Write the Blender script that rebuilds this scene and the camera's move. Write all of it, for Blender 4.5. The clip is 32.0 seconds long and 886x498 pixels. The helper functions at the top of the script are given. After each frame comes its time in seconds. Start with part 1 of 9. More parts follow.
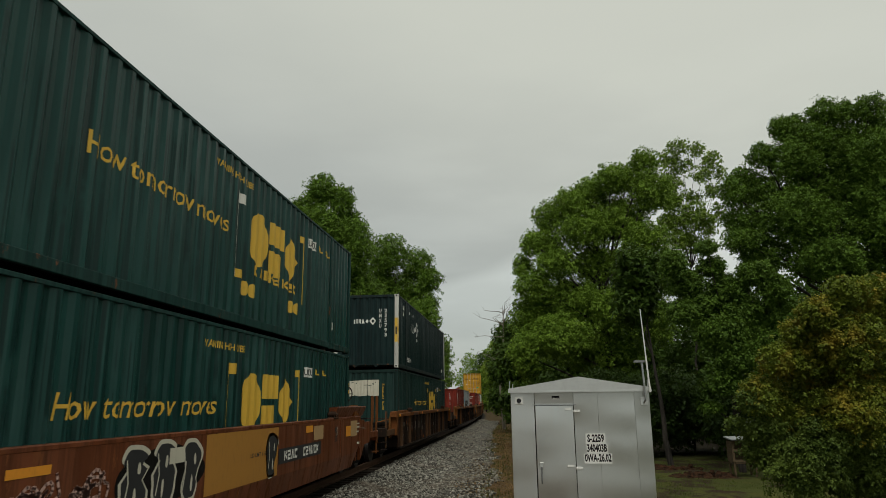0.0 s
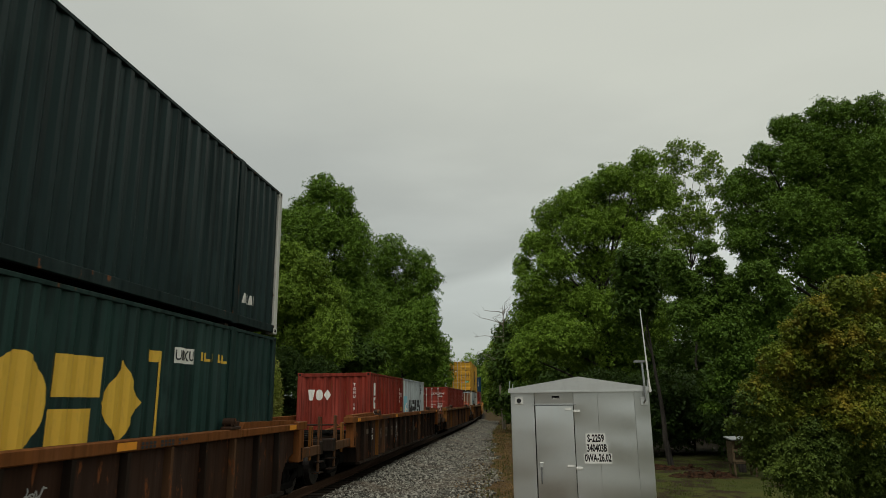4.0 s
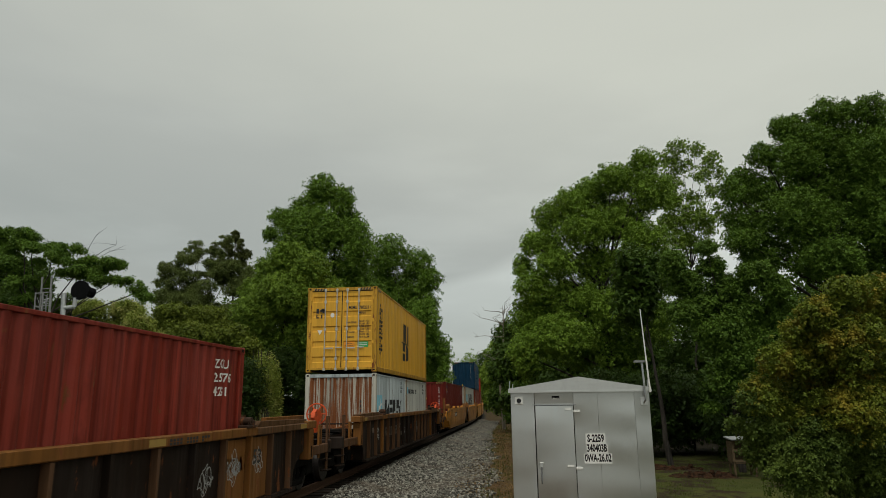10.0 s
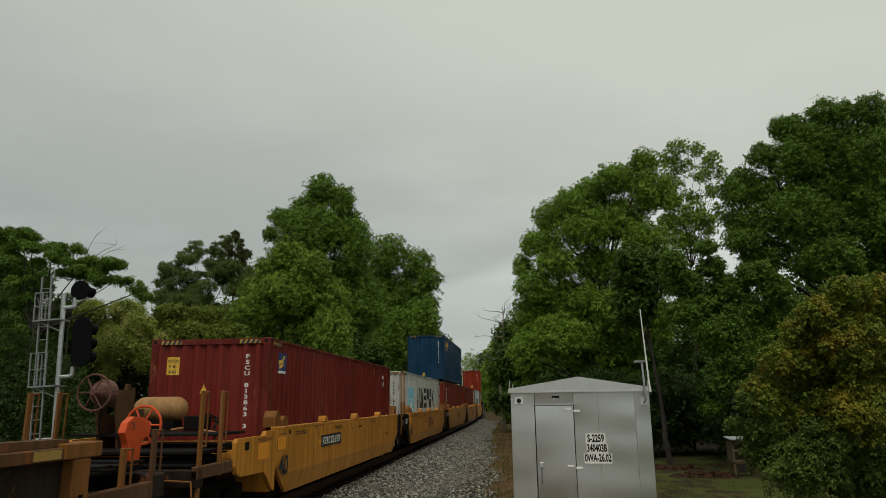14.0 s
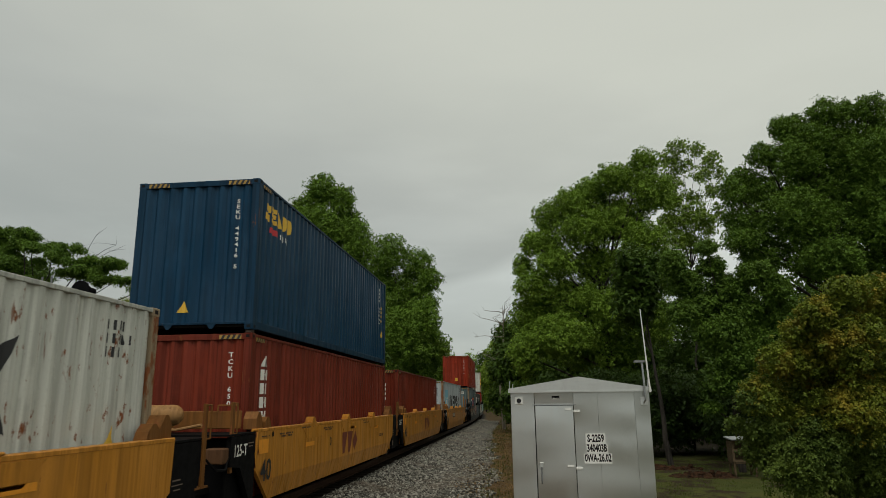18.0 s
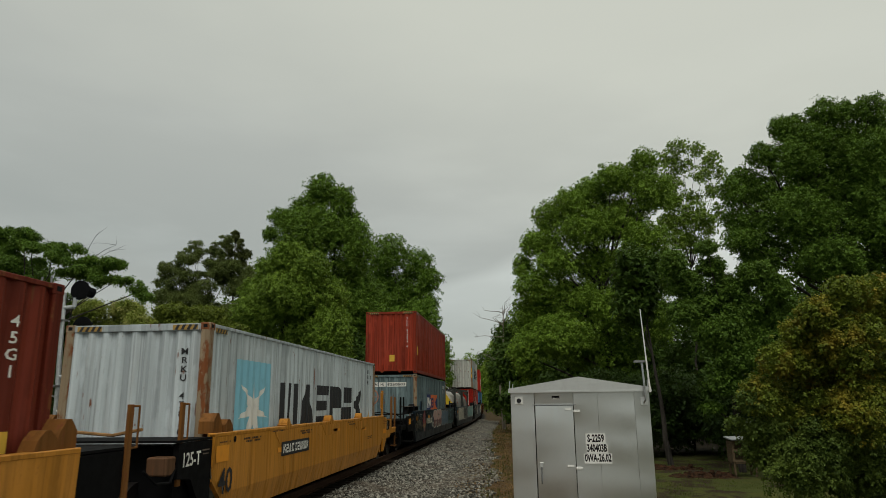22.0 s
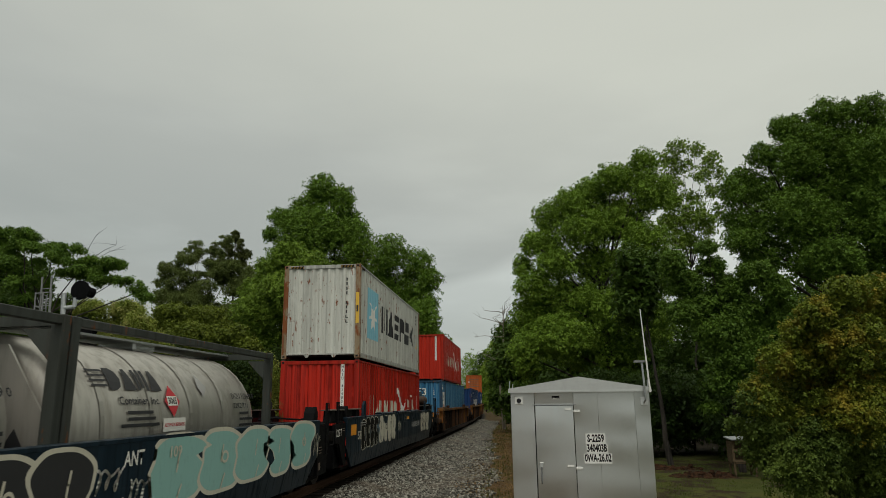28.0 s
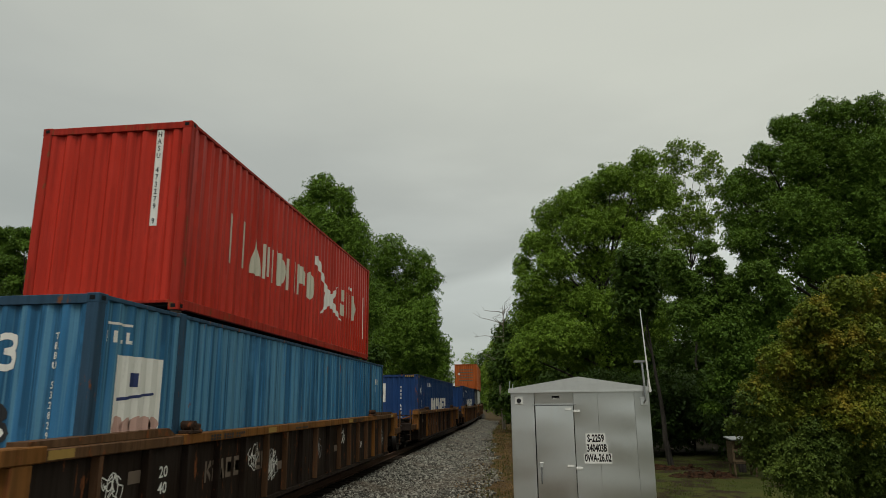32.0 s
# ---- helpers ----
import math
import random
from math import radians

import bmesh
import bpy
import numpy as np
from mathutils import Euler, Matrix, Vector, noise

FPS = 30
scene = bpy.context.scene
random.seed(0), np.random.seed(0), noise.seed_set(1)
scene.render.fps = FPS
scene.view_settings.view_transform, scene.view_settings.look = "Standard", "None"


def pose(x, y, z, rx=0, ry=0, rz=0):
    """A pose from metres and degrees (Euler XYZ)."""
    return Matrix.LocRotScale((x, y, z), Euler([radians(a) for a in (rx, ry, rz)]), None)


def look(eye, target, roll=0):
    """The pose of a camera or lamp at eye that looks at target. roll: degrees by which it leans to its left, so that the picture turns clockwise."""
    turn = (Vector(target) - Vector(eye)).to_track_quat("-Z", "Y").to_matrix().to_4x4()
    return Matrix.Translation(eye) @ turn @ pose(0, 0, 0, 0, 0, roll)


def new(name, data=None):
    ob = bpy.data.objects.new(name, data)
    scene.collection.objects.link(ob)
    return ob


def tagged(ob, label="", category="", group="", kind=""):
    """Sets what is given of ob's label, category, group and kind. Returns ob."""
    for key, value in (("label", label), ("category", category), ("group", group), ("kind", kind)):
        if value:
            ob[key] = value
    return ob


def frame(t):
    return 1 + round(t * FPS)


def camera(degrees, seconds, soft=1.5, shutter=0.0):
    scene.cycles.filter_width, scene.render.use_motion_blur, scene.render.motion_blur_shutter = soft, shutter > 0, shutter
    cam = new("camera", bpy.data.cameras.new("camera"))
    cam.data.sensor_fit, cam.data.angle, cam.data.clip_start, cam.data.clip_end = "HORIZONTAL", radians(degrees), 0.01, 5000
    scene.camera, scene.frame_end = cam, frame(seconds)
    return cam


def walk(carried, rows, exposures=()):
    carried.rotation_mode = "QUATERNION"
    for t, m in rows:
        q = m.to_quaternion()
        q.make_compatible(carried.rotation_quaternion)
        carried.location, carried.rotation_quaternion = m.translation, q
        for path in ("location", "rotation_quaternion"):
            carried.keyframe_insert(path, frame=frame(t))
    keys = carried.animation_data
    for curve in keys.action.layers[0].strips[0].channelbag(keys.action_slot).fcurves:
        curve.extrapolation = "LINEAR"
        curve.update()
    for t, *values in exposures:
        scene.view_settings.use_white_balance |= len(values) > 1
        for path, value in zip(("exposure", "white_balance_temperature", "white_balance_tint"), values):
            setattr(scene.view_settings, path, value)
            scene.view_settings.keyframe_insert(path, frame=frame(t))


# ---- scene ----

# The camera stands still on its tripod beside the line.
EYE = Vector((0.0, 0.0, 1.97))
YAW, PITCH = radians(6.433), radians(12.852)
AIM = EYE + Vector((-math.sin(YAW) * math.cos(PITCH), math.cos(YAW) * math.cos(PITCH), math.sin(PITCH)))
cam = camera(66.94, 32.0, soft=0.5, shutter=0.08)
walk(cam, [(0, look(EYE, AIM, -0.623)), (32, look(EYE, AIM, -0.623))])

# ---- light: an overcast sky and a weak, wide sun ----
SUN_EL, SUN_AZ = 58, 182
world = bpy.data.worlds.new("sky")
scene.world = world
world.use_nodes = True
wn, wl = world.node_tree.nodes, world.node_tree.links
wn.clear()


def link(a, b):
    wl.new(a, b)


w_out = wn.new("ShaderNodeOutputWorld")
w_bg = wn.new("ShaderNodeBackground")
w_sky = wn.new("ShaderNodeTexSky")
w_sky.sky_type, w_sky.sun_disc = "NISHITA", False
w_sky.sun_elevation, w_sky.sun_rotation = radians(SUN_EL), radians(SUN_AZ)
w_geo = wn.new("ShaderNodeTexCoord")
w_sep = wn.new("ShaderNodeSeparateXYZ")
link(w_geo.outputs["Generated"], w_sep.inputs[0])
# cloud deck: brighter overhead, darker and bluer low down, with soft drifts
w_map = wn.new("ShaderNodeMapping")
w_map.inputs["Scale"].default_value = (1.0, 1.0, 2.6)
link(w_geo.outputs["Generated"], w_map.inputs[0])
w_noise = wn.new("ShaderNodeTexNoise")
w_noise.inputs["Scale"].default_value = 2.3
w_noise.inputs["Detail"].default_value = 5
w_noise.inputs["Roughness"].default_value = 0.5
link(w_map.outputs[0], w_noise.inputs["Vector"])
w_ramp = wn.new("ShaderNodeValToRGB")
cr = w_ramp.color_ramp
cr.elements[0].position, cr.elements[0].color = 0.0, (0.41, 0.43, 0.395, 1)
cr.elements[1].position, cr.elements[1].color = 1.0, (0.64, 0.645, 0.56, 1)
for pos, c in ((0.12, (0.37, 0.395, 0.365)), (0.3, (0.43, 0.45, 0.41)), (0.55, (0.57, 0.585, 0.51))):
    e = cr.elements.new(pos)
    e.color = (*c, 1)
w_side = wn.new("ShaderNodeMath")
w_side.operation = "MULTIPLY_ADD"
w_side.inputs[1].default_value = 0.28
link(w_sep.outputs[0], w_side.inputs[0])
link(w_sep.outputs[2], w_side.inputs[2])
w_add = wn.new("ShaderNodeMath")
w_add.operation = "MULTIPLY_ADD"
w_add.inputs[1].default_value = 0.22
link(w_noise.outputs["Fac"], w_add.inputs[0])
link(w_side.outputs[0], w_add.inputs[2])
w_off = wn.new("ShaderNodeMath")
w_off.operation = "SUBTRACT"
w_off.inputs[1].default_value = 0.06
link(w_add.outputs[0], w_off.inputs[0])
link(w_off.outputs[0], w_ramp.inputs[0])
w_scale = wn.new("ShaderNodeVectorMath")
w_scale.operation = "SCALE"
w_scale.inputs[3].default_value = 0.1
link(w_sky.outputs[0], w_scale.inputs[0])
w_mix = wn.new("ShaderNodeMix")
w_mix.data_type = "RGBA"
w_mix.inputs[0].default_value = 0.93
link(w_scale.outputs[0], w_mix.inputs[6])
link(w_ramp.outputs[0], w_mix.inputs[7])
# a paler bank of cloud low over the line, under a darker one
w_map2 = wn.new("ShaderNodeMapping")
w_map2.inputs["Scale"].default_value = (1.6, 1.6, 6.0)
w_map2.inputs["Location"].default_value = (0.35, 0.0, 0.55)
link(w_geo.outputs["Generated"], w_map2.inputs[0])
w_bank = wn.new("ShaderNodeTexNoise")
w_bank.inputs["Scale"].default_value = 2.0
w_bank.inputs["Detail"].default_value = 6
link(w_map2.outputs[0], w_bank.inputs["Vector"])
w_edge = wn.new("ShaderNodeMapRange")
w_edge.interpolation_type = "SMOOTHSTEP"
for i, v in ((1, 0.40), (2, 0.66), (3, 0.94), (4, 1.07)):
    w_edge.inputs[i].default_value = v
link(w_bank.outputs["Fac"], w_edge.inputs[0])
w_low = wn.new("ShaderNodeMapRange")
for i, v in ((1, 0.15), (2, 0.5), (3, 1.0), (4, 0.0)):
    w_low.inputs[i].default_value = v
link(w_sep.outputs[2], w_low.inputs[0])
w_gain = wn.new("ShaderNodeMix")
w_gain.inputs[2].default_value = 1.0
link(w_low.outputs[0], w_gain.inputs[0])
link(w_edge.outputs[0], w_gain.inputs[3])
w_banks = wn.new("ShaderNodeVectorMath")
w_banks.operation = "SCALE"
link(w_mix.outputs[2], w_banks.inputs[0])
# the lit bank under the grey shelf; its edge climbs towards the right
w_tilt = wn.new("ShaderNodeMapRange")
for i, v in ((1, -0.3), (2, 0.3), (3, 0.09), (4, -0.09)):
    w_tilt.inputs[i].default_value = v
link(w_sep.outputs[0], w_tilt.inputs[0])
w_level = wn.new("ShaderNodeMath")
w_level.operation = "ADD"
link(w_sep.outputs[2], w_level.inputs[0])
link(w_tilt.outputs[0], w_level.inputs[1])
w_ragged = wn.new("ShaderNodeMath")
w_ragged.operation = "MULTIPLY_ADD"
w_ragged.inputs[1].default_value = 0.07
link(w_bank.outputs["Fac"], w_ragged.inputs[0])
link(w_level.outputs[0], w_ragged.inputs[2])
w_edge2 = wn.new("ShaderNodeMapRange")
w_edge2.interpolation_type = "SMOOTHSTEP"
for i, v in ((1, 0.222), (2, 0.25), (3, 1.26), (4, 1.0)):
    w_edge2.inputs[i].default_value = v
link(w_ragged.outputs[0], w_edge2.inputs[0])
w_haze = wn.new("ShaderNodeMapRange")
w_haze.interpolation_type = "SMOOTHSTEP"
for i, v in ((1, 0.05), (2, 0.17), (3, 0.86), (4, 1.0)):
    w_haze.inputs[i].default_value = v
link(w_sep.outputs[2], w_haze.inputs[0])
w_foot = wn.new("ShaderNodeMath")
w_foot.operation = "MULTIPLY"
link(w_edge2.outputs[0], w_foot.inputs[0])
link(w_haze.outputs[0], w_foot.inputs[1])
w_both = wn.new("ShaderNodeMath")
w_both.operation = "MULTIPLY"
link(w_gain.outputs[0], w_both.inputs[0])
link(w_foot.outputs[0], w_both.inputs[1])
link(w_both.outputs[0], w_banks.inputs[3])
link(w_banks.outputs[0], w_bg.inputs[0])
w_bg.inputs[1].default_value = 1.07
link(w_bg.outputs[0], w_out.inputs[0])

sun = new("sun", bpy.data.lights.new("sun", "SUN"))
sun.data.energy, sun.data.angle, sun.data.color = 1.5, radians(30), (1.0, 0.96, 0.88)
sun.matrix_world = look((0, 0, 50), (math.sin(radians(SUN_AZ)) * -10 * math.cos(radians(SUN_EL)), -10 * math.cos(radians(SUN_EL)) * math.cos(radians(SUN_AZ)), 50 - 10 * math.sin(radians(SUN_EL))))
scene.view_settings.exposure = 0.0


# ---- materials ----
class Nodes:
    def __init__(self, name):
        self.m = bpy.data.materials.new(name)
        self.m.use_nodes = True
        self.t = self.m.node_tree
        self.bsdf = self.t.nodes["Principled BSDF"]
        self.out = self.t.nodes["Material Output"]
        self.co = self.t.nodes.new("ShaderNodeTexCoord").outputs["Object"]

    def put(self, node, value, socket):
        if hasattr(value, "is_output"):
            self.t.links.new(value, node.inputs[socket])
        else:
            node.inputs[socket].default_value = value

    def noise(self, scale, stretch=(1, 1, 1), detail=4, rough=0.6, vec=None):
        mp = self.t.nodes.new("ShaderNodeMapping")
        mp.inputs["Scale"].default_value = stretch
        self.t.links.new(vec or self.co, mp.inputs[0])
        n = self.t.nodes.new("ShaderNodeTexNoise")
        n.inputs["Scale"].default_value, n.inputs["Detail"].default_value, n.inputs["Roughness"].default_value = scale, detail, rough
        self.t.links.new(mp.outputs[0], n.inputs["Vector"])
        return n.outputs["Fac"]

    def step(self, v, lo, hi, a=0.0, b=1.0):
        n = self.t.nodes.new("ShaderNodeMapRange")
        n.interpolation_type = "SMOOTHSTEP"
        self.put(n, v, 0)
        for i, x in enumerate((lo, hi, a, b)):
            n.inputs[i + 1].default_value = x
        return n.outputs[0]

    def mix(self, f, a, b, mode="MIX"):
        n = self.t.nodes.new("ShaderNodeMix")
        n.data_type, n.blend_type = "RGBA", mode
        for s, v in ((0, f), (6, a), (7, b)):
            self.put(n, (*v, 1) if isinstance(v, tuple) and len(v) == 3 else v, s)
        return n.outputs[2]

    def maths(self, op, a, b=0.0):
        n = self.t.nodes.new("ShaderNodeMath")
        n.operation = op
        self.put(n, a, 0)
        self.put(n, b, 1)
        return n.outputs[0]

    def bump(self, h, strength=0.3, dist=0.01):
        n = self.t.nodes.new("ShaderNodeBump")
        n.inputs["Strength"].default_value, n.inputs["Distance"].default_value = strength, dist
        self.t.links.new(h, n.inputs["Height"])
        self.t.links.new(n.outputs[0], self.bsdf.inputs["Normal"])

    def done(self, col, rough=0.6, metal=0.0, spec=0.4):
        self.put(self.bsdf, (*col, 1) if isinstance(col, tuple) and len(col) == 3 else col, "Base Color")
        self.put(self.bsdf, rough, "Roughness")
        self.put(self.bsdf, metal, "Metallic")
        self.put(self.bsdf, spec, "Specular IOR Level")
        return self.m


RUST = (0.16, 0.052, 0.02)
PAINTS = {}


COLOURS = {}


def paint(name, col, rust=0.0, streak=0.35, fade=0.2, rough=0.55, dirt=(0.05, 0.04, 0.03), metal=0.0, run=(2.2, 2.2, 0.8), spec=0.13, drip=0.35, wash=None):
    """Weathered paint on steel: rain streaks, faded patches, grime, narrow drips and rust."""
    if name in PAINTS:
        return PAINTS[name]
    COLOURS[name] = col
    n = Nodes(name)
    shift = n.t.nodes.new("ShaderNodeVectorMath")
    shift.operation = "ADD"
    n.t.links.new(n.co, shift.inputs[0])
    n.t.links.new(n.maths("MULTIPLY", n.t.nodes.new("ShaderNodeObjectInfo").outputs["Random"], 43.0), shift.inputs[1])
    n.co = shift.outputs[0]
    s1 = n.step(n.noise(1.0, (7, 7, 0.35), 5, 0.65), 0.45, 0.72)
    s2 = n.step(n.noise(0.55, (1, 1, 1), 4), 0.38, 0.7)
    s3 = n.noise(38, (1, 1, 1), 3)
    pale = tuple(min(1, c * 1.12 + 0.025) for c in col)
    c = n.mix(n.maths("MULTIPLY", s2, fade * 2), col, pale)
    c = n.mix(n.maths("MULTIPLY", s1, streak), c, dirt)
    sc = n.step(n.noise(1.0, (11, 11, 0.22), 5, 0.7), 0.55, 0.68)
    c = n.mix(n.maths("MULTIPLY", n.maths("MULTIPLY", sc, s2), 0.10 + 0.25 * streak), c, tuple(min(1, x * 1.5 + 0.05) for x in col))
    wear = n.step(n.noise(1.0, (3.1, 3.1, 0.22), 4, 0.6), 0.35, 0.68)
    c = n.mix(n.maths("MULTIPLY", wear, 0.12 + streak * 0.8), c, tuple(x * 0.5 for x in col))
    # narrow drips that break off at different heights
    drips = n.maths("MAXIMUM", n.step(n.noise(1.0, (16, 16, 0.2), 3, 0.5), 0.53, 0.58), n.step(n.noise(1.0, (6.5, 6.5, 0.13), 3, 0.5), 0.55, 0.6))
    ends = n.step(n.noise(1.3, (1.4, 1.4, 0.9), 4, 0.6), 0.36, 0.52)
    c = n.mix(n.maths("MULTIPLY", n.maths("MULTIPLY", drips, ends), drip * 0.85), c, tuple(x * 0.34 for x in col))
    if wash:
        pale_run = n.step(n.noise(1.0, (9, 9, 0.12), 3, 0.5), 0.5, 0.56)
        c = n.mix(n.maths("MULTIPLY", pale_run, 0.55), c, wash)
    c = n.mix(n.maths("MULTIPLY", n.step(s3, 0.5, 0.8), 0.25 + rust * 0.4), c, tuple(x * 0.6 for x in col))
    if rust > 0:
        r1 = n.noise(2.6, run, 7, 0.68)
        r2 = n.step(r1, 0.66 - rust * 0.28, 0.72 - rust * 0.22)
        rc = n.mix(n.noise(5, (2.5, 2.5, 0.5), 4), tuple(x * 0.55 for x in RUST), (0.27, 0.095, 0.034))
        # short rust runs below chips
        chips = n.step(n.noise(1.0, (9, 9, 1.1), 3, 0.5), 0.70 - rust * 0.08, 0.74 - rust * 0.08)
        c = n.mix(n.maths("MULTIPLY", chips, 0.8), c, rc)
        c = n.mix(r2, c, rc)
        n.bump(r1, 0.25, 0.01)
    else:
        n.bump(s3, 0.08, 0.004)
    rg = n.step(s1, 0, 1, rough - 0.12, rough + 0.2)
    PAINTS[name] = n.done(c, rg, metal, spec)
    return PAINTS[name]


def worn(mat, rust=0.34):
    """The same paint where edges rub: chipped and rusting."""
    col = COLOURS.get(mat.name)
    if not col:
        return mat
    if max(col) < 0.1:
        rust = 0.13
    return paint(mat.name + "_edge", tuple(x * 0.8 for x in col), rust, 0.5, 0.2, 0.65, tuple(x * 0.3 for x in col), drip=0.5)


def plain(name, col, rough=0.6, metal=0.0, grain=0.15, scale=12):
    if name in PAINTS:
        return PAINTS[name]
    n = Nodes(name)
    f = n.noise(scale, (1, 1, 1), 5)
    c = n.mix(n.step(f, 0.3, 0.75, 0, grain * 2), col, tuple(x * 0.5 for x in col))
    n.bump(f, 0.12, 0.004)
    PAINTS[name] = n.done(c, n.step(f, 0.2, 0.8, rough - 0.06, rough + 0.1), metal, 0.22 if sum(col) > 0.06 else 0.06)
    return PAINTS[name]


def decal(name, col):
    """Worn lettering paint."""
    key = "decal_" + name
    if key in PAINTS:
        return PAINTS[key]
    n = Nodes(key)
    f = n.step(n.noise(7, (2, 2, 0.6), 6, 0.7), 0.5, 0.75)
    c = n.mix(n.maths("MULTIPLY", f, 0.35), col, tuple(x * 0.45 + 0.02 for x in col))
    PAINTS[key] = n.done(c, 0.6)
    return PAINTS[key]


def leaf_material(name, a, b, tip=None):
    n = Nodes(name)
    g = n.t.nodes.new("ShaderNodeNewGeometry").outputs["Random Per Island"]
    spray = n.step(n.noise(1.7, (1, 1, 1), 4, 0.7), 0.3, 0.7)
    big = n.noise(0.5, (1, 1, 1), 3)
    c = n.mix(n.maths("ADD", n.maths("MULTIPLY", g, 0.45), n.maths("MULTIPLY", spray, 0.5)), a, b)
    c = n.mix(n.step(big, 0.35, 0.7, 0, 0.4), c, tuple((x + y) * 0.6 for x, y in zip(a, b)))
    if tip:
        c = n.mix(n.step(n.noise(2.6, (1, 1, 1), 4), 0.45, 0.72, 0, 0.72), c, tip)
    n.done(c, 0.55, 0.0, 0.14)
    tl = n.t.nodes.new("ShaderNodeBsdfTranslucent")
    n.t.links.new(n.mix(0.35, c, (0.16, 0.2, 0.03)), tl.inputs[0])
    mx = n.t.nodes.new("ShaderNodeMixShader")
    mx.inputs[0].default_value = 0.2
    n.t.links.new(n.bsdf.outputs[0], mx.inputs[1])
    n.t.links.new(tl.outputs[0], mx.inputs[2])
    n.t.links.new(mx.outputs[0], n.out.inputs[0])
    return n.m


def bark_material(name, a, b):
    n = Nodes(name)
    f = n.noise(9, (1, 1, 0.25), 6, 0.7)
    n.bump(f, 0.7, 0.03)
    return n.done(n.mix(n.step(f, 0.35, 0.65), a, b), 0.9)


LEAF = leaf_material("leaf_green", (0.055, 0.116, 0.011), (0.245, 0.38, 0.044))
# dark green, lowered further to put the wood's shade into the colour
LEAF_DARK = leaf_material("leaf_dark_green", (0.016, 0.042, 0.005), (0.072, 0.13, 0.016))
LEAF_OAK = leaf_material("leaf_oak_green", (0.042, 0.098, 0.01), (0.175, 0.29, 0.034))
LEAF_LIGHT = leaf_material("leaf_light_green", (0.065, 0.125, 0.014), (0.25, 0.36, 0.05))
LEAF_YOUNG = leaf_material("leaf_fresh_green", (0.055, 0.112, 0.012), (0.225, 0.335, 0.04))
LEAF_GOLD = leaf_material("leaf_yellow_green", (0.03, 0.06, 0.007), (0.21, 0.26, 0.028), (0.40, 0.275, 0.035))
LEAF_PALE = leaf_material("leaf_pale_yellow", (0.09, 0.13, 0.02), (0.3, 0.36, 0.06), (0.5, 0.46, 0.16))
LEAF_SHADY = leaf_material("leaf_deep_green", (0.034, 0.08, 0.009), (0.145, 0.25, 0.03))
# the low tree's green, darkened in colour for the canopy's shade
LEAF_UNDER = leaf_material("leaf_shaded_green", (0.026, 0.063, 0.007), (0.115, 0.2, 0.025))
LEAF_THICKET = leaf_material("leaf_olive_yellow", (0.045, 0.075, 0.009), (0.185, 0.225, 0.028))
# the yellow-green shrub's lower leaves: less gold, and darkened for shade
LEAF_SIDE = leaf_material("leaf_soft_green", (0.02, 0.046, 0.008), (0.15, 0.21, 0.036))
LEAF_PINE = leaf_material("pine_needles", (0.026, 0.038, 0.010), (0.10, 0.115, 0.03))
# foliage under the crowns: its shade is put into the leaf colour
LEAF_IN_SHADE = leaf_material("leaf_shade_green", (0.008, 0.021, 0.004), (0.036, 0.068, 0.01))
LEAF_GREY = leaf_material("leaf_grey_green", (0.04, 0.062, 0.016), (0.16, 0.2, 0.05))
BARK = bark_material("bark_grey_brown", (0.014, 0.012, 0.01), (0.05, 0.042, 0.034))
BARK_PALE = bark_material("bark_pale", (0.12, 0.105, 0.08), (0.25, 0.22, 0.18))

# ---- building helpers ----
CACHE = {}


def as_mesh(name, bm):
    me = bpy.data.meshes.new(name)
    bm.to_mesh(me)
    bm.free()
    return me


def part(name, bm, material, parent=None, label=""):
    """Links a bmesh, or a mesh already built, as one object under a thing or part."""
    me = bm if isinstance(bm, bpy.types.Mesh) else as_mesh(name, bm)
    if not me.materials:
        me.materials.append(material)
        ob = new(name, me)
    else:
        ob = new(name, me)
        if me.materials[0] != material:
            ob.material_slots[0].link = "OBJECT"
            ob.material_slots[0].material = material
    if parent is not None:
        ob.parent = parent
    if label:
        tagged(ob, label)
    return ob


def box(bm, x0, x1, y0, y1, z0, z1, bevel=0.0):
    v = bmesh.ops.create_cube(bm, size=1)["verts"]
    for w in v:
        w.co = Vector((x0 + (w.co.x + 0.5) * (x1 - x0), y0 + (w.co.y + 0.5) * (y1 - y0), z0 + (w.co.z + 0.5) * (z1 - z0)))
    if bevel:
        es = list({e for w in v for e in w.link_edges})
        bmesh.ops.bevel(bm, geom=es, offset=bevel, segments=1, affect="EDGES", profile=0.5)
    return bm


def boxes(*specs, bevel=0.0):
    bm = bmesh.new()
    for s in specs:
        box(bm, *s, bevel=bevel)
    return bm


def tube(bm, a, b, r0, r1=None, seg=8, caps=True):
    a, b = Vector(a), Vector(b)
    r1 = r0 if r1 is None else r1
    d = b - a
    m = Matrix.Translation((a + b) / 2) @ d.to_track_quat("Z", "Y").to_matrix().to_4x4()
    bmesh.ops.create_cone(bm, cap_ends=caps, segments=seg, radius1=r0, radius2=r1, depth=d.length, matrix=m)
    return bm


def rod(points, r, seg=6):
    bm = bmesh.new()
    for a, b in zip(points, points[1:]):
        tube(bm, a, b, r, r, seg)
    return bm


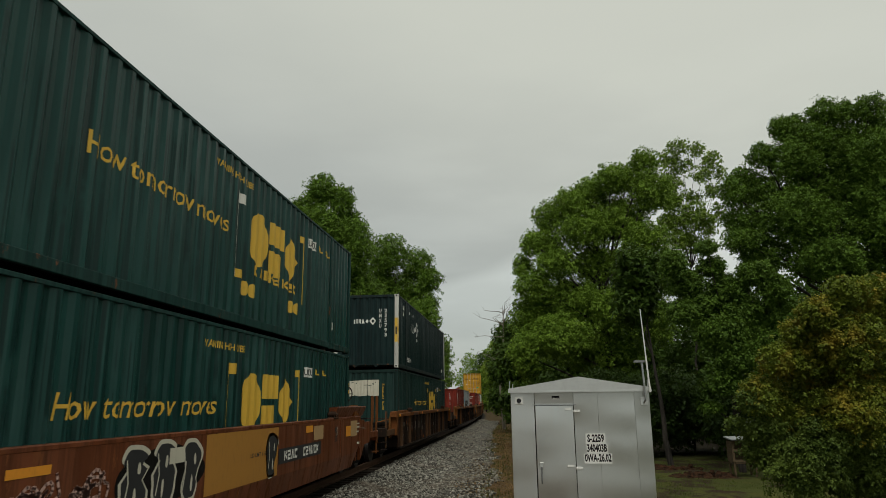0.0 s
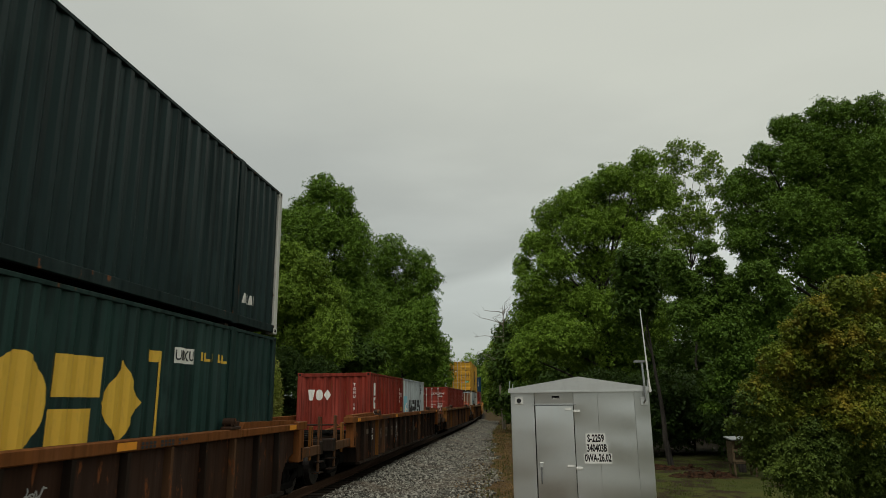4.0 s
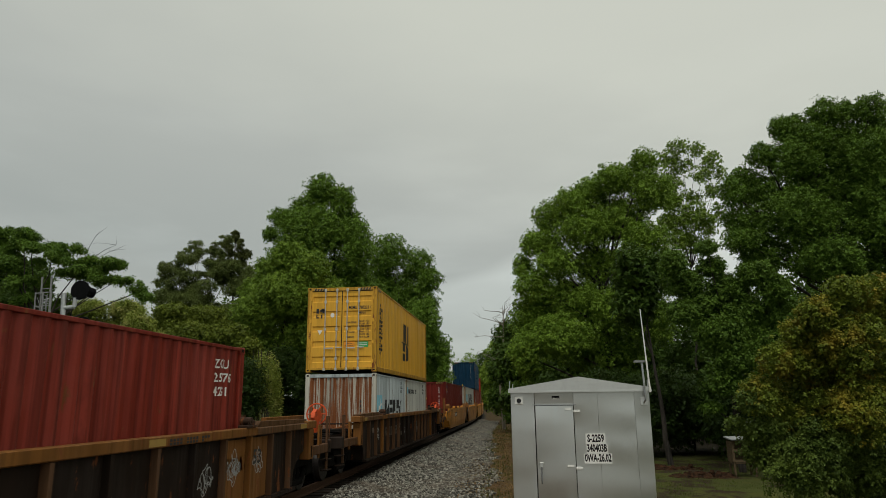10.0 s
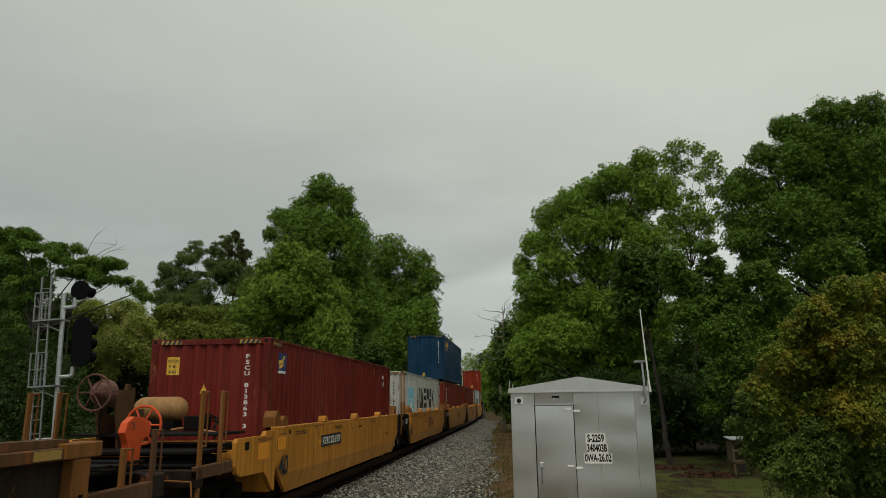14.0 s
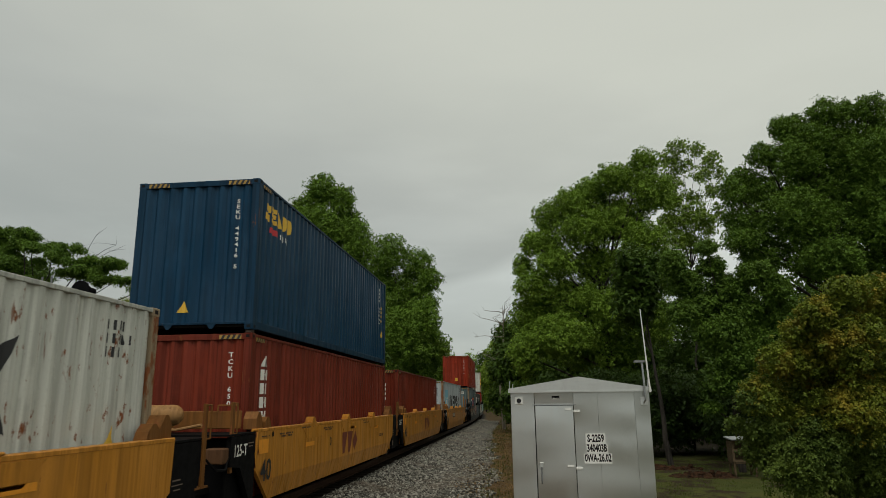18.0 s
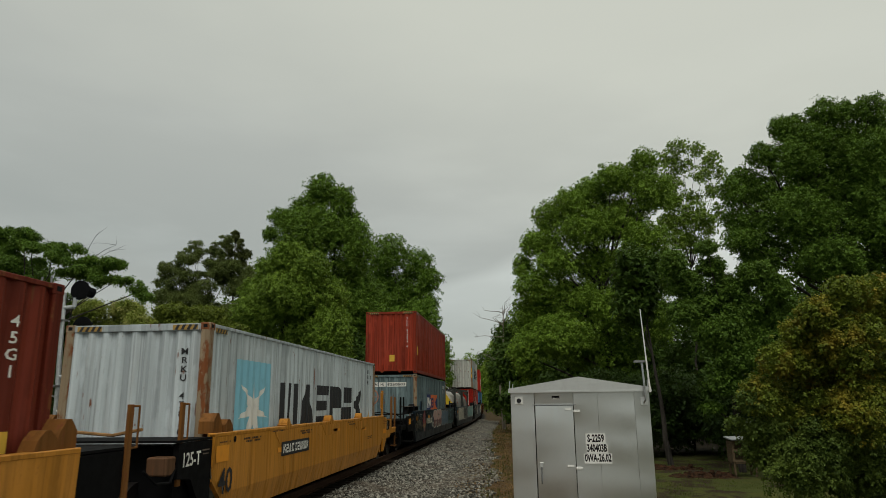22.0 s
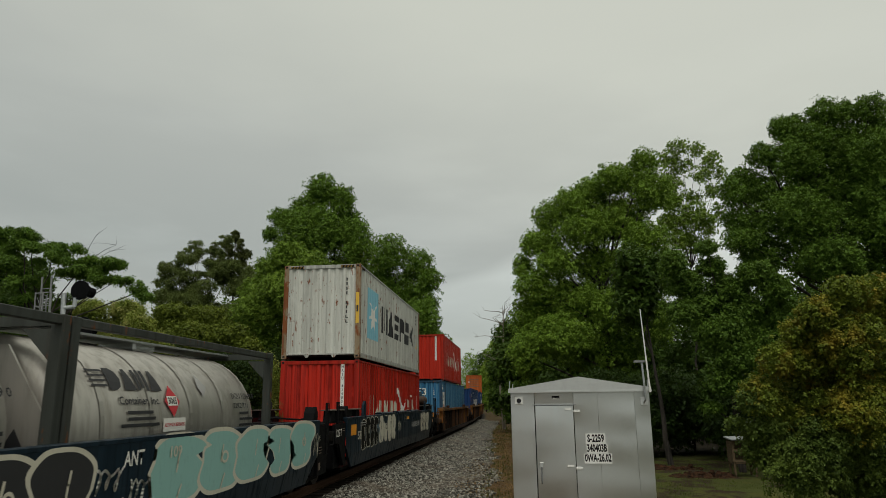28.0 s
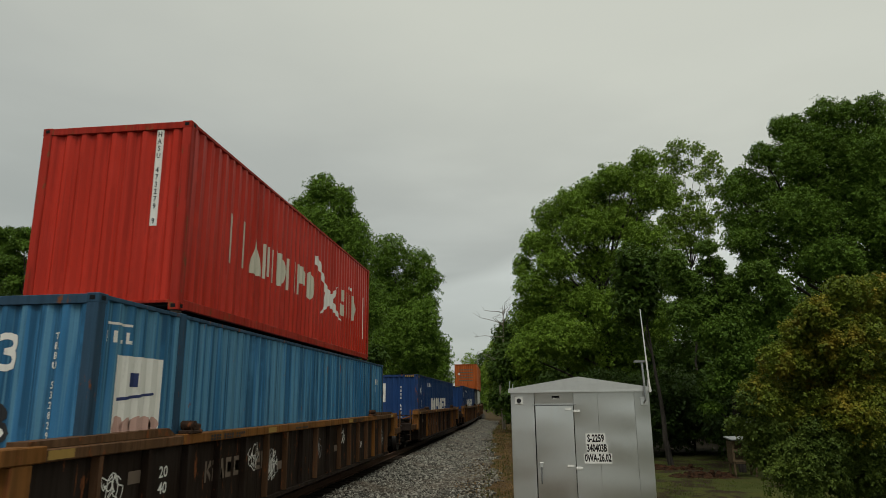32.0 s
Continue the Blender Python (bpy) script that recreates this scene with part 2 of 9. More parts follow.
def extrude_poly(pts, axis, lo, hi):
    """A prism: pts are 2D, in the plane across the axis ('x': y, z; 'y': x, z)."""
    bm = bmesh.new()

    def at(p, d):
        return (d, p[0], p[1]) if axis == "x" else (p[0], d, p[1])
    a = [bm.verts.new(at(p, lo)) for p in pts]
    b = [bm.verts.new(at(p, hi)) for p in pts]
    bm.faces.new(a)
    bm.faces.new(b[::-1])
    for i in range(len(pts)):
        j = (i + 1) % len(pts)
        bm.faces.new((a[j], a[i], b[i], b[j]))
    bmesh.ops.recalc_face_normals(bm, faces=bm.faces)
    return bm


PITCH_W = 0.278


def wave(s, depth=0.036, pitch=PITCH_W):
    """The corrugation's depth at the length s: 0 at the outer flats, -depth at the inner ones."""
    f = (s / pitch) % 1.0
    if f < 0.26:
        return 0.0
    if f < 0.5:
        return -depth * (f - 0.26) / 0.24
    if f < 0.76:
        return -depth
    return -depth * (1 - (f - 0.76) / 0.24)


def breaks(lo, hi, pitch=PITCH_W):
    out = []
    k = math.floor(lo / pitch)
    while k * pitch < hi:
        out += [x for x in (k * pitch + f * pitch for f in (0, 0.26, 0.5, 0.76)) if lo + 1e-4 < x < hi - 1e-4]
        k += 1
    return out


def corrugated(length, z0, z1, depth, pitch, offset):
    """A corrugated sheet along +y from 0 to length, whose outer flats lie at x = 0."""
    ys = [0.0] + breaks(0, length, pitch) + [length]
    bm = bmesh.new()
    lo = [bm.verts.new((wave(y, depth, pitch), y - offset, z0)) for y in ys]
    hi = [bm.verts.new((wave(y, depth, pitch), y - offset, z1)) for y in ys]
    for i in range(len(ys) - 1):
        bm.faces.new((lo[i], lo[i + 1], hi[i + 1], hi[i]))
    return bm


# flat marks: polygons in the plane (a along the side, b up), then laid on the sheet
def poly(*pts):
    return list(pts)


def rect(a0, a1, b0, b1):
    return [(a0, b0), (a1, b0), (a1, b1), (a0, b1)]


def blob(ca, cb, ra, rb, n=20, wob=0.0, seed=0):
    rnd = random.Random(seed)
    ph = [rnd.uniform(0, 6.28) for _ in range(3)]
    out = []
    for i in range(n):
        t = 2 * math.pi * i / n
        k = 1 + wob * (math.sin(2 * t + ph[0]) + 0.6 * math.sin(3 * t + ph[1]) + 0.4 * math.sin(5 * t + ph[2]))
        out.append((ca + ra * k * math.cos(t), cb + rb * k * math.sin(t)))
    return out


def star(ca, cb, r, n=7, inner=0.3):
    return [(ca + (r if i % 2 == 0 else r * inner) * math.sin(math.pi * i / n), cb + (r if i % 2 == 0 else r * inner) * math.cos(math.pi * i / n)) for i in range(2 * n)]


def word_blocks(a0, b0, n, w, h, gap=0.22, skew=0.0, seed=1):
    """A row of plain bars, wedges and notched blocks, for a mark that is not lettered."""
    rnd = random.Random(seed)
    out = []
    last = -1
    for i in range(n):
        x0 = a0 + i * w
        d = w * (1 - gap)
        k = rnd.choice([q for q in range(5) if q != last])
        last = k
        if h < 0.16:
            k = 5 if k < 3 else 6

        def at(*pts):
            return [(x0 + d * p + skew * h * q, b0 + h * q) for p, q in pts]
        if k == 0:
            out += [at((0, 0), (0.3, 0), (0.3, 1), (0, 1)), at((0.68, 0), (0.98, 0), (0.98, 1), (0.68, 1))]
        elif k == 1:
            out += [at((0, 0), (0.3, 0), (0.3, 1), (0, 1)), at((0.3, 0.5), (1, 0), (1, 0.32), (0.55, 0.58), (1, 0.75), (1, 1), (0.75, 1))]
        elif k == 2:
            out += [at((0, q), (1, q), (1, q + 0.22), (0, q + 0.22)) for q in (0, 0.39, 0.78)] + [at((0, 0.22), (0.26, 0.22), (0.26, 0.39), (0, 0.39)), at((0.72, 0.61), (1, 0.61), (1, 0.78), (0.72, 0.78))]
        elif k == 3:
            out += [at((0, 0), (0.28, 0), (0.5, 0.72), (0.72, 0), (1, 0), (0.66, 1), (0.34, 1))]
        elif k == 4:
            out += [at((0, 0), (1, 0), (1, 0.24), (0.3, 0.24), (0.3, 0.76), (1, 0.76), (1, 1), (0, 1))]
        elif k == 5:
            out += [at((0.1, 0), (0.5, 0), (0.5, 1), (0.1, 1))]
        else:
            out += [at((0, 0), (0.8, 0), (0.8, 0.3), (0.3, 0.3), (0.3, 1), (0, 1))]
    return out


def arc(ca, cb, ra, rb, t0, t1, k, n=12):
    """A flat ring segment as quads; k is the inner share of the radii."""
    ts = [radians(t0 + (t1 - t0) * i / n) for i in range(n + 1)]
    return [[(ca + ra * math.cos(p), cb + rb * math.sin(p)), (ca + ra * math.cos(q), cb + rb * math.sin(q)), (ca + k * ra * math.cos(q), cb + k * rb * math.sin(q)), (ca + k * ra * math.cos(p), cb + k * rb * math.sin(p))] for p, q in zip(ts, ts[1:])]


def figure(kind, k=0.24):
    """A plain bar, wedge, disc or block in a unit square; k is a bar's width."""
    return {
        "bar": [rect(0.5 - k / 2, 0.5 + k / 2, 0, 1)],
        "twin": [rect(0.04, 0.04 + k * 1.2, 0, 1), rect(0.96 - k * 1.2, 0.96, 0, 1)],
        "triple": [rect(0, k * 0.95, 0, 1), rect(0.5 - k * 0.45, 0.5 + k * 0.45, 0.12, 1), rect(1 - k * 0.95, 1, 0, 1)],
        "wedge": [[(0, 0), (1, 0), (0.5 + k * 0.5, 1), (0.5 - k * 0.5, 1)]],
        "rungs": [rect(0, 1, 0, k), rect(0, 0.92, 0.5 - k / 2, 0.5 + k / 2), rect(0, 1, 1 - k, 1)],
        "block": [[(0, 0), (k * 1.1, 0), (k * 1.1, 0.42), (1, 0.42), (1, 0.86), (0.86, 1), (0, 1)]],
        "steps": [rect(0.1, 1, 0.56, 1), rect(0, 0.9, 0, 0.44)],
        "dart": [[(0, 0.5), (0.9, 1), (0.72, 0.5), (0.9, 0)]],
        "diamond": [[(0, 0.5), (0.5, 0), (1, 0.5), (0.5, 1)]],
        "disc": [blob(0.5, 0.5, 0.5, 0.5, 22)],
        "half": [[(0, 0), (0.5, 0), (0.86, 0.16), (1, 0.5), (0.86, 0.84), (0.5, 1), (0, 1)]],
        "tab": [[(0, 1), (1, 1), (0.7, 0), (0.3, 0)]],
    }[kind]


def figures(a0, b0, kinds, w, h, gap=0.16, skew=0.0, k=0.24):
    """A row of plain figures for a company mark."""
    out = []
    for i, kind in enumerate(kinds):
        d = w * (1 - gap)
        out += [[(a0 + i * w + d * p + skew * h * q, b0 + h * q) for p, q in f] for f in figure(kind, k)]
    return out


STAR_LINE = ("triple", "wedge", "rungs", "block", "steps", "dart")


def shapes_mesh(polys):
    bm = bmesh.new()
    for p in polys:
        bm.faces.new([bm.verts.new((a, b, 0)) for a, b in p])
    bmesh.ops.triangulate(bm, faces=bm.faces)
    return bm


def text_mesh(txt, size, a0=0.0, b0=0.0, width=None, align="LEFT", shear=0.0, line=1.0, stretch=1.0, bold=0.018):
    """Readable writing in the built-in font; its lower left corner at (a0, b0)."""
    cu = bpy.data.curves.new("t", "FONT")
    cu.body, cu.size, cu.align_x, cu.shear, cu.space_line, cu.resolution_u = txt, size, align, shear, line, 2
    cu.offset = size * bold
    ob = bpy.data.objects.new("t", cu)
    scene.collection.objects.link(ob)
    me = bpy.data.meshes.new_from_object(ob.evaluated_get(bpy.context.evaluated_depsgraph_get()))
    bpy.data.objects.remove(ob)
    bpy.data.curves.remove(cu)
    bm = bmesh.new()
    bm.from_mesh(me)
    bpy.data.meshes.remove(me)
    if bm.verts:
        xs, ys = [v.co.x for v in bm.verts], [v.co.y for v in bm.verts]
        k = width / (max(xs) - min(xs)) if width else stretch
        for v in bm.verts:
            v.co = Vector(((v.co.x - min(xs)) * k + a0, v.co.y - min(ys) + b0, 0))
    return bm


def lay(bm, face, base, off=0.0, depth=0.0, pitch=PITCH_W, lift=0.005):
    """Lays flat marks on a side ('side': a runs along +y) or an end ('end': a runs along +x), following its corrugation."""
    if depth and bm.verts:
        xs = [v.co.x for v in bm.verts]
        for s in breaks(min(xs), max(xs), pitch):
            bmesh.ops.bisect_plane(bm, geom=bm.verts[:] + bm.edges[:] + bm.faces[:], plane_co=(s, 0, 0), plane_no=(1, 0, 0))
    for v in bm.verts:
        a, b = v.co.x, v.co.y
        d = (wave(a, depth, pitch) if depth else 0.0) + lift
        v.co = Vector((base + d, a + off, b)) if face == "side" else Vector((a + off, base - d, b))
    return bm


# ---- the line's course: straight past the camera, then a gentle curve away ----
TRACK_X, CURVE_Y, CURVE_R = -6.05, 53.5, 972.0
SPEED, GAIN = 7.888, 0.037


def course(y):
    """The track's centre and heading (degrees) at the length y."""
    k = max(0.0, y - CURVE_Y)
    return TRACK_X - k * k / (2 * CURVE_R), math.degrees(math.atan(k / CURVE_R))


def travelled(t):
    return SPEED * (t - 16) + GAIN / 2 * (t - 16) ** 2


MOVERS = []   # thing, its place along the train, its own height
WHEELS = []

def unit(v):
    return v / (np.linalg.norm(v, axis=1)[:, None] + 1e-9)


# ---- the ground, the line's bed and the track ----
def ground_height(x, y):
    s = abs(x - course(y)[0])
    bed = -0.22 if s < 1.75 else (-0.22 - 0.2 * min(1, (s - 1.75) / 0.9))
    if s > 4.5:
        bed -= 0.05 * min(1, (s - 4.5) / 2)
    return bed + (0.03 * noise.noise((x * 0.5, y * 0.5, 0)) if s > 2.5 else 0.0)


def ground_material():
    n = Nodes("ground_gravel_and_grass")
    sp = n.t.nodes.new("ShaderNodeSeparateXYZ")
    n.t.links.new(n.co, sp.inputs[0])
    k = n.maths("MAXIMUM", n.maths("SUBTRACT", sp.outputs[1], CURVE_Y), 0.0)
    bend = n.maths("DIVIDE", n.maths("MULTIPLY", k, k), 2 * CURVE_R)
    s = n.maths("ADD", n.maths("ADD", sp.outputs[0], -TRACK_X), bend)
    edge = n.maths("MULTIPLY", n.maths("SUBTRACT", n.noise(1.1, (1, 0.5, 1), 5), 0.5), 2.4)
    se = n.maths("ADD", s, edge)
    # the gravel strip narrows towards the curve
    sn = n.maths("ADD", se, n.maths("MULTIPLY", n.maths("SUBTRACT", n.maths("MINIMUM", sp.outputs[1], 55.0), 15.0), 0.045))
    v = n.t.nodes.new("ShaderNodeTexVoronoi")
    v.inputs["Scale"].default_value = 24
    n.t.links.new(n.co, v.inputs["Vector"])
    stone = n.mix(v.outputs["Color"], (0.03, 0.029, 0.026), (0.20, 0.195, 0.175))
    stone = n.mix(n.step(v.outputs["Distance"], 0.25, 0.6, 0, 0.8), stone, (0.035, 0.033, 0.03))
    stone = n.mix(n.step(n.noise(0.7, (1, 1, 1), 4), 0.4, 0.7, 0, 0.5), stone, (0.10, 0.085, 0.065))
    straw = n.mix(n.noise(14, (1, 0.4, 1), 6, 0.75), (0.014, 0.010, 0.005), (0.135, 0.078, 0.032))
    straw = n.mix(n.step(n.noise(1.6, (1, 1, 1), 4), 0.5, 0.68, 0, 0.7), straw, (0.065, 0.085, 0.02))
    grass = n.mix(n.noise(16, (1, 1, 1), 6, 0.75), (0.014, 0.02, 0.004), (0.085, 0.10, 0.018))
    grass = n.mix(n.step(n.noise(0.8, (1, 1, 1), 5), 0.47, 0.55, 0, 0.92), grass, (0.026, 0.014, 0.008))
    moss = n.step(n.noise(1.3, (1, 0.5, 1), 5, 0.65), 0.5, 0.62)
    grass = n.mix(moss, grass, n.mix(n.noise(22, (1, 1, 1), 5, 0.75), (0.016, 0.02, 0.004), (0.10, 0.105, 0.018)))
    c = n.mix(n.step(n.maths("ADD", sn, n.maths("MULTIPLY", n.noise(5.5, (1, 0.6, 1), 5, 0.7), 1.4)), 3.85, 4.45), stone, straw)
    c = n.mix(n.step(sn, 7.2, 9.0), c, grass)
    c = n.mix(n.step(se, -3.6, -4.4), c, grass)
    # leaf litter under the wood, its colour darkened for the shade there
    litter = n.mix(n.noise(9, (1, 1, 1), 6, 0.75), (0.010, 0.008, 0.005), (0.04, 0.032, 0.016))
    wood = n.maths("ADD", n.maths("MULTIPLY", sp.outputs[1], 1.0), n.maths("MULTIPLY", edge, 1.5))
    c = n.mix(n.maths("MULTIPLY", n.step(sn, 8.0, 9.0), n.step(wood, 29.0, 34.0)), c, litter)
    # oil and brake dust between the rails, darkened further for the train's shade
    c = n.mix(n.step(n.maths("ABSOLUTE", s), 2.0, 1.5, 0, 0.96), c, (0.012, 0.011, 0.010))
    n.bump(n.noise(20, (1, 1, 1), 5, 0.7), 0.6, 0.04)
    return n.done(c, 0.95, 0, 0.2)


def build_ground():
    side = [1600, 700, 300, 150, 90, 60, 42, 30, 24, 19, 15, 12]
    ss = [-x for x in side] + [-10 + 0.5 * i for i in range(45)] + side
    ss = sorted(set(ss))
    ys = [-900, -400, -150, -60, -25] + [-10 + 1.5 * i for i in range(60)] + [82 + 4 * i for i in range(25)] + [190, 220, 260, 320, 420, 700, 1600]
    verts, faces = [], []
    for y in ys:
        cx = course(min(y, 260))[0] - TRACK_X
        for s in ss:
            x = TRACK_X + s + cx
            verts.append((x, y, ground_height(x, y) if y < 260 else -0.47))
    w = len(ss)
    for j in range(len(ys) - 1):
        for i in range(w - 1):
            a = j * w + i
            faces.append((a, a + 1, a + w + 1, a + w))
    me = bpy.data.meshes.new("ground")
    me.from_pydata(verts, [], faces)
    me.polygons.foreach_set("use_smooth", [True] * len(faces))
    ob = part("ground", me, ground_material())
    return tagged(ob, "gravel service strip with dry brown weeds and grass", "ground", kind="structure")


build_ground()

# loose stones of the ballast and service strip
def scatter_stones():
    rng = np.random.default_rng(5)
    n = 96000
    y = 9.0 + 75 * rng.random(n) ** 1.9
    edge = 0.16 * np.sin(y * 2.1) + 0.2 * np.sin(y * 0.83 + 1.0) + 0.1 * np.sin(y * 5.3)
    s = np.where(rng.random(n) < 0.8, 1.25 + (2.9 + edge) * rng.random(n), 3.8 + edge + 1.7 * rng.random(n) ** 1.8)
    s = np.where(s > 2.6, s - 0.04 * (np.minimum(y, 55) - 15) * (s - 2.6) / 2.4, s)
    base = np.array([[1, 0, 0], [-1, 0, 0], [0, 1, 0], [0, -1, 0], [0, 0, 1], [0, 0, -1]], float)
    tri = np.array([[0, 2, 4], [2, 1, 4], [1, 3, 4], [3, 0, 4], [2, 0, 5], [1, 2, 5], [3, 1, 5], [0, 3, 5]])
    size = 0.020 + 0.036 * rng.random(n) ** 1.8 + 0.0005 * y
    P = base[None] * (0.65 + 0.7 * rng.random((n, 6, 1))) * size[:, None, None]
    P[:, :, 2] *= 0.75
    q = rng.normal(size=(n, 4))
    q /= np.linalg.norm(q, axis=1)[:, None]
    a, b, c, d = q.T
    R = np.stack([np.stack([1 - 2 * (c * c + d * d), 2 * (b * c - a * d), 2 * (b * d + a * c)], -1),
                  np.stack([2 * (b * c + a * d), 1 - 2 * (b * b + d * d), 2 * (c * d - a * b)], -1),
                  np.stack([2 * (b * d - a * c), 2 * (c * d + a * b), 1 - 2 * (b * b + c * c)], -1)], 1)
    P = np.einsum("nij,nkj->nki", R, P)
    x = TRACK_X + s - np.maximum(y - CURVE_Y, 0) ** 2 / (2 * CURVE_R)
    z = np.array([ground_height(float(p), float(r)) for p, r in zip(x, y)])
    P += np.stack([x, y, z + size * 0.25], -1)[:, None]
    return fast_mesh("stones", P.reshape(-1, 3), (tri[None] + 6 * np.arange(n)[:, None, None]).reshape(-1, 3))


def fast_mesh(name, co, faces):
    k = faces.shape[1]
    me = bpy.data.meshes.new(name)
    me.vertices.add(len(co))
    me.vertices.foreach_set("co", np.ascontiguousarray(co, dtype=np.float32).ravel())
    me.loops.add(faces.size)
    me.loops.foreach_set("vertex_index", np.ascontiguousarray(faces, dtype=np.int32).ravel())
    me.polygons.add(len(faces))
    me.polygons.foreach_set("loop_start", np.arange(0, faces.size, k, dtype=np.int32))
    me.update(calc_edges=True)
    return me


def stone_material():
    n = Nodes("crushed_stone")
    g = n.t.nodes.new("ShaderNodeNewGeometry").outputs["Random Per Island"]
    c = n.mix(n.maths("POWER", g, 1.9), (0.014, 0.013, 0.010), (0.34, 0.33, 0.28))
    c = n.mix(n.step(n.noise(0.6, (1, 1, 1), 4), 0.45, 0.7, 0, 0.55), c, (0.12, 0.095, 0.07))
    return n.done(c, 0.9, 0, 0.25)


tagged(part("ballast", scatter_stones(), stone_material()), "grey crushed stone ballast beside the track", "gravel", kind="stuff")


def tufts(count, seed, x0, x1, y0, y1, height, wide, bend, slope=0.0):
    """Thin bent blades standing on the ground."""
    rng = np.random.default_rng(seed)
    x, y = x0 + (x1 - x0) * rng.random(count), y0 + (y1 - y0) * rng.random(count) ** 1.3
    x = x - slope * (np.minimum(y, 55) - 15)
    keep = np.array([noise.noise((float(a) * 0.9, float(b) * 0.6, seed)) for a, b in zip(x, y)]) > -0.12
    x, y = x[keep], y[keep]
    n = len(x)
    z = np.array([ground_height(float(a), float(b)) for a, b in zip(x, y)]) - 0.01
    a = 2 * math.pi * rng.random(n)
    h = height * (0.4 + rng.random(n))
    w = wide * (0.6 + 0.8 * rng.random(n))
    dx, dy = np.cos(a), np.sin(a)
    lean = bend * h * rng.random(n)
    V = np.stack([np.stack([x - dx * w, y - dy * w, z], -1), np.stack([x + dx * w, y + dy * w, z], -1),
                  np.stack([x - dy * lean, y + dx * lean, z + h], -1)], 1)
    return fast_mesh("tufts", V.reshape(-1, 3), np.arange(3 * n).reshape(n, 3))


WEED = leaf_material("dry_weed", (0.08, 0.05, 0.02), (0.26, 0.17, 0.075))
BLADE = leaf_material("grass_blade", (0.016, 0.028, 0.005), (0.085, 0.105, 0.018))
tagged(part("weeds", tufts(26000, 3, -2.0, 0.9, 12, 75, 0.07, 0.010, 1.6, 0.045), WEED), "dry brown weeds along the gravel edge", "weeds", kind="stuff")
tagged(part("grass", tufts(30000, 4, 1.8, 11.0, 12.5, 34, 0.055, 0.009, 1.2), BLADE), "short patchy grass in the clearing", "grass", kind="stuff")
tagged(part("green_weeds", tufts(6000, 6, -1.0, 1.2, 14, 70, 0.13, 0.012, 0.8, 0.045), BLADE), "scattered green weeds at the gravel edge", "weeds", kind="stuff")

def litter(count, seed, x0, x1, y0, y1, size, slope):
    """Fallen leaves and bark lying flat on the ground."""
    rng = np.random.default_rng(seed)
    y = y0 + (y1 - y0) * rng.random(count) ** 1.5
    x = x0 + (x1 - x0) * rng.random(count) - slope * (np.minimum(y, 55) - 15)
    z = np.array([ground_height(float(a), float(b)) for a, b in zip(x, y)]) + 0.012
    P = np.stack([x, y, z], -1)
    up = unit(np.array([0, 0, 1.0]) + rng.normal(size=(count, 3)) * 0.35)
    t = unit(np.cross(up, rng.normal(size=(count, 3))))
    b = np.cross(up, t)
    ln = (size * (0.5 + rng.random(count)))[:, None]
    V = np.stack([P - t * ln, P + b * ln * 0.5, P + t * ln, P - b * ln * 0.5], 1)
    return fast_mesh("litter", V.reshape(-1, 3), np.arange(count * 4).reshape(-1, 4))


LITTER = leaf_material("fallen_leaves", (0.03, 0.016, 0.007), (0.36, 0.21, 0.08))
tagged(part("leaf_litter", litter(32000, 12, -1.9, 0.9, 11, 60, 0.024, 0.045), LITTER), "brown fallen leaves along the gravel edge", "leaf litter", kind="stuff")


def soil_heap(x, y, lx, ly, h, seed):
    """A low heap of turned red-brown soil with clods."""
    t = new("soil_heap")
    t.location = (x, y, ground_height(x, y) - 0.03)
    tagged(t, "low heap of turned red-brown soil in the clearing", "soil")
    n, m = 42, 26
    V = []
    for j in range(m):
        for i in range(n):
            a, b = 2 * i / (n - 1) - 1, 2 * j / (m - 1) - 1
            k = max(0.0, 1 - a * a - b * b)
            q = noise.fractal((a * 2.3 + seed, b * 2.3, 0.0), 0.7, 2.0, 4)
            V.append((a * lx, b * ly, k ** 0.6 * h * (0.55 + 0.9 * q) + 0.04 * k * noise.noise((a * 11, b * 11, seed))))
    F = [(j * n + i, j * n + i + 1, (j + 1) * n + i + 1, (j + 1) * n + i) for j in range(m - 1) for i in range(n - 1)]
    soil = Nodes("turned_soil")
    f = soil.noise(7, (1, 1, 1), 6, 0.7)
    soil.bump(f, 0.8, 0.05)
    soil.done(soil.mix(soil.step(f, 0.35, 0.7), (0.012, 0.007, 0.004), (0.062, 0.029, 0.015)), 0.95, 0, 0.1)
    me = bpy.data.meshes.new("earth")
    me.from_pydata(V, [], F)
    part("earth", me, soil.m, t)
    rnd = random.Random(seed)
    for _ in range(16):
        a, b = rnd.uniform(-0.8, 0.8), rnd.uniform(-0.7, 0.7)
        bm = bmesh.new()
        bmesh.ops.create_icosphere(bm, subdivisions=1, radius=rnd.uniform(0.05, 0.14), matrix=pose(a * lx, b * ly, h * 0.7 * max(0.1, 1 - a * a - b * b), rnd.uniform(0, 90), rnd.uniform(0, 90)))
        for v in bm.verts:
            v.co += Vector((rnd.uniform(-1, 1), rnd.uniform(-1, 1), rnd.uniform(-1, 1))) * 0.02
        part("clod", bm, soil.m, t)


soil_heap(5.75, 23.6, 1.15, 0.85, 0.16, 4)
soil_heap(5.1, 26.2, 1.5, 0.7, 0.12, 9)

TIE_WOOD = plain("creosoted_wood", (0.022, 0.017, 0.013), 0.9, 0, 0.3, 20)
RAIL_STEEL = plain("rusty_rail_steel", (0.10, 0.055, 0.035), 0.6, 0.6, 0.25, 30)


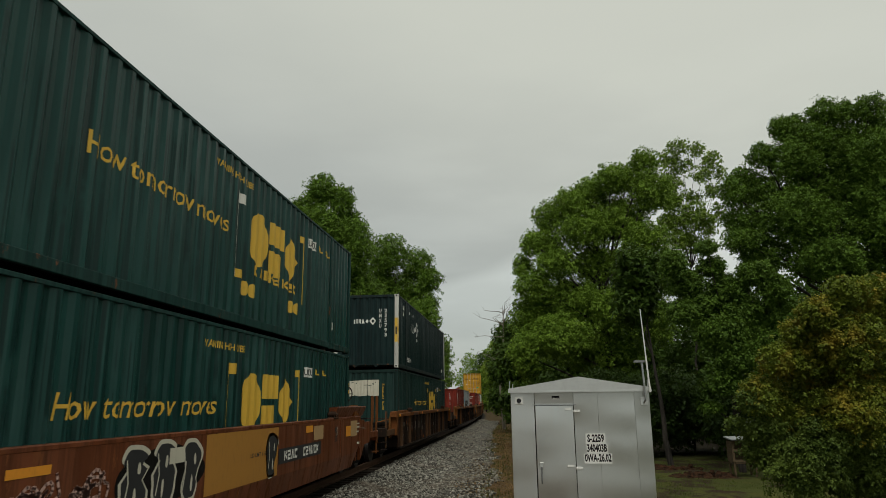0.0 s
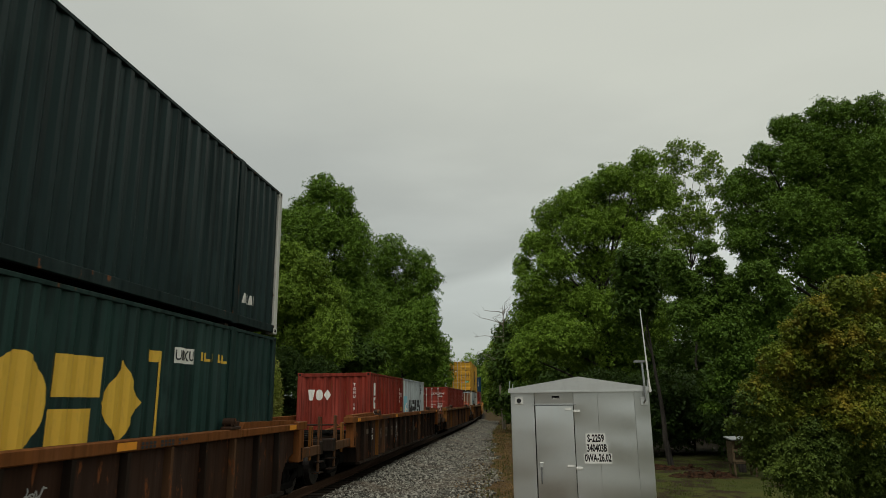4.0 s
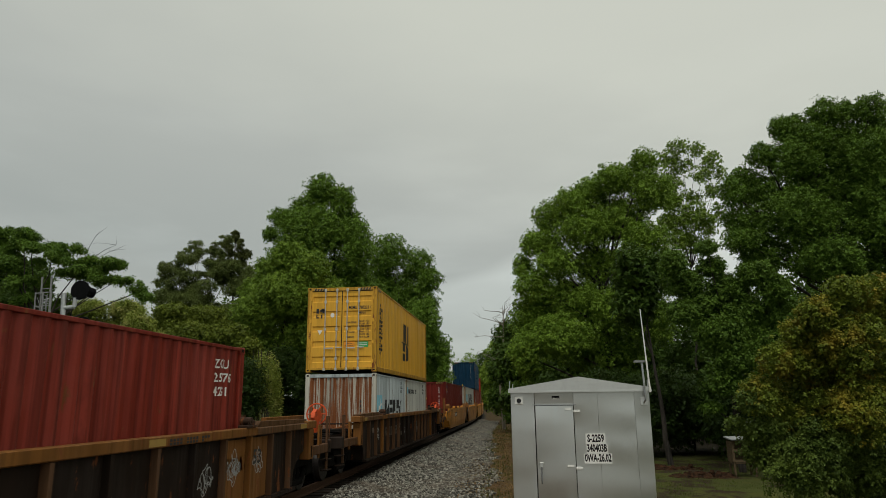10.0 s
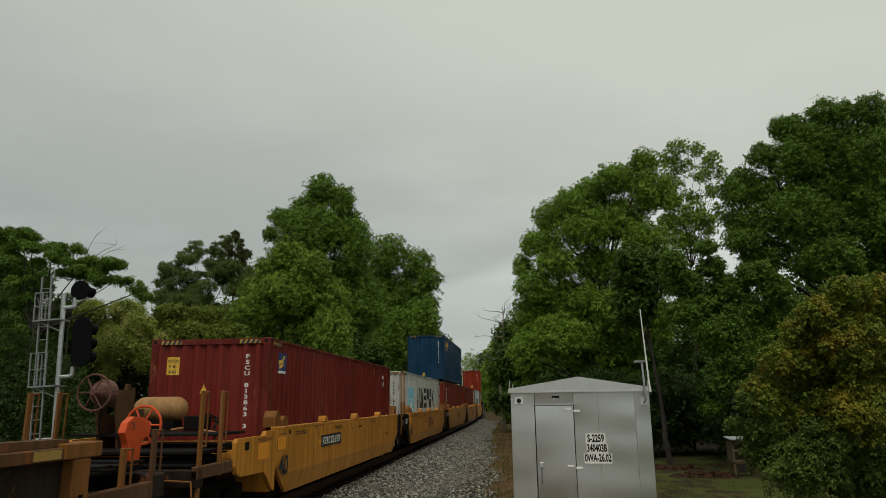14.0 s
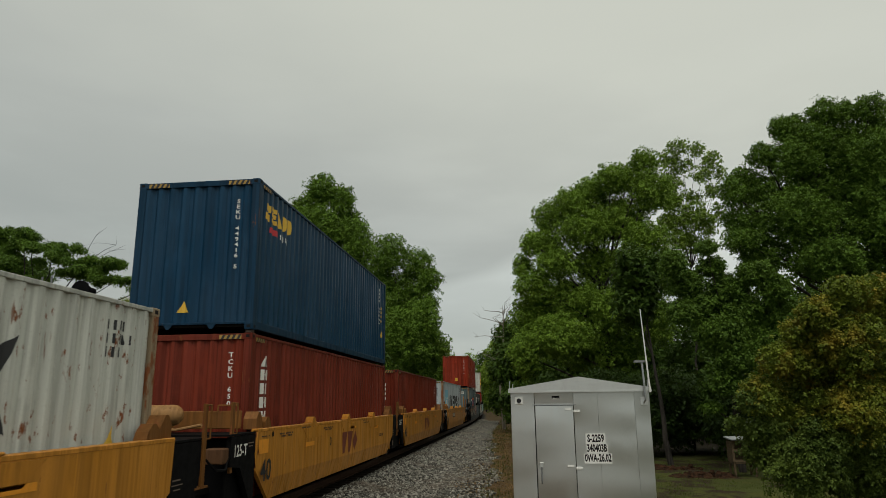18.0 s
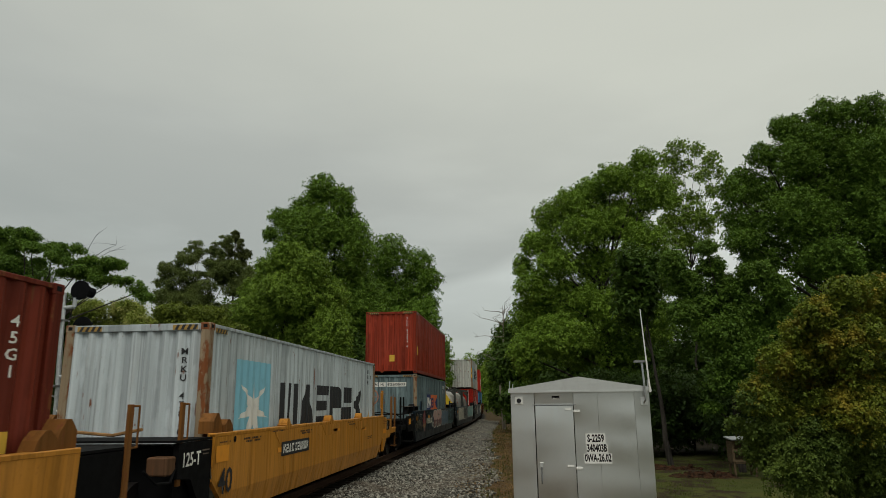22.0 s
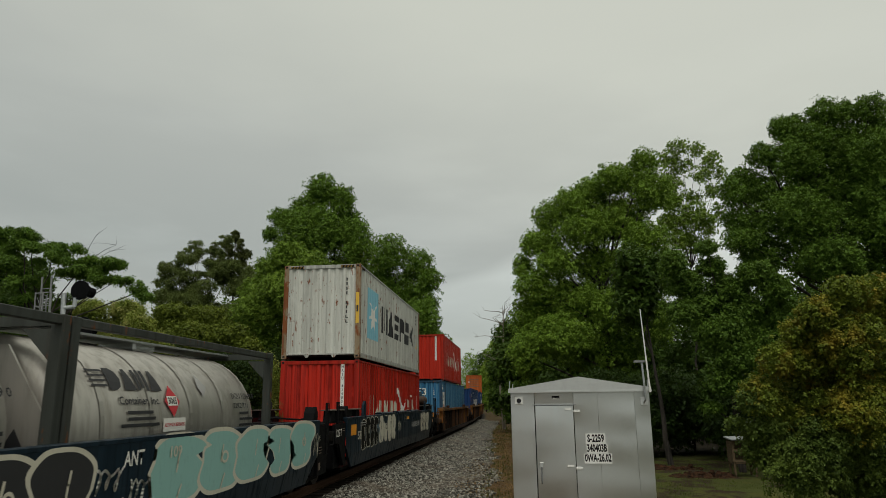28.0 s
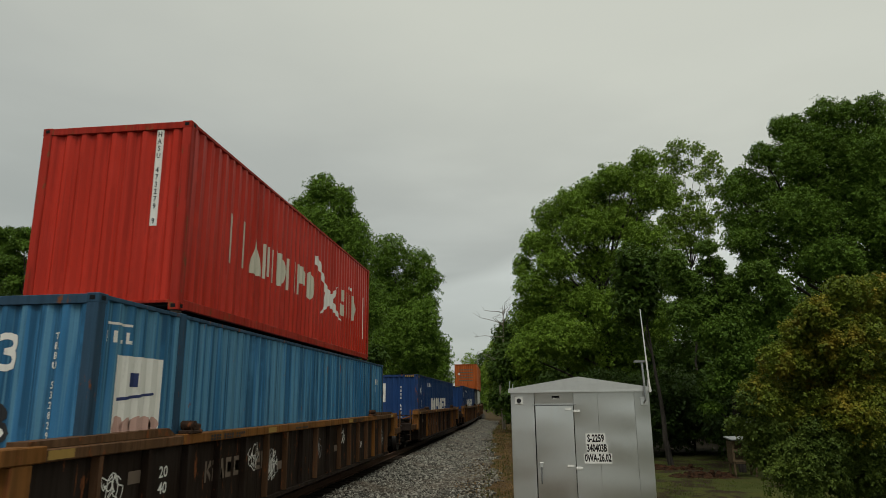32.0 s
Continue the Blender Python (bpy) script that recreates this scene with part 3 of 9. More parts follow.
def build_track():
    track = new("railway_track")
    tagged(track, "single railway track with rusty rails and creosoted ties", "track", kind="structure")
    prof = [(-0.07, -0.18), (0.07, -0.18), (0.07, -0.165), (0.015, -0.145), (0.015, -0.045), (0.037, -0.035), (0.037, 0.0), (-0.037, 0.0), (-0.037, -0.035), (-0.015, -0.045), (-0.015, -0.145), (-0.07, -0.165)]
    ys = [-300, 0, 25, 53.5] + [58 + 4 * i for i in range(45)]
    for side in (-0.7535, 0.7535):
        bm = bmesh.new()
        rings = [[bm.verts.new((course(y)[0] + side + px, y, pz)) for px, pz in prof] for y in ys]
        for a, b in zip(rings, rings[1:]):
            for i in range(len(prof)):
                j = (i + 1) % len(prof)
                bm.faces.new((a[i], a[j], b[j], b[i]))
        bmesh.ops.recalc_face_normals(bm, faces=bm.faces)
        part("rail", bm, RAIL_STEEL, track)
    tie = as_mesh("tie", boxes((-1.3, 1.3, -0.115, 0.115, -0.36, -0.18), bevel=0.012))
    tie.materials.append(TIE_WOOD)
    rnd = random.Random(3)
    for i in range(280):
        y = -6 + 0.53 * i
        ob = part("tie", tie, TIE_WOOD, track)
        x, h = course(y)
        ob.matrix_basis = pose(x + rnd.uniform(-0.03, 0.03), y, rnd.uniform(-0.01, 0.0), 0, 0, h + rnd.uniform(-0.8, 0.8))


build_track()

# ---- the equipment shelter ----
ALU = Nodes("brushed_aluminium")
_r = ALU.t.nodes.new("ShaderNodeObjectInfo").outputs["Random"]
_o = ALU.t.nodes.new("ShaderNodeVectorMath")
_o.operation = "ADD"
ALU.t.links.new(ALU.co, _o.inputs[0])
ALU.t.links.new(ALU.maths("MULTIPLY", _r, 37.0), _o.inputs[1])
_o = _o.outputs[0]
_a = ALU.noise(0.9, (0.55, 1, 1.1), 1, 0.4, vec=_o)
_m = ALU.step(ALU.noise(2.6, (1, 1, 1), 7, 0.75, vec=_o), 0.5, 0.72)
_s = ALU.step(ALU.noise(1.5, (1.6, 1, 0.5), 6, 0.7, vec=_o), 0.52, 0.68)
# streaks, mottling and panel tone put uneven reflections into the base colour
_c = ALU.mix(ALU.noise(0.8, (1, 1, 1), 3, vec=_o), (0.60, 0.615, 0.61), (0.76, 0.765, 0.75))
_c = ALU.mix(ALU.maths("MULTIPLY", _m, 0.2), _c, (0.44, 0.455, 0.46))
_c = ALU.mix(ALU.maths("MULTIPLY", _s, 0.3), _c, (0.70, 0.76, 0.78))
_c = ALU.mix(ALU.step(ALU.noise(9, (1, 1, 1), 6, 0.75), 0.66, 0.74, 0, 0.5), _c, (0.82, 0.82, 0.80))
_c = ALU.mix(ALU.maths("MULTIPLY", _r, 0.2), _c, (0.47, 0.485, 0.48))
ALU.bump(_a, 1.0, 0.075)
ALU.done(_c, ALU.maths("ADD", ALU.step(_a, 0.3, 0.7, 0.27, 0.36), ALU.maths("MULTIPLY", _s, 0.14)), 0.95)
ALU = ALU.m
ALU_TRIM = plain("aluminium_trim", (0.66, 0.67, 0.66), 0.38, 0.85, 0.12, 5)
WHITE_PAINT = plain("white_paint", (0.72, 0.72, 0.69), 0.55, 0, 0.06, 20)
BLACK_PAINT = plain("black_paint", (0.012, 0.012, 0.013), 0.55, 0, 0.1, 20)
CONCRETE = plain("concrete", (0.32, 0.31, 0.29), 0.9, 0, 0.2, 9)
GALV = plain("galvanised_steel", (0.52, 0.54, 0.55), 0.42, 0.85, 0.2, 14)
GALV_DULL = plain("weathered_galvanised_steel", (0.27, 0.28, 0.28), 0.6, 0.6, 0.25, 9)
GLASS_DARK = plain("dark_lens", (0.02, 0.02, 0.022), 0.12, 0, 0.05, 20)


def build_shelter():
    t = new("equipment_shelter")
    tagged(t, "grey brushed aluminium trackside equipment shelter with gabled roof", "shelter")
    t.location = (0.96, 11.8, -0.36)
    W2, D, E, A = 1.155, 2.4, 2.50, 2.69
    # walls as separate sheets, gaps between the front panels
    part("base_frame", boxes((-W2, W2, 0.02, D, 0.0, 0.14), bevel=0.01), CONCRETE, t, "concrete foundation slab")
    cuts = [-W2, -0.755, -0.10, 0.30, 0.905, W2]
    for i, (a, b) in enumerate(zip(cuts, cuts[1:])):
        gap = 0.004 if i < 2 else 0.001
        if i == 1:
            part("front_panel", boxes((a + 0.004, b - 0.004, 0.0, 0.04, 2.265, E - 0.02), bevel=0.003), ALU, t)
        else:
            part("front_panel", boxes((a + gap, b - gap, 0.0, 0.04, 0.14, E - 0.02), bevel=0.002 if i > 1 else 0.003), ALU, t)
    part("inner_wall", boxes((-W2 + 0.01, W2 - 0.01, 0.045, 0.07, 0.14, E - 0.02)), BLACK_PAINT, t)
    for x in (-W2, W2 - 0.04):
        part("side_wall", boxes((x, x + 0.04, 0.075, D, 0.14, E - 0.02)), ALU, t)
    part("back_wall", boxes((-W2 + 0.05, W2 - 0.05, D - 0.05, D - 0.01, 0.14, E - 0.02)), ALU, t)
    ov = W2 + 0.035
    part("roof", extrude_poly([(-ov, E - 0.02), (ov, E - 0.02), (ov, E + 0.035), (0.0, A + 0.035), (-ov, E + 0.035)], "y", -0.05, D + 0.05), ALU_TRIM, t, "low gabled aluminium roof")
    part("fascia", boxes((-ov - 0.004, ov + 0.004, -0.062, -0.052, E - 0.035, E - 0.005)), ALU_TRIM, t)
    part("ridge_seam", boxes((-0.006, 0.006, -0.058, -0.052, E, A + 0.025)), ALU_TRIM, t)
    door = part("door", boxes((-0.745, -0.11, -0.012, 0.035, 0.2, 2.25), bevel=0.005), ALU, t)
    part("door_header", boxes((-0.79, -0.06, -0.02, -0.002, 2.255, 2.275)), GALV, door)
    for z in (2.19, 1.27):
        for x in (-0.19, -0.05):
            part("hinge", boxes((x - 0.06, x + 0.05, -0.024, -0.013, z - 0.02 + (0 if x < -0.1 else -0.035), z + 0.02 + (0 if x < -0.1 else -0.035)), bevel=0.004), WHITE_PAINT, door, "white hinge strap")
    hd = boxes((-0.71, -0.64, -0.03, -0.013, 1.22, 1.33), bevel=0.006)
    part("lock_plate", hd, ALU_TRIM, door)
    bm = rod([(-0.675, -0.05, 1.24), (-0.675, -0.05, 1.02), (-0.675, -0.02, 1.0)], 0.014)
    tube(bm, (-0.675, -0.015, 1.24), (-0.675, -0.06, 1.24), 0.02)
    part("handle", bm, GALV_DULL, door, "grey steel lever handle")
    # sign plates and lettering
    plate = plain("sign_white", (0.78, 0.78, 0.75), 0.5, 0, 0.05, 30)
    sign = part("sign", boxes((0.07, 0.39, -0.008, -0.003, 1.62, 1.79)), plate, t, "white painted number sign with black characters")
    part("sign_plate", boxes((0.08, 0.42, -0.0085, -0.0035, 1.47, 1.615)), plate, sign)
    part("sign_plate", boxes((0.03, 0.48, -0.0085, -0.0035, 1.31, 1.465)), plate, sign)
    for txt, a, b, w in (("S-2259", 0.095, 1.655, 0.275), ("340403B", 0.085, 1.50, 0.325), ("0WA-26.02", 0.04, 1.345, 0.43)):
        part("writing", lay(text_mesh(txt, 0.165, a, b - 0.008, w, bold=0.035), "end", -0.009, lift=0.003), BLACK_PAINT, sign)
    vent = part("vent_cover", boxes((-1.08, -0.95, -0.012, -0.001, 2.27, 2.40), bevel=0.004), WHITE_PAINT, t, "white square plate with round lens")
    bm = bmesh.new()
    tube(bm, (-1.015, -0.013, 2.335), (-1.015, -0.03, 2.335), 0.04, 0.036, 16)
    part("lens", bm, GLASS_DARK, vent)
    badge = part("maker_plate", boxes((-0.46, -0.33, -0.008, -0.001, 2.36, 2.41)), BLACK_PAINT, t, "small dark maker's plate")
    part("bar", boxes((-0.45, -0.34, -0.011, -0.0085, 2.365, 2.375)), WHITE_PAINT, badge)
    part("cable_box", boxes((1.0, 1.12, -0.02, -0.001, 2.24, 2.37), bevel=0.006), ALU_TRIM, t)
    part("conduit", rod([(1.06, -0.03, 2.28), (1.08, -0.09, 2.34), (1.07, -0.11, 2.6), (1.055, -0.11, 2.95)], 0.017), GALV, t)
    bm = boxes((0.93, 1.10, -0.15, -0.07, 2.94, 2.975))
    part("antenna_bracket", bm, GALV_DULL, t)
    an = bmesh.new()
    tube(an, (1.16, -0.1, 2.45), (1.13, -0.1, 3.05), 0.016, 0.014, 8)
    tube(an, (1.13, -0.1, 3.05), (1.095, -0.1, 3.84), 0.012, 0.008, 8)
    part("antenna", an, WHITE_PAINT, t, "white whip antenna")
    for x, z in ((-1.17, 0.2), (-1.12, 0.14), (0.72, 0.06), (1.13, 0.2)):
        part("roof_bolt", rod([(x, -0.03, E), (x + 0.01, -0.03, E + z * 0.8)], 0.008), GALV, t)


build_shelter()

# ---- the block signal behind the line ----
def build_signal():
    t = new("railway_signal")
    tagged(t, "galvanised signal mast with ladder and black signal heads", "signal")
    t.location = (-9.74, 13.6, -0.42)
    t.rotation_euler.y = -0.05
    m = bmesh.new()
    tube(m, (0, 0, 0.2), (0.02, 0, 4.82), 0.055, 0.047, 14)
    tube(m, (0.02, 0, 4.82), (0.02, 0, 4.86), 0.055, 0.02, 14)
    part("mast", m, GALV, t)
    part("foundation", boxes((-0.35, 0.35, -0.35, 0.35, -0.1, 0.22), bevel=0.03), CONCRETE, t)
    for x in (-0.42, -0.20):
        part("ladder_rail", boxes((x - 0.014, x + 0.014, -0.16, -0.13, 0.3, 5.2)), GALV_DULL, t)
    rung = as_mesh("rung", boxes((-0.42, -0.20, -0.152, -0.135, -0.008, 0.008)))
    for i in range(17):
        r = part("rung", rung, GALV_DULL, t)
        r.location.z = 0.45 + 0.28 * i
    for z in (2.82, 4.23):
        part("platform", boxes((-0.52, 0.08, -0.22, 0.16, z - 0.025, z + 0.01)), GALV_DULL, t)
        tall = 0.72 if z < 3 else 0.62
        for x, y in ((-0.51, -0.2), (-0.51, 0.15), (-0.33, -0.2), (-0.14, -0.2), (-0.14, 0.15)):
            part("guard_post", boxes((x - 0.012, x + 0.012, y - 0.012, y + 0.012, z, z + tall)), GALV_DULL, t)
        for h in (tall * 0.5, tall - 0.015):
            part("guard_rail", boxes((-0.52, -0.13, -0.21, -0.19, z + h - 0.009, z + h + 0.009)), GALV_DULL, t)
            part("guard_rail", boxes((-0.52, -0.5, -0.2, 0.15, z + h - 0.009, z + h + 0.009)), GALV_DULL, t)
        part("brace", rod([(-0.45, -0.05, z - 0.03), (-0.02, 0, z - 0.24)], 0.018), GALV, t)
    black = plain("signal_black", (0.004, 0.0045, 0.005), 0.7, 0, 0.1, 10)
    for z, n, ox in ((4.86, 1, 0.08), (3.72, 3, 0.18)):
        bz = z - (0.36 if n == 1 else 0.72)
        part("bracket", rod([(0.0, 0, bz), (0.24 + ox * 0.4, 0, bz), (0.26 + ox * 0.4, 0, bz + 0.2)], 0.042, 10), GALV, t)
        half = 0.0 if n == 1 else 0.33
        out = []
        for k in range(28):
            a = 2 * math.pi * k / 28
            out.append((0.32 + ox + 0.215 * math.cos(a), z + 0.215 * math.sin(a) + (half if math.sin(a) >= 0 else -half)))
        head = part("signal_head", extrude_poly(out, "y", -0.03, 0.0), black, t, "black signal head with target board")
        part("lamp_case", boxes((0.2 + ox, 0.44 + ox, 0.005, 0.2, z - 0.12 - half, z + 0.12 + half), bevel=0.03), black, head)
        for i in range(n):
            hz = z + (0 if n == 1 else (i - 1) * 0.3)
            bm = bmesh.new()
            tube(bm, (0.33 + ox, 0.2, hz), (0.38 + ox, 0.34, hz - 0.02), 0.11, 0.115, 16, caps=False)
            part("hood", bm, black, head)
    part("relay_case", boxes((-0.42, -0.1, -0.1, 0.15, 0.25, 1.75), bevel=0.02), GALV, t)
    part("conduit", rod([(0.05, -0.1, 0.3), (0.16, -0.1, 0.3), (0.16, -0.1, 2.2), (0.06, -0.05, 2.3)], 0.016), GALV, t)


build_signal()

# ---- the wooden hutch by the wood ----
def build_hutch():
    t = new("wooden_hutch")
    tagged(t, "small weathered wooden hutch with a sloping metal roof", "hutch")
    t.location = (6.62, 23.2, -0.44)
    t.scale = (0.85, 0.85, 0.98)
    wood = plain("weathered_wood", (0.105, 0.075, 0.042), 0.85, 0, 0.3, 8)
    for x in (0.0, 0.75):
        for y in (0.0, 0.6):
            part("post", boxes((x, x + 0.07, y, y + 0.07, 0, 1.15), bevel=0.006), wood, t)
    for i in (0, 3):
        part("board", boxes((0.0, 0.82, -0.025, -0.003, 0.45 + i * 0.108, 0.53 + i * 0.108)), wood, t)
    for i in range(6):
        part("board", boxes((0.0, 0.82, 0.68, 0.70, 0.45 + i * 0.108, 0.55 + i * 0.108)), wood, t)
    for i in range(6):
        part("board", boxes((-0.025, -0.003, -0.02, 0.67, 0.45 + i * 0.108, 0.55 + i * 0.108)), wood, t)
    part("floor", boxes((0.0, 0.82, 0.0, 0.67, 0.40, 0.44)), wood, t)
    part("brace", rod([(0.03, -0.03, 0.05), (0.03, 0.02, 0.42)], 0.03), wood, t)
    rf = part("roof", boxes((-0.09, 0.93, -0.14, 0.8, 1.155, 1.19)), plain("pale_sheet_metal", (0.36, 0.38, 0.39), 0.6, 0.1, 0.15, 8), t, "sloping sheet-metal roof")
    rf.rotation_euler.x = radians(3)


build_hutch()

# ---- trees ----
def crown_mesh(lobes, count, size, seed, droop=0.0, shell=0.62, spread=2.3, filled=0.3, per=95, simple=False):
    """Leaves in flat sprays, the sprays on domed boughs, the boughs about the lobes (x, y, z, rx, ry, rz)."""
    rng = np.random.default_rng(seed)
    L = np.array(lobes, float)
    area = L[:, 3] * L[:, 5] + L[:, 3] * L[:, 4] + L[:, 4] * L[:, 5]
    # boughs: small domes that stand out of each lobe
    nb = int(np.clip(count / per, 20, 1500))
    k = rng.choice(len(L), nb, p=area / area.sum())
    d = rng.normal(size=(nb, 3))
    d[:, 2] += 0.15
    d = unit(d)
    rad = np.maximum(L[k, 3:].mean(axis=1) * (0.16 + 0.22 * rng.random(nb)), size * 1.8)
    reach = np.maximum(0.25, 1.08 - rad / L[k, 3:].mean(axis=1)) * (shell + (1 - shell) * rng.random(nb) ** 0.6)
    tip = rng.random(nb) < 0.3
    rad = np.where(tip, rad * 0.6, rad)
    reach = np.where(tip, reach + 0.16 + 0.2 * rng.random(nb), reach)
    C = L[k, :3] + d * L[k, 3:] * reach[:, None]
    # sprays: little flat fans of leaves over the upper and outer side of a bough
    ns = max(20, int(count * (1 - filled) / 8))
    own = rng.choice(nb, ns, p=rad ** 2 / (rad ** 2).sum())
    e = unit(rng.normal(size=(ns, 3)) + d[own] * 0.6 + np.array([0, 0, 0.45]))
    S = C[own] + e * (rad[own] * (0.62 + 0.42 * rng.random(ns) ** 0.7))[:, None] * np.array([1, 1, 0.8])
    # some sprays stand loose between the boughs
    loose = rng.random(ns) < 0.3
    kl = rng.choice(len(L), ns, p=area / area.sum())
    el = unit(rng.normal(size=(ns, 3)) + np.array([0, 0, 0.15]))
    S = np.where(loose[:, None], L[kl, :3] + el * L[kl, 3:] * (0.6 + 0.42 * rng.random(ns))[:, None], S)
    e = np.where(loose[:, None], el, e)
    face = unit(e * 0.75 + np.array([0, 0, 0.6]) + rng.normal(size=(ns, 3)) * 0.3)
    n = ns * 8
    at = np.repeat(np.arange(ns), 8)
    nf = face[at]
    out = rng.normal(size=(n, 3))
    out = unit(out - nf * (out * nf).sum(axis=1)[:, None])
    P = S[at] + out * (size * spread * 0.62 * (0.12 + 0.88 * rng.random(n) ** 0.7))[:, None] + nf * (size * 0.3 * rng.normal(size=n))[:, None]
    nrm = unit(nf + rng.normal(size=(n, 3)) * 0.45)
    t = unit(out - nrm * (out * nrm).sum(axis=1)[:, None] + rng.normal(size=(n, 3)) * 0.3)
    ln = size * (0.6 + 0.6 * rng.random(n))
    # sparser leaves inside, near the limbs
    m = count - n
    if m > 0:
        kf = rng.choice(len(L), m, p=area / area.sum())
        g = unit(rng.normal(size=(m, 3))) * (rng.random(m) ** 0.4 * 0.78)[:, None]
        P = np.concatenate([P, L[kf, :3] + g * L[kf, 3:]])
        nrm = np.concatenate([nrm, unit(rng.normal(size=(m, 3)) * 0.6 + np.array([0, 0, 0.7]))])
        t = np.concatenate([t, unit(rng.normal(size=(m, 3)))])
        ln = np.concatenate([ln, size * (1.0 + 0.7 * rng.random(m))])
    P[:, 2] -= droop * np.abs(rng.normal(size=len(P)))
    b = unit(np.cross(nrm, t))
    ln = ln[:, None]
    wd = ln * (0.28 + 0.14 * rng.random(len(P)))[:, None]
    sag = nrm * ln * 0.22 + np.array([0, 0, 1.0]) * ln * 0.12
    if simple:
        V = np.stack([P - t * ln * 0.42 + b * wd, P + t * ln * 0.6 - sag, P - t * ln * 0.42 - b * wd], 1)
        return fast_mesh("crown", V.reshape(-1, 3), np.arange(len(P) * 3).reshape(-1, 3))
    V = np.stack([P - t * ln * 0.5, P + b * wd - sag * 0.3 - t * ln * 0.05, P + t * ln * 0.55 - sag, P - b * wd - sag * 0.3 - t * ln * 0.05], 1)
    return fast_mesh("crown", V.reshape(-1, 3), np.arange(len(P) * 4).reshape(-1, 4))


def limb(bm, a, b, r0, r1, rnd, seg=7, steps=4, bend=0.08):
    a, b = Vector(a), Vector(b)
    prev, pr = a, r0
    length = (b - a).length
    for i in range(1, steps + 1):
        f = i / steps
        q = a.lerp(b, f) + Vector((rnd.uniform(-1, 1), rnd.uniform(-1, 1), rnd.uniform(-0.4, 0.8))) * bend * length * (1 - f)
        r = r0 + (r1 - r0) * f
        tube(bm, prev, q, pr, r, seg, caps=False)
        prev, pr = q, r
    return prev


def tree(name, label, x, y, lobes, leaf, count, size, trunk=0.25, seed=1, bark=None, bare=0, droop=0.0, shell=0.62, kind="tree", spread=2.3, twigs=3, filled=0.3, per=95, every=1, upright=False):
    z0 = ground_height(x, y) - 0.05
    t = new(name)
    t.location = (x, y, z0)
    tagged(t, label, kind)
    rnd = random.Random(seed)
    rel = [(lx - x, ly - y, lz - z0, a, b, c) for lx, ly, lz, a, b, c in lobes]
    top = max(r[2] for r in rel)
    mx, my = sum(r[0] for r in rel) / len(rel), sum(r[1] for r in rel) / len(rel)
    bm = bmesh.new()
    lean = Vector((mx * 0.6, my * 0.6, top * 0.75)) if not upright else Vector((0, 0, top))
    limb(bm, (0, 0, 0), lean, trunk, trunk * 0.2, rnd, 9, 6, 0.018)
    for i, r in enumerate(rel):
        if i % every:
            continue
        if upright:
            # branches leave the straight stem at their own height
            limb(bm, lean * min(0.98, (r[2] - 0.25) / lean.z), (r[0], r[1], r[2]), trunk * 0.16, trunk * 0.05, rnd, 5, 3)
            continue
        f = max(0.25, min(0.9, (r[2] - r[5]) / max(0.1, top * 0.75)))
        s = Vector((0, 0, 0)).lerp(lean, f * 0.85)
        e = limb(bm, s, (r[0], r[1], r[2]), trunk * 0.26, trunk * 0.07, rnd, 6, 4)
        for _ in range(twigs):
            dv = Vector((rnd.gauss(0, 1), rnd.gauss(0, 1), rnd.gauss(0.4, 1))).normalized()
            limb(bm, e, e + Vector((dv.x * r[3], dv.y * r[4], dv.z * r[5])) * 0.9, trunk * 0.07, trunk * 0.02, rnd, 4, 3)
    part("trunk", bm, bark or BARK, t)
    far = y > 26
    if count >= 30000:
        count, size = int(count * (1.7 if far else 1.25)), size * (0.78 if far else 0.86)
    part("crown", crown_mesh(rel, count, size, seed, droop, shell, spread, filled, per, far), leaf, t)
    return t


def lobed(y, rows, deep=1.0):
    """Crown lobes at about the depth y: rows of x, z, rx, rz."""
    out = []
    for i, (x, z, a, c) in enumerate(rows):
        b = (a + c) / 2 * deep
        out.append((x, y + (0.5 * b if i % 2 else -0.3 * b), z, a, b, c))
    return out


def leaning(y, rows, top=3.3, slope=0.38):
    """Lobes that stand further back the lower they are, under an overhanging crown."""
    out = []
    for (x, z, a, c), b in zip(rows, lobed(y, rows)):
        d = b[1] + max(0, top - z) * slope
        k = d / y
        out.append((x * k, d, 1.97 + (z - 1.97) * k, a * k, b[4], c * k))
    return out


def plates(y, rows, n, seed, deep=0.8):
    """Each row's flat bough broken into n smaller plates with gaps between them."""
    rnd = random.Random(seed)
    out = []
    for x, z, a, c in rows:
        for _ in range(n):
            u, v = rnd.uniform(-0.85, 0.85), rnd.uniform(-0.8, 0.8)
            k = rnd.uniform(0.3, 0.5)
            out.append((x + u * a, y + rnd.uniform(-deep, deep) * a, z + v * c - 0.12 * abs(u) * a, a * k, a * k, max(0.05, c * k)))
    return out


def whorls(x, y, z0, z1, reach, levels, seed):
    """Needle tufts at the ends of a pine's whorled branches."""
    rnd = random.Random(seed)
    out = []
    for i in range(levels):
        f = i / (levels - 1)
        r = reach * (1 - f) ** 0.8 + 0.08
        for k in range(7 if f < 0.7 else 4):
            a = rnd.uniform(0, 6.28)
            q = r * rnd.uniform(0.45, 1.0)
            out.append((x + q * math.cos(a), y + q * math.sin(a), z0 + (z1 - z0) * f + 0.3 * q * rnd.uniform(0.2, 1.0), 0.15, 0.15, 0.2))
    return out


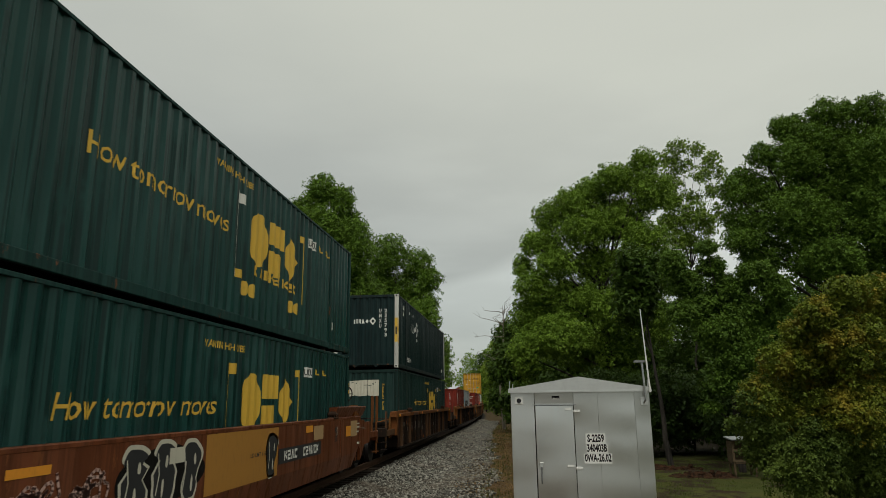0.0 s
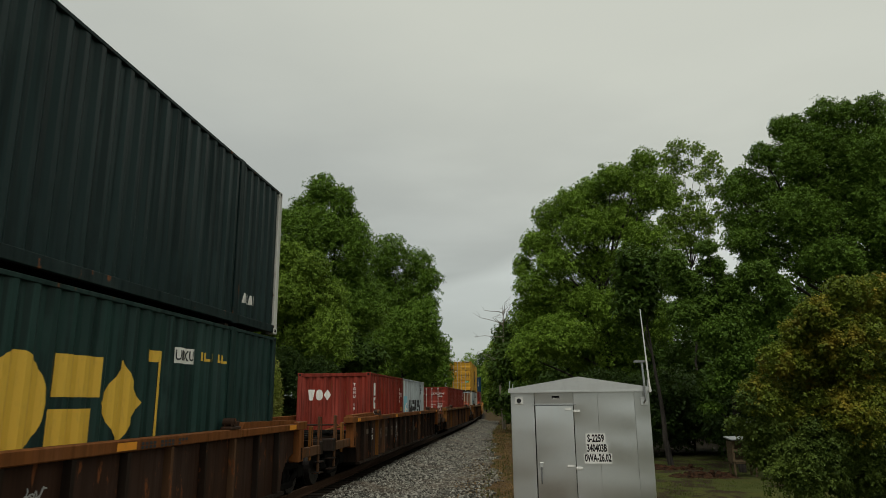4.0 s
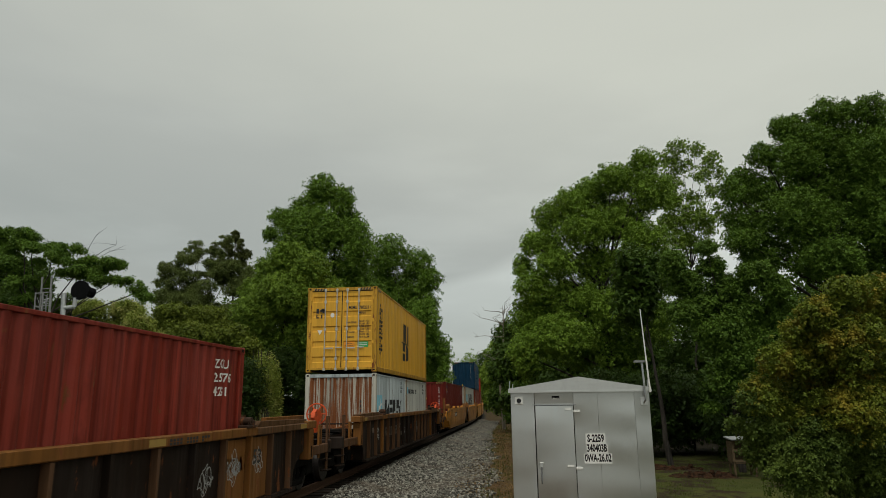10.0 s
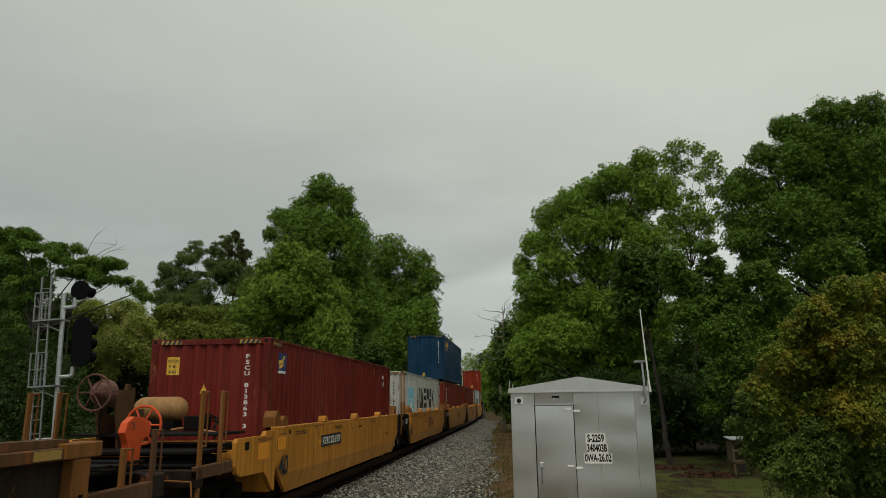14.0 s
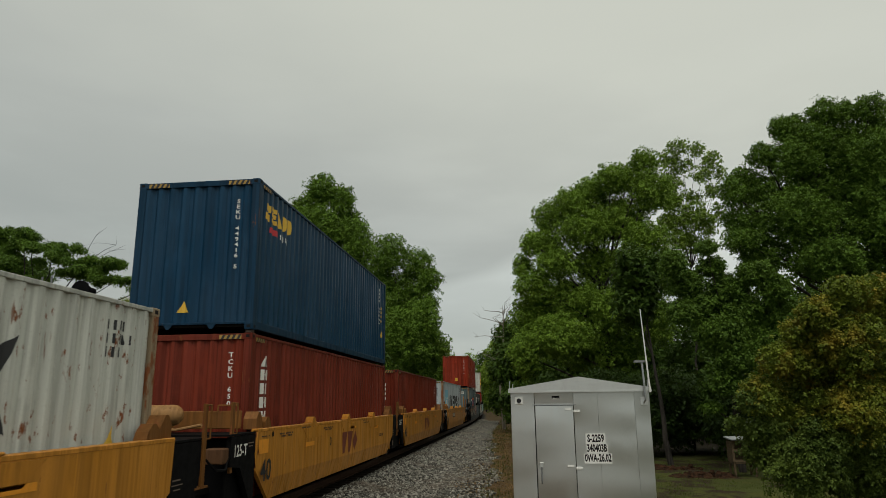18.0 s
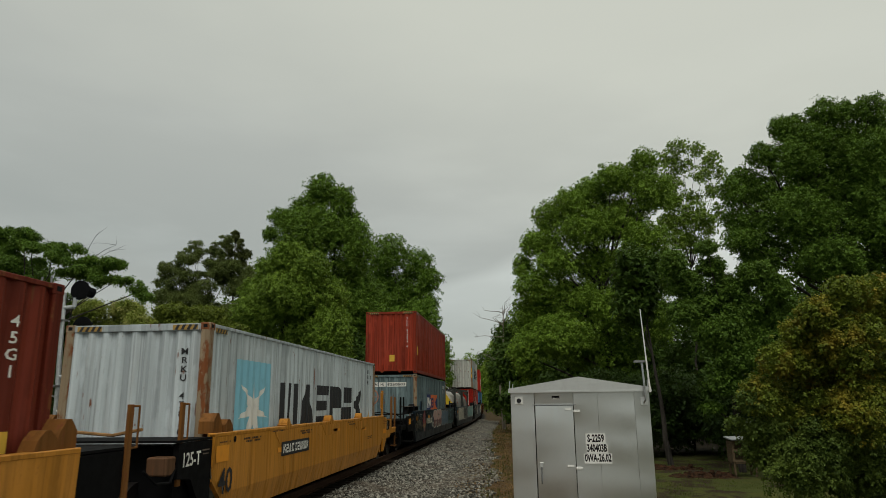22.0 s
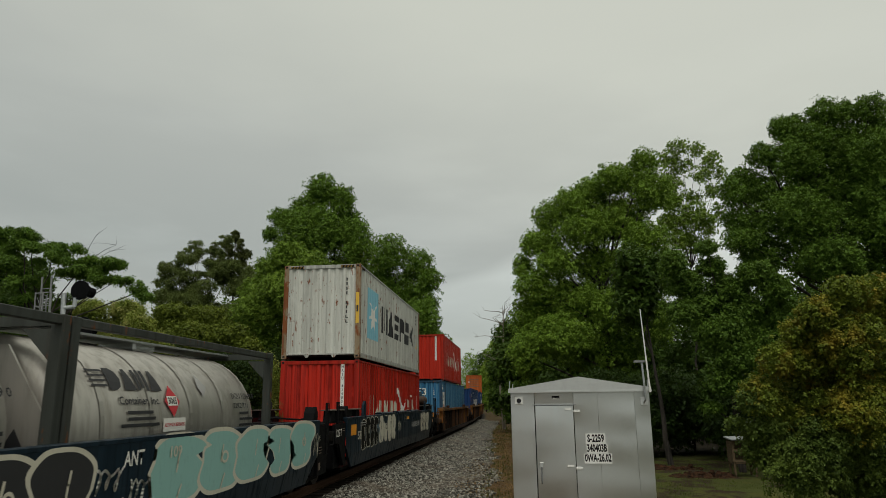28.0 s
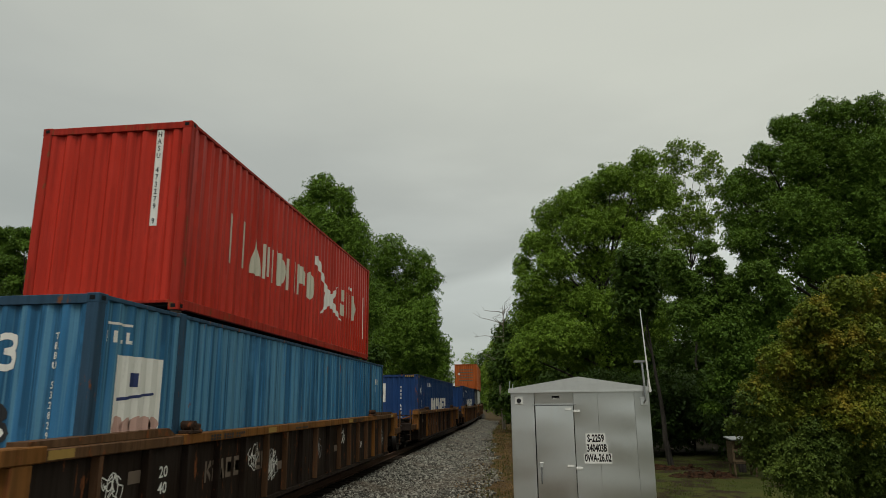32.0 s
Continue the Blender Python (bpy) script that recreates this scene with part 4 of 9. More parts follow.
# beyond the line
tree("tree", "tall broadleaf tree with a full dark green crown", -13.6, 46.5, lobed(46, [(-14.0, 17.1, 1.35, 1.4), (-15.5, 16.1, 1.25, 1.2), (-16.9, 15.2, 1.15, 0.95), (-18.1, 14.2, 0.75, 0.7), (-12.5, 16.2, 1.1, 1.5), (-12.2, 14.7, 1.25, 1.3), (-14.45, 13.76, 2.88, 2.14), (-16.5, 12.9, 1.7, 1.5), (-11.28, 12.8, 1.3, 2.24), (-13.09, 10.38, 2.5, 2.5), (-16.01, 10.47, 2.52, 2.52), (-11.01, 8.7, 1.79, 2.39), (-13.84, 7.57, 2.99, 2.39)]), LEAF_OAK, 80000, 0.18, 0.32, 11)
tree("tree", "broadleaf tree with a rounded green crown at the wood's edge", -11.8, 66.5, lobed(66, [(-12.92, 16.79, 2.32, 2.08), (-10.29, 15.81, 2.07, 2.07), (-8.74, 13.9, 1.48, 1.48), (-11.16, 12.64, 3.19, 2.73), (-9.16, 9.75, 1.8, 2.92), (-7.78, 6.66, 1.22, 2.22), (-11.15, 8.11, 3.48, 3.48), (-14.36, 13.9, 2.07, 3.56), (-7.36, 4.3, 0.99, 1.65), (-10.03, 4.23, 2.76, 2.21)]), LEAF_OAK, 45000, 0.23, 0.32, 12)
tree("tree", "young broadleaf tree with light green leaves", -11.4, 31.5, lobed(31, [(-10.98, 8.96, 1.0, 0.88), (-11.95, 8.29, 1.1, 0.94), (-9.96, 8.23, 1.15, 1.04), (-12.76, 7.34, 0.99, 0.88), (-11.04, 7.01, 1.69, 1.2), (-9.22, 6.82, 1.08, 1.35), (-12.41, 6.09, 1.42, 1.09), (-10.14, 5.22, 1.77, 1.34), (-8.75, 4.93, 1.07, 1.6), (-12.05, 4.46, 1.61, 1.35)]), LEAF_YOUNG, 60000, 0.13, 0.16, 13)
tree("tree", "feathery olive-green tree behind the line", -18.9, 38.5, plates(38, [(-18.71, 10.98, 0.76, 0.48), (-19.9, 10.88, 0.69, 0.48), (-19.29, 10.05, 1.72, 0.82), (-17.69, 10.24, 1.16, 0.82), (-20.7, 9.57, 1.17, 0.69), (-16.74, 9.27, 1.43, 1.15), (-18.31, 8.8, 2.04, 1.16), (-19.89, 8.5, 1.5, 0.95), (-16.3, 7.72, 1.48, 1.35), (-18.04, 7.43, 2.16, 1.15), (-21.35, 8.72, 0.75, 0.48), (-21.12, 10.21, 0.55, 0.28), (-19.59, 11.58, 0.49, 0.28), (-18.12, 11.24, 0.55, 0.31), (-17.54, 11.78, 0.48, 0.28), (-21.62, 9.25, 0.62, 0.31), (-20.24, 10.54, 0.62, 0.28), (-15.50, 9.06, 1.01, 1.01), (-20.92, 7.84, 1.02, 0.68)], 8, 6, 0.6), LEAF_GREY, 62000, 0.105, 0.12, 14, shell=0.2, spread=3.4, filled=0.25, per=40, twigs=1, every=8)
tree("pine_tree", "dark pine with a ragged top", -17.9, 40.0, whorls(-17.9, 40.0, 9.4, 12.6, 1.5, 11, 8), LEAF_PINE, 15000, 0.12, 0.11, 15, shell=0.3, spread=1.5, filled=0.05, per=60, twigs=0, upright=True)
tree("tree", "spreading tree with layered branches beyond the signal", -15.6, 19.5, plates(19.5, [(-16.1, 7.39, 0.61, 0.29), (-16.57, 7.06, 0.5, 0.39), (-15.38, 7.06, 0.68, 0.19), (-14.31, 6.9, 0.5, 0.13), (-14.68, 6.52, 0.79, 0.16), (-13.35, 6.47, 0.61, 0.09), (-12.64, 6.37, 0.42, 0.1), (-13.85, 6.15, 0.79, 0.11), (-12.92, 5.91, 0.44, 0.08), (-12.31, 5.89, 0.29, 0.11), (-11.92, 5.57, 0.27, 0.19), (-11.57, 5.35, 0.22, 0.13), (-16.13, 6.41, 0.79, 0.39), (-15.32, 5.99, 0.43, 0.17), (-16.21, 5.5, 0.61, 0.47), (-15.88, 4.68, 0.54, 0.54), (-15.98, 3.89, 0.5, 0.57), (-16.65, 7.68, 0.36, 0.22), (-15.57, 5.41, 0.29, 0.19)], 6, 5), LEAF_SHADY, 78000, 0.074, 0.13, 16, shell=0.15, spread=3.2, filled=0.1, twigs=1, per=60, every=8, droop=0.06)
tree("tree", "dense dark green tree behind the layered one", -17.6, 22.6, lobed(22.4, [(-19.0, 7.5, 0.8, 0.5), (-18.2, 6.9, 0.9, 0.6), (-17.4, 6.2, 0.8, 0.7), (-19.2, 6.3, 1.0, 0.8), (-18.4, 5.4, 1.1, 0.9), (-17.0, 5.1, 0.9, 0.8), (-16.3, 5.5, 0.5, 0.5), (-16.2, 4.5, 0.7, 0.7), (-17.9, 4.2, 1.1, 0.9), (-19.3, 4.6, 1.0, 1.0), (-17.2, 3.2, 1.2, 0.9), (-18.8, 2.9, 1.2, 1.0)]), LEAF_DARK, 60000, 0.085, 0.12, 24, shell=0.4)
tree("shrub", "pale flowering vine thicket behind the signal", -13.2, 22.5, lobed(22.5, [(-15.28, 5.36, 0.69, 0.45), (-14.2, 5.39, 0.81, 0.45), (-13.39, 4.76, 0.68, 0.52), (-14.77, 4.59, 1.01, 0.61), (-13.85, 4.07, 1.0, 0.64), (-12.9, 4.3, 0.5, 0.3), (-13.1, 3.6, 0.45, 0.5), (-14.9, 3.7, 0.6, 0.4), (-12.4, 3.9, 0.4, 0.25), (-15.8, 4.9, 0.5, 0.3), (-14.3, 3.2, 0.35, 0.4)]), LEAF_PALE, 44000, 0.08, 0.035, 17, kind="shrub", shell=0.25, spread=3.6, filled=0.35, droop=0.08)
tree("shrub", "feathery light green thicket along the line", -12.0, 25.5, lobed(25.5, [(-13.77, 5.56, 0.82, 0.46), (-12.68, 5.42, 1.0, 0.5), (-13.95, 4.88, 0.91, 0.59), (-11.81, 4.72, 1.03, 0.58), (-12.85, 4.52, 1.35, 0.67), (-10.96, 4.15, 0.8, 0.53)]), LEAF_THICKET, 50000, 0.11, 0.1, 18, kind="shrub", droop=0.06)
# low growth split off in darker leaves, painting the shade under the crowns
tree("shrub", "shaded thicket under the vines beside the line", -12.4, 23.8, lobed(23.6, [(-16.24, 4.32, 0.93, 0.85), (-15.0, 3.35, 1.46, 0.84), (-12.82, 3.63, 1.04, 0.66), (-11.06, 3.29, 1.23, 0.7), (-11.65, 2.49, 1.64, 0.94), (-13.84, 2.72, 1.24, 1.03), (-9.74, 2.67, 0.81, 1.02), (-15.32, 2.13, 1.45, 0.75), (-17.46, 3.19, 1.27, 1.27), (-12.88, 1.71, 1.63, 0.61), (-10.12, 1.88, 1.21, 0.69)]), LEAF_IN_SHADE, 60000, 0.09, 0.06, 22, kind="shrub")
tree("shrub", "shaded shrubs under the young tree beside the line", -11.2, 29.6, lobed(29.5, [(-10.63, 3.32, 1.27, 1.17), (-11.9, 2.59, 1.27, 1.01), (-9.05, 2.8, 1.25, 1.25), (-10.04, 1.83, 1.5, 0.65)]), LEAF_IN_SHADE, 30000, 0.11, 0.06, 23, kind="shrub")


def hanging_shrub(x, y, top, low, wide, seed):
    """A shrub whose pale flowering strands hang down from arched stems."""
    z0 = ground_height(x, y) - 0.05
    t = new("shrub")
    t.location = (x, y, z0)
    tagged(t, "shrub with pale strands hanging beside the line", "shrub")
    rng = np.random.default_rng(seed)
    rnd = random.Random(seed)
    bm = bmesh.new()
    for k in range(5):
        a = Vector((rnd.uniform(-0.2, 0.2), rnd.uniform(-0.2, 0.2), 0))
        b = a + Vector((rnd.uniform(-0.3, 0.3), rnd.uniform(-0.3, 0.3), top - z0 - 0.1))
        limb(bm, a, b, 0.035, 0.012, rnd, 5, 5, 0.05)
    part("trunk", bm, BARK, t)
    pts = []
    for k in range(260):
        a, r = rng.uniform(0, 2 * math.pi), wide * rng.random() ** 0.5
        px, py = r * math.cos(a), r * math.sin(a) * 0.8
        zt = top - z0 - 0.5 * (r / wide) ** 2 - rng.uniform(0, 0.5)
        zb = zt - rng.uniform(0.5, 1.0) * (top - low)
        n = int((zt - zb) / 0.045)
        f = np.linspace(0, 1, n)
        out = 0.18 * np.sin(f * 1.6)
        pts.append(np.stack([px + out * math.cos(a) + rng.normal(size=n) * 0.02, py + out * math.sin(a) + rng.normal(size=n) * 0.02, zt + (zb - zt) * f], -1))
    P = np.concatenate(pts)
    n = len(P)
    d = rng.normal(size=(n, 3)) * np.array([1, 1, 0.35]) + np.array([0, 0, -0.5])
    d /= np.linalg.norm(d, axis=1)[:, None]
    b = np.cross(d, rng.normal(size=(n, 3)))
    b /= np.linalg.norm(b, axis=1)[:, None]
    ln = (0.05 + 0.05 * rng.random(n))[:, None]
    V = np.stack([P, P + d * ln * 0.45 + b * ln * 0.22, P + d * ln, P + d * ln * 0.45 - b * ln * 0.22], 1)
    part("crown", fast_mesh("crown", V.reshape(-1, 3), np.arange(n * 4).reshape(n, 4)), LEAF_PALE, t)


hanging_shrub(-9.45, 24.2, 4.0, 1.5, 0.62, 19)
# leaf colour darkened here for the shade beyond the track
tree("shrub", "shade-darkened undergrowth beyond the track", -11.6, 16.5, lobed(17, [(-12.6, 1.6, 1.6, 1.5), (-14.4, 1.8, 1.6, 1.7), (-10.9, 0.9, 1.0, 1.0), (-16.4, 2.4, 1.7, 1.8), (-14.6, 3.3, 1.5, 1.4), (-13.3, 2.8, 1.2, 1.1), (-16.0, 4.0, 1.5, 1.2)]), LEAF_IN_SHADE, 60000, 0.075, 0.08, 20, kind="shrub")
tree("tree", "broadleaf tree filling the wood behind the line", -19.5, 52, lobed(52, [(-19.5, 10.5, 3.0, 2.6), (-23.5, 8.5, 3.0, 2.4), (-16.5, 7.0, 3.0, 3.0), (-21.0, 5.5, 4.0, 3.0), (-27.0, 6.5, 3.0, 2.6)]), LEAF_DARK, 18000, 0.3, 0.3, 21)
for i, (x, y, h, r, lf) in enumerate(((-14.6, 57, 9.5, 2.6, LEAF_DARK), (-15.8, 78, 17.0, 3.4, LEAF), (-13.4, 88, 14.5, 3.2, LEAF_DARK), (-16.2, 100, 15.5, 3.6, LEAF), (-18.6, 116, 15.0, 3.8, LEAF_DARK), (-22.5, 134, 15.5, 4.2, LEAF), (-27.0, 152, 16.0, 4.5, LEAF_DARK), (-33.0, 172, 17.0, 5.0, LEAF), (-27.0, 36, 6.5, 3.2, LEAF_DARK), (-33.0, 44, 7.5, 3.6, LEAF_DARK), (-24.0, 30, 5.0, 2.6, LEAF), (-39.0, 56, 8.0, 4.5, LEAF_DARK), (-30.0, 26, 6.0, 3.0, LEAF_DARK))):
    tree("tree", "broadleaf tree in the wood along the curve", x, y, [(x, y, h * 0.82, r * 0.75, r * 0.75, h * 0.2), (x + r * 0.4, y - 1, h * 0.55, r * 0.85, r, h * 0.24), (x - r * 0.5, y + 1, h * 0.52, r * 0.85, r, h * 0.22), (x + r * 0.2, y - 1.5, h * 0.24, r * 0.95, r, h * 0.22)], lf, 12000, 0.36, 0.26, 30 + i)

# on the shelter's side
tree("tree", "large broadleaf tree with a broad green crown", 4.9, 37.0, lobed(36.5, [(7.18, 14.76, 0.95, 0.95), (6.33, 14.14, 1.07, 0.95), (5.33, 13.86, 1.2, 1.01), (4.21, 13.31, 1.2, 1.14), (2.92, 12.45, 1.13, 1.07), (1.81, 12.04, 0.95, 1.07), (7.41, 13.0, 1.37, 1.37), (5.66, 11.94, 1.87, 1.56), (3.77, 11.05, 1.62, 1.43), (1.68, 10.65, 1.19, 1.13), (0.8, 10.36, 0.69, 0.88), (0.3, 9.26, 0.69, 0.81), (2.14, 9.2, 1.43, 1.12), (4.43, 9.28, 1.72, 1.23), (6.75, 10.3, 1.48, 1.35), (6.3, 8.13, 1.88, 1.34), (0.86, 7.98, 1.23, 1.11), (3.11, 7.3, 2.2, 1.4), (5.43, 6.32, 2.11, 1.51), (0.65, 6.44, 1.35, 1.41), (2.1, 5.19, 2.12, 1.39), (4.43, 4.55, 2.39, 1.38), (0.2, 4.33, 0.97, 1.51), (7.18, 6.28, 1.2, 1.8), (7.97, 8.69, 1.09, 1.4)]), LEAF, 135000, 0.135, 0.33, 41, shell=0.5)
tree("tree", "tall thin-crowned tree with sky between its limbs", 10.6, 43.0, lobed(42, [(10.53, 17.72, 0.73, 0.62), (11.65, 17.66, 0.72, 0.62), (9.76, 16.88, 0.72, 0.72), (10.78, 16.56, 0.87, 0.61), (12.47, 16.73, 0.79, 0.72), (12.98, 15.95, 0.57, 0.61), (11.75, 15.75, 0.86, 0.61), (10.0, 15.53, 0.93, 0.79), (12.41, 14.67, 0.78, 0.71), (11.12, 14.54, 0.78, 0.57), (9.7, 14.05, 0.71, 0.93), (12.72, 13.36, 0.71, 0.71), (10.01, 11.65, 0.92, 0.7), (9.4, 12.59, 0.85, 0.78), (10.99, 13.07, 1.20, 1.06), (11.96, 12.55, 0.92, 0.70), (9.93, 12.75, 1.06, 0.99), (11.01, 11.43, 1.40, 0.77)]), LEAF_LIGHT, 15000, 0.14, 0.09, 42, shell=0.3, spread=3.0, filled=0.25, twigs=1)
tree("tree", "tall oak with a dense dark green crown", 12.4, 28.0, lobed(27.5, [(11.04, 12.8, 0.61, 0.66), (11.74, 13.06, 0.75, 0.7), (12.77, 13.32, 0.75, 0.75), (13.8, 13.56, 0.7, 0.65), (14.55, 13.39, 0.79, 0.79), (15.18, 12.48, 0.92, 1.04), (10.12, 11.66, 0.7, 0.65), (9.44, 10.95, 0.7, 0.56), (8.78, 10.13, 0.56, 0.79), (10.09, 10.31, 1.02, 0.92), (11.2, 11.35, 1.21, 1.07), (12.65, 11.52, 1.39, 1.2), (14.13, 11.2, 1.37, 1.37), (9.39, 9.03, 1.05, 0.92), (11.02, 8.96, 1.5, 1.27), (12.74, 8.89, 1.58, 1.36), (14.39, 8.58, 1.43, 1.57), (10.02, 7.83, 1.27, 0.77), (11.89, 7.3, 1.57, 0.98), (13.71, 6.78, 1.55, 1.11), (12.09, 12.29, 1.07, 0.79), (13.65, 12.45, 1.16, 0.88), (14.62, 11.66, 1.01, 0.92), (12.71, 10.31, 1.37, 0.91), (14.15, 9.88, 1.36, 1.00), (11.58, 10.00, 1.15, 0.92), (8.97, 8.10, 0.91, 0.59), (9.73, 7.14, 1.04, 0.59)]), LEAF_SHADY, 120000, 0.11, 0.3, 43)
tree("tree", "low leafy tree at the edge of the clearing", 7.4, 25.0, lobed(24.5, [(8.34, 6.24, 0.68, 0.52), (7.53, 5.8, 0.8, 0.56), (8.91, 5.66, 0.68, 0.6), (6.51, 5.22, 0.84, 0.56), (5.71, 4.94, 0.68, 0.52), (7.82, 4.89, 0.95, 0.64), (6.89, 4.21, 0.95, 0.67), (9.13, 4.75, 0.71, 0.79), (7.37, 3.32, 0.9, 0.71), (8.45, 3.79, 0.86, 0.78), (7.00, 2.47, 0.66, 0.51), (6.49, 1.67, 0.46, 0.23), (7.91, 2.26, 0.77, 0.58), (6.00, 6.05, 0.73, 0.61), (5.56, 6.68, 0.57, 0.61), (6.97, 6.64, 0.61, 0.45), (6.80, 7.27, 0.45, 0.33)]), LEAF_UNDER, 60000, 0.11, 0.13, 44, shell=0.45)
tree("shrub", "large yellow-green shrub in fresh leaf", 4.9, 11.7, leaning(10.4, [(4.82, 3.46, 0.38, 0.3), (5.21, 3.41, 0.33, 0.36), (4.38, 3.18, 0.33, 0.3), (4.05, 2.92, 0.27, 0.24), (3.68, 2.5, 0.26, 0.26), (4.07, 2.49, 0.53, 0.41), (4.76, 2.72, 0.57, 0.49), (5.29, 2.63, 0.49, 0.57), (3.43, 2.01, 0.33, 0.33), (3.94, 1.77, 0.58, 0.45), (4.68, 1.84, 0.64, 0.56)]), LEAF_GOLD, 95000, 0.046, 0.06, 45, kind="shrub", shell=0.5, spread=2.2, filled=0.2, per=190)
# the same shrub's lower lobes, split off so their colour can hold shade
tree("shrub", "lower part of the yellow-green shrub, in darker green", 4.6, 11.3, leaning(10.4, [(3.3, 1.92, 0.26, 0.22), (3.05, 1.6, 0.2, 0.14), (3.45, 1.55, 0.32, 0.2), (3.35, 1.31, 0.31, 0.4), (3.9, 1.07, 0.61, 0.53), (4.72, 1.07, 0.71, 0.63), (4.32, 1.46, 0.56, 0.32)], 3.0), LEAF_SIDE, 50000, 0.046, 0.05, 47, kind="shrub", filled=0.25, per=190)
# darker leaves stand for the shade beside the hutch
tree("shrub", "shade-darkened shrub beside the hutch", 8.3, 22.6, lobed(22.6, [(8.4, 1.9, 1.0, 1.3), (9.6, 2.2, 1.2, 1.6), (8.9, 0.6, 1.3, 0.9)]), LEAF_IN_SHADE, 18000, 0.11, 0.06, 46, kind="shrub")
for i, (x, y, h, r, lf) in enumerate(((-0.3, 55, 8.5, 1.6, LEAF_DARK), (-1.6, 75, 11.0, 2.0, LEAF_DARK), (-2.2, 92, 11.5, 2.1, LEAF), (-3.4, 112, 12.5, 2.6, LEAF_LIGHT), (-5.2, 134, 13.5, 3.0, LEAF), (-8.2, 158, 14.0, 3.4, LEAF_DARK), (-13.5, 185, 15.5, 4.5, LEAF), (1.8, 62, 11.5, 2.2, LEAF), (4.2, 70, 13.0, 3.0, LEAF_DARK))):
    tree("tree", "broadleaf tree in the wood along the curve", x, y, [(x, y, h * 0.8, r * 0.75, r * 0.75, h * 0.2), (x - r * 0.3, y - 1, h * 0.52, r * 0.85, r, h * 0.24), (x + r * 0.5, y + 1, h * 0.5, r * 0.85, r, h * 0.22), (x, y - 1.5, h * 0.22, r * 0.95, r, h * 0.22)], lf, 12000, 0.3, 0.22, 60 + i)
# woodland carried on, partly out of view, added to block sky light
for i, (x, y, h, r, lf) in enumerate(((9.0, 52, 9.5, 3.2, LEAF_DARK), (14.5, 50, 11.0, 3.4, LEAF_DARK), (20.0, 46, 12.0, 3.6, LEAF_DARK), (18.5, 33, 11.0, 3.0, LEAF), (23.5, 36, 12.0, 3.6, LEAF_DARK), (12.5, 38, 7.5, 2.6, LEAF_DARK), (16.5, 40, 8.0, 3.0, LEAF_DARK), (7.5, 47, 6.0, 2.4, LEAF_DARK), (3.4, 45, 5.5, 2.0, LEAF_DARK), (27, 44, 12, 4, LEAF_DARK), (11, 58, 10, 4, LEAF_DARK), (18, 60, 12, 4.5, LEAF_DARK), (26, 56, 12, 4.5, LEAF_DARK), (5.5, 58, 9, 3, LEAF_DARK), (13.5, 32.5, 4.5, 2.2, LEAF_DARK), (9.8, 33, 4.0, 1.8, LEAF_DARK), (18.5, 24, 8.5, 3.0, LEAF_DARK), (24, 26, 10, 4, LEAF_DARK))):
    tree("tree", "woodland tree closing the wood against sky light", x, y, [(x, y, h * 0.8, r * 0.8, r * 0.8, h * 0.22), (x - r * 0.4, y - 1, h * 0.5, r * 0.9, r, h * 0.26), (x + r * 0.5, y, h * 0.45, r * 0.9, r, h * 0.26), (x, y - 1, h * 0.18, r, r, h * 0.2)], lf, 14000, 0.25, 0.2, 80 + i)
# the wood's deep shade is painted in these shrubs' near-black leaves
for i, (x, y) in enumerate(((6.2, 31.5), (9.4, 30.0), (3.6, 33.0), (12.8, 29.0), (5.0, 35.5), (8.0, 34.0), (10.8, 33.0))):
    tree("shrub", "shade-darkened undergrowth in the wood behind the clearing", x, y, lobed(y, [(x - 0.8, 0.9, 1.4, 1.3), (x + 0.9, 1.3, 1.4, 1.6), (x, 2.3, 1.5, 1.2)]), LEAF_IN_SHADE, 12000, 0.13, 0.06, 120 + i, kind="shrub")
# slim trunks standing at the clearing's edge
for i, (x, y, h) in enumerate(((5.55, 27.5, 8.0),)):
    tree("tree", "slim forest tree with a bare lower trunk", x, y, [(x - 0.7, y, h * 0.85, 1.2, 1.2, 1.3), (x - 0.9, y + 0.3, h * 0.7, 1.0, 1.0, 1.0)], LEAF_DARK, 6000, 0.17, 0.12, 100 + i)
# a leafless tree at the gap and dead limbs over the signal
def bare_tree(name, label, x, y, base, h, spread, r, seed, bark, low=0.45, count=16, rise=0.2):
    t = new(name)
    t.location = (x, y, base)
    tagged(t, label, "tree")
    rnd = random.Random(seed)
    bm = bmesh.new()
    top = limb(bm, (0, 0, 0), (0.2, 0, h), r, r * 0.2, rnd, 7, 6, 0.05)
    for i in range(count):
        f = rnd.uniform(low, 1.0)
        s = Vector((0.2 * f, 0, h * f))
        e = limb(bm, s, s + Vector((rnd.gauss(0, spread), rnd.gauss(0, spread), rnd.uniform(rise, rise + spread))), r * 0.25, r * 0.08, rnd, 5, 3, 0.12)
        for _ in range(3):
            limb(bm, e, e + Vector((rnd.gauss(0, 1), rnd.gauss(0, 1), rnd.uniform(-0.1, 1))) * spread * 0.45, r * 0.08, r * 0.03, rnd, 4, 2, 0.15)
    part("trunk", bm, bark, t)


bare_tree("bare_tree", "leafless grey tree at the wood's edge", -1.6, 60, -0.5, 10.5, 1.1, 0.16, 7, BARK_PALE)
bare_tree("bare_tree", "dead branches rising above the signal", -14.9, 20.6, -0.5, 7.3, 0.7, 0.06, 9, BARK, 0.9, 7, 0.5)

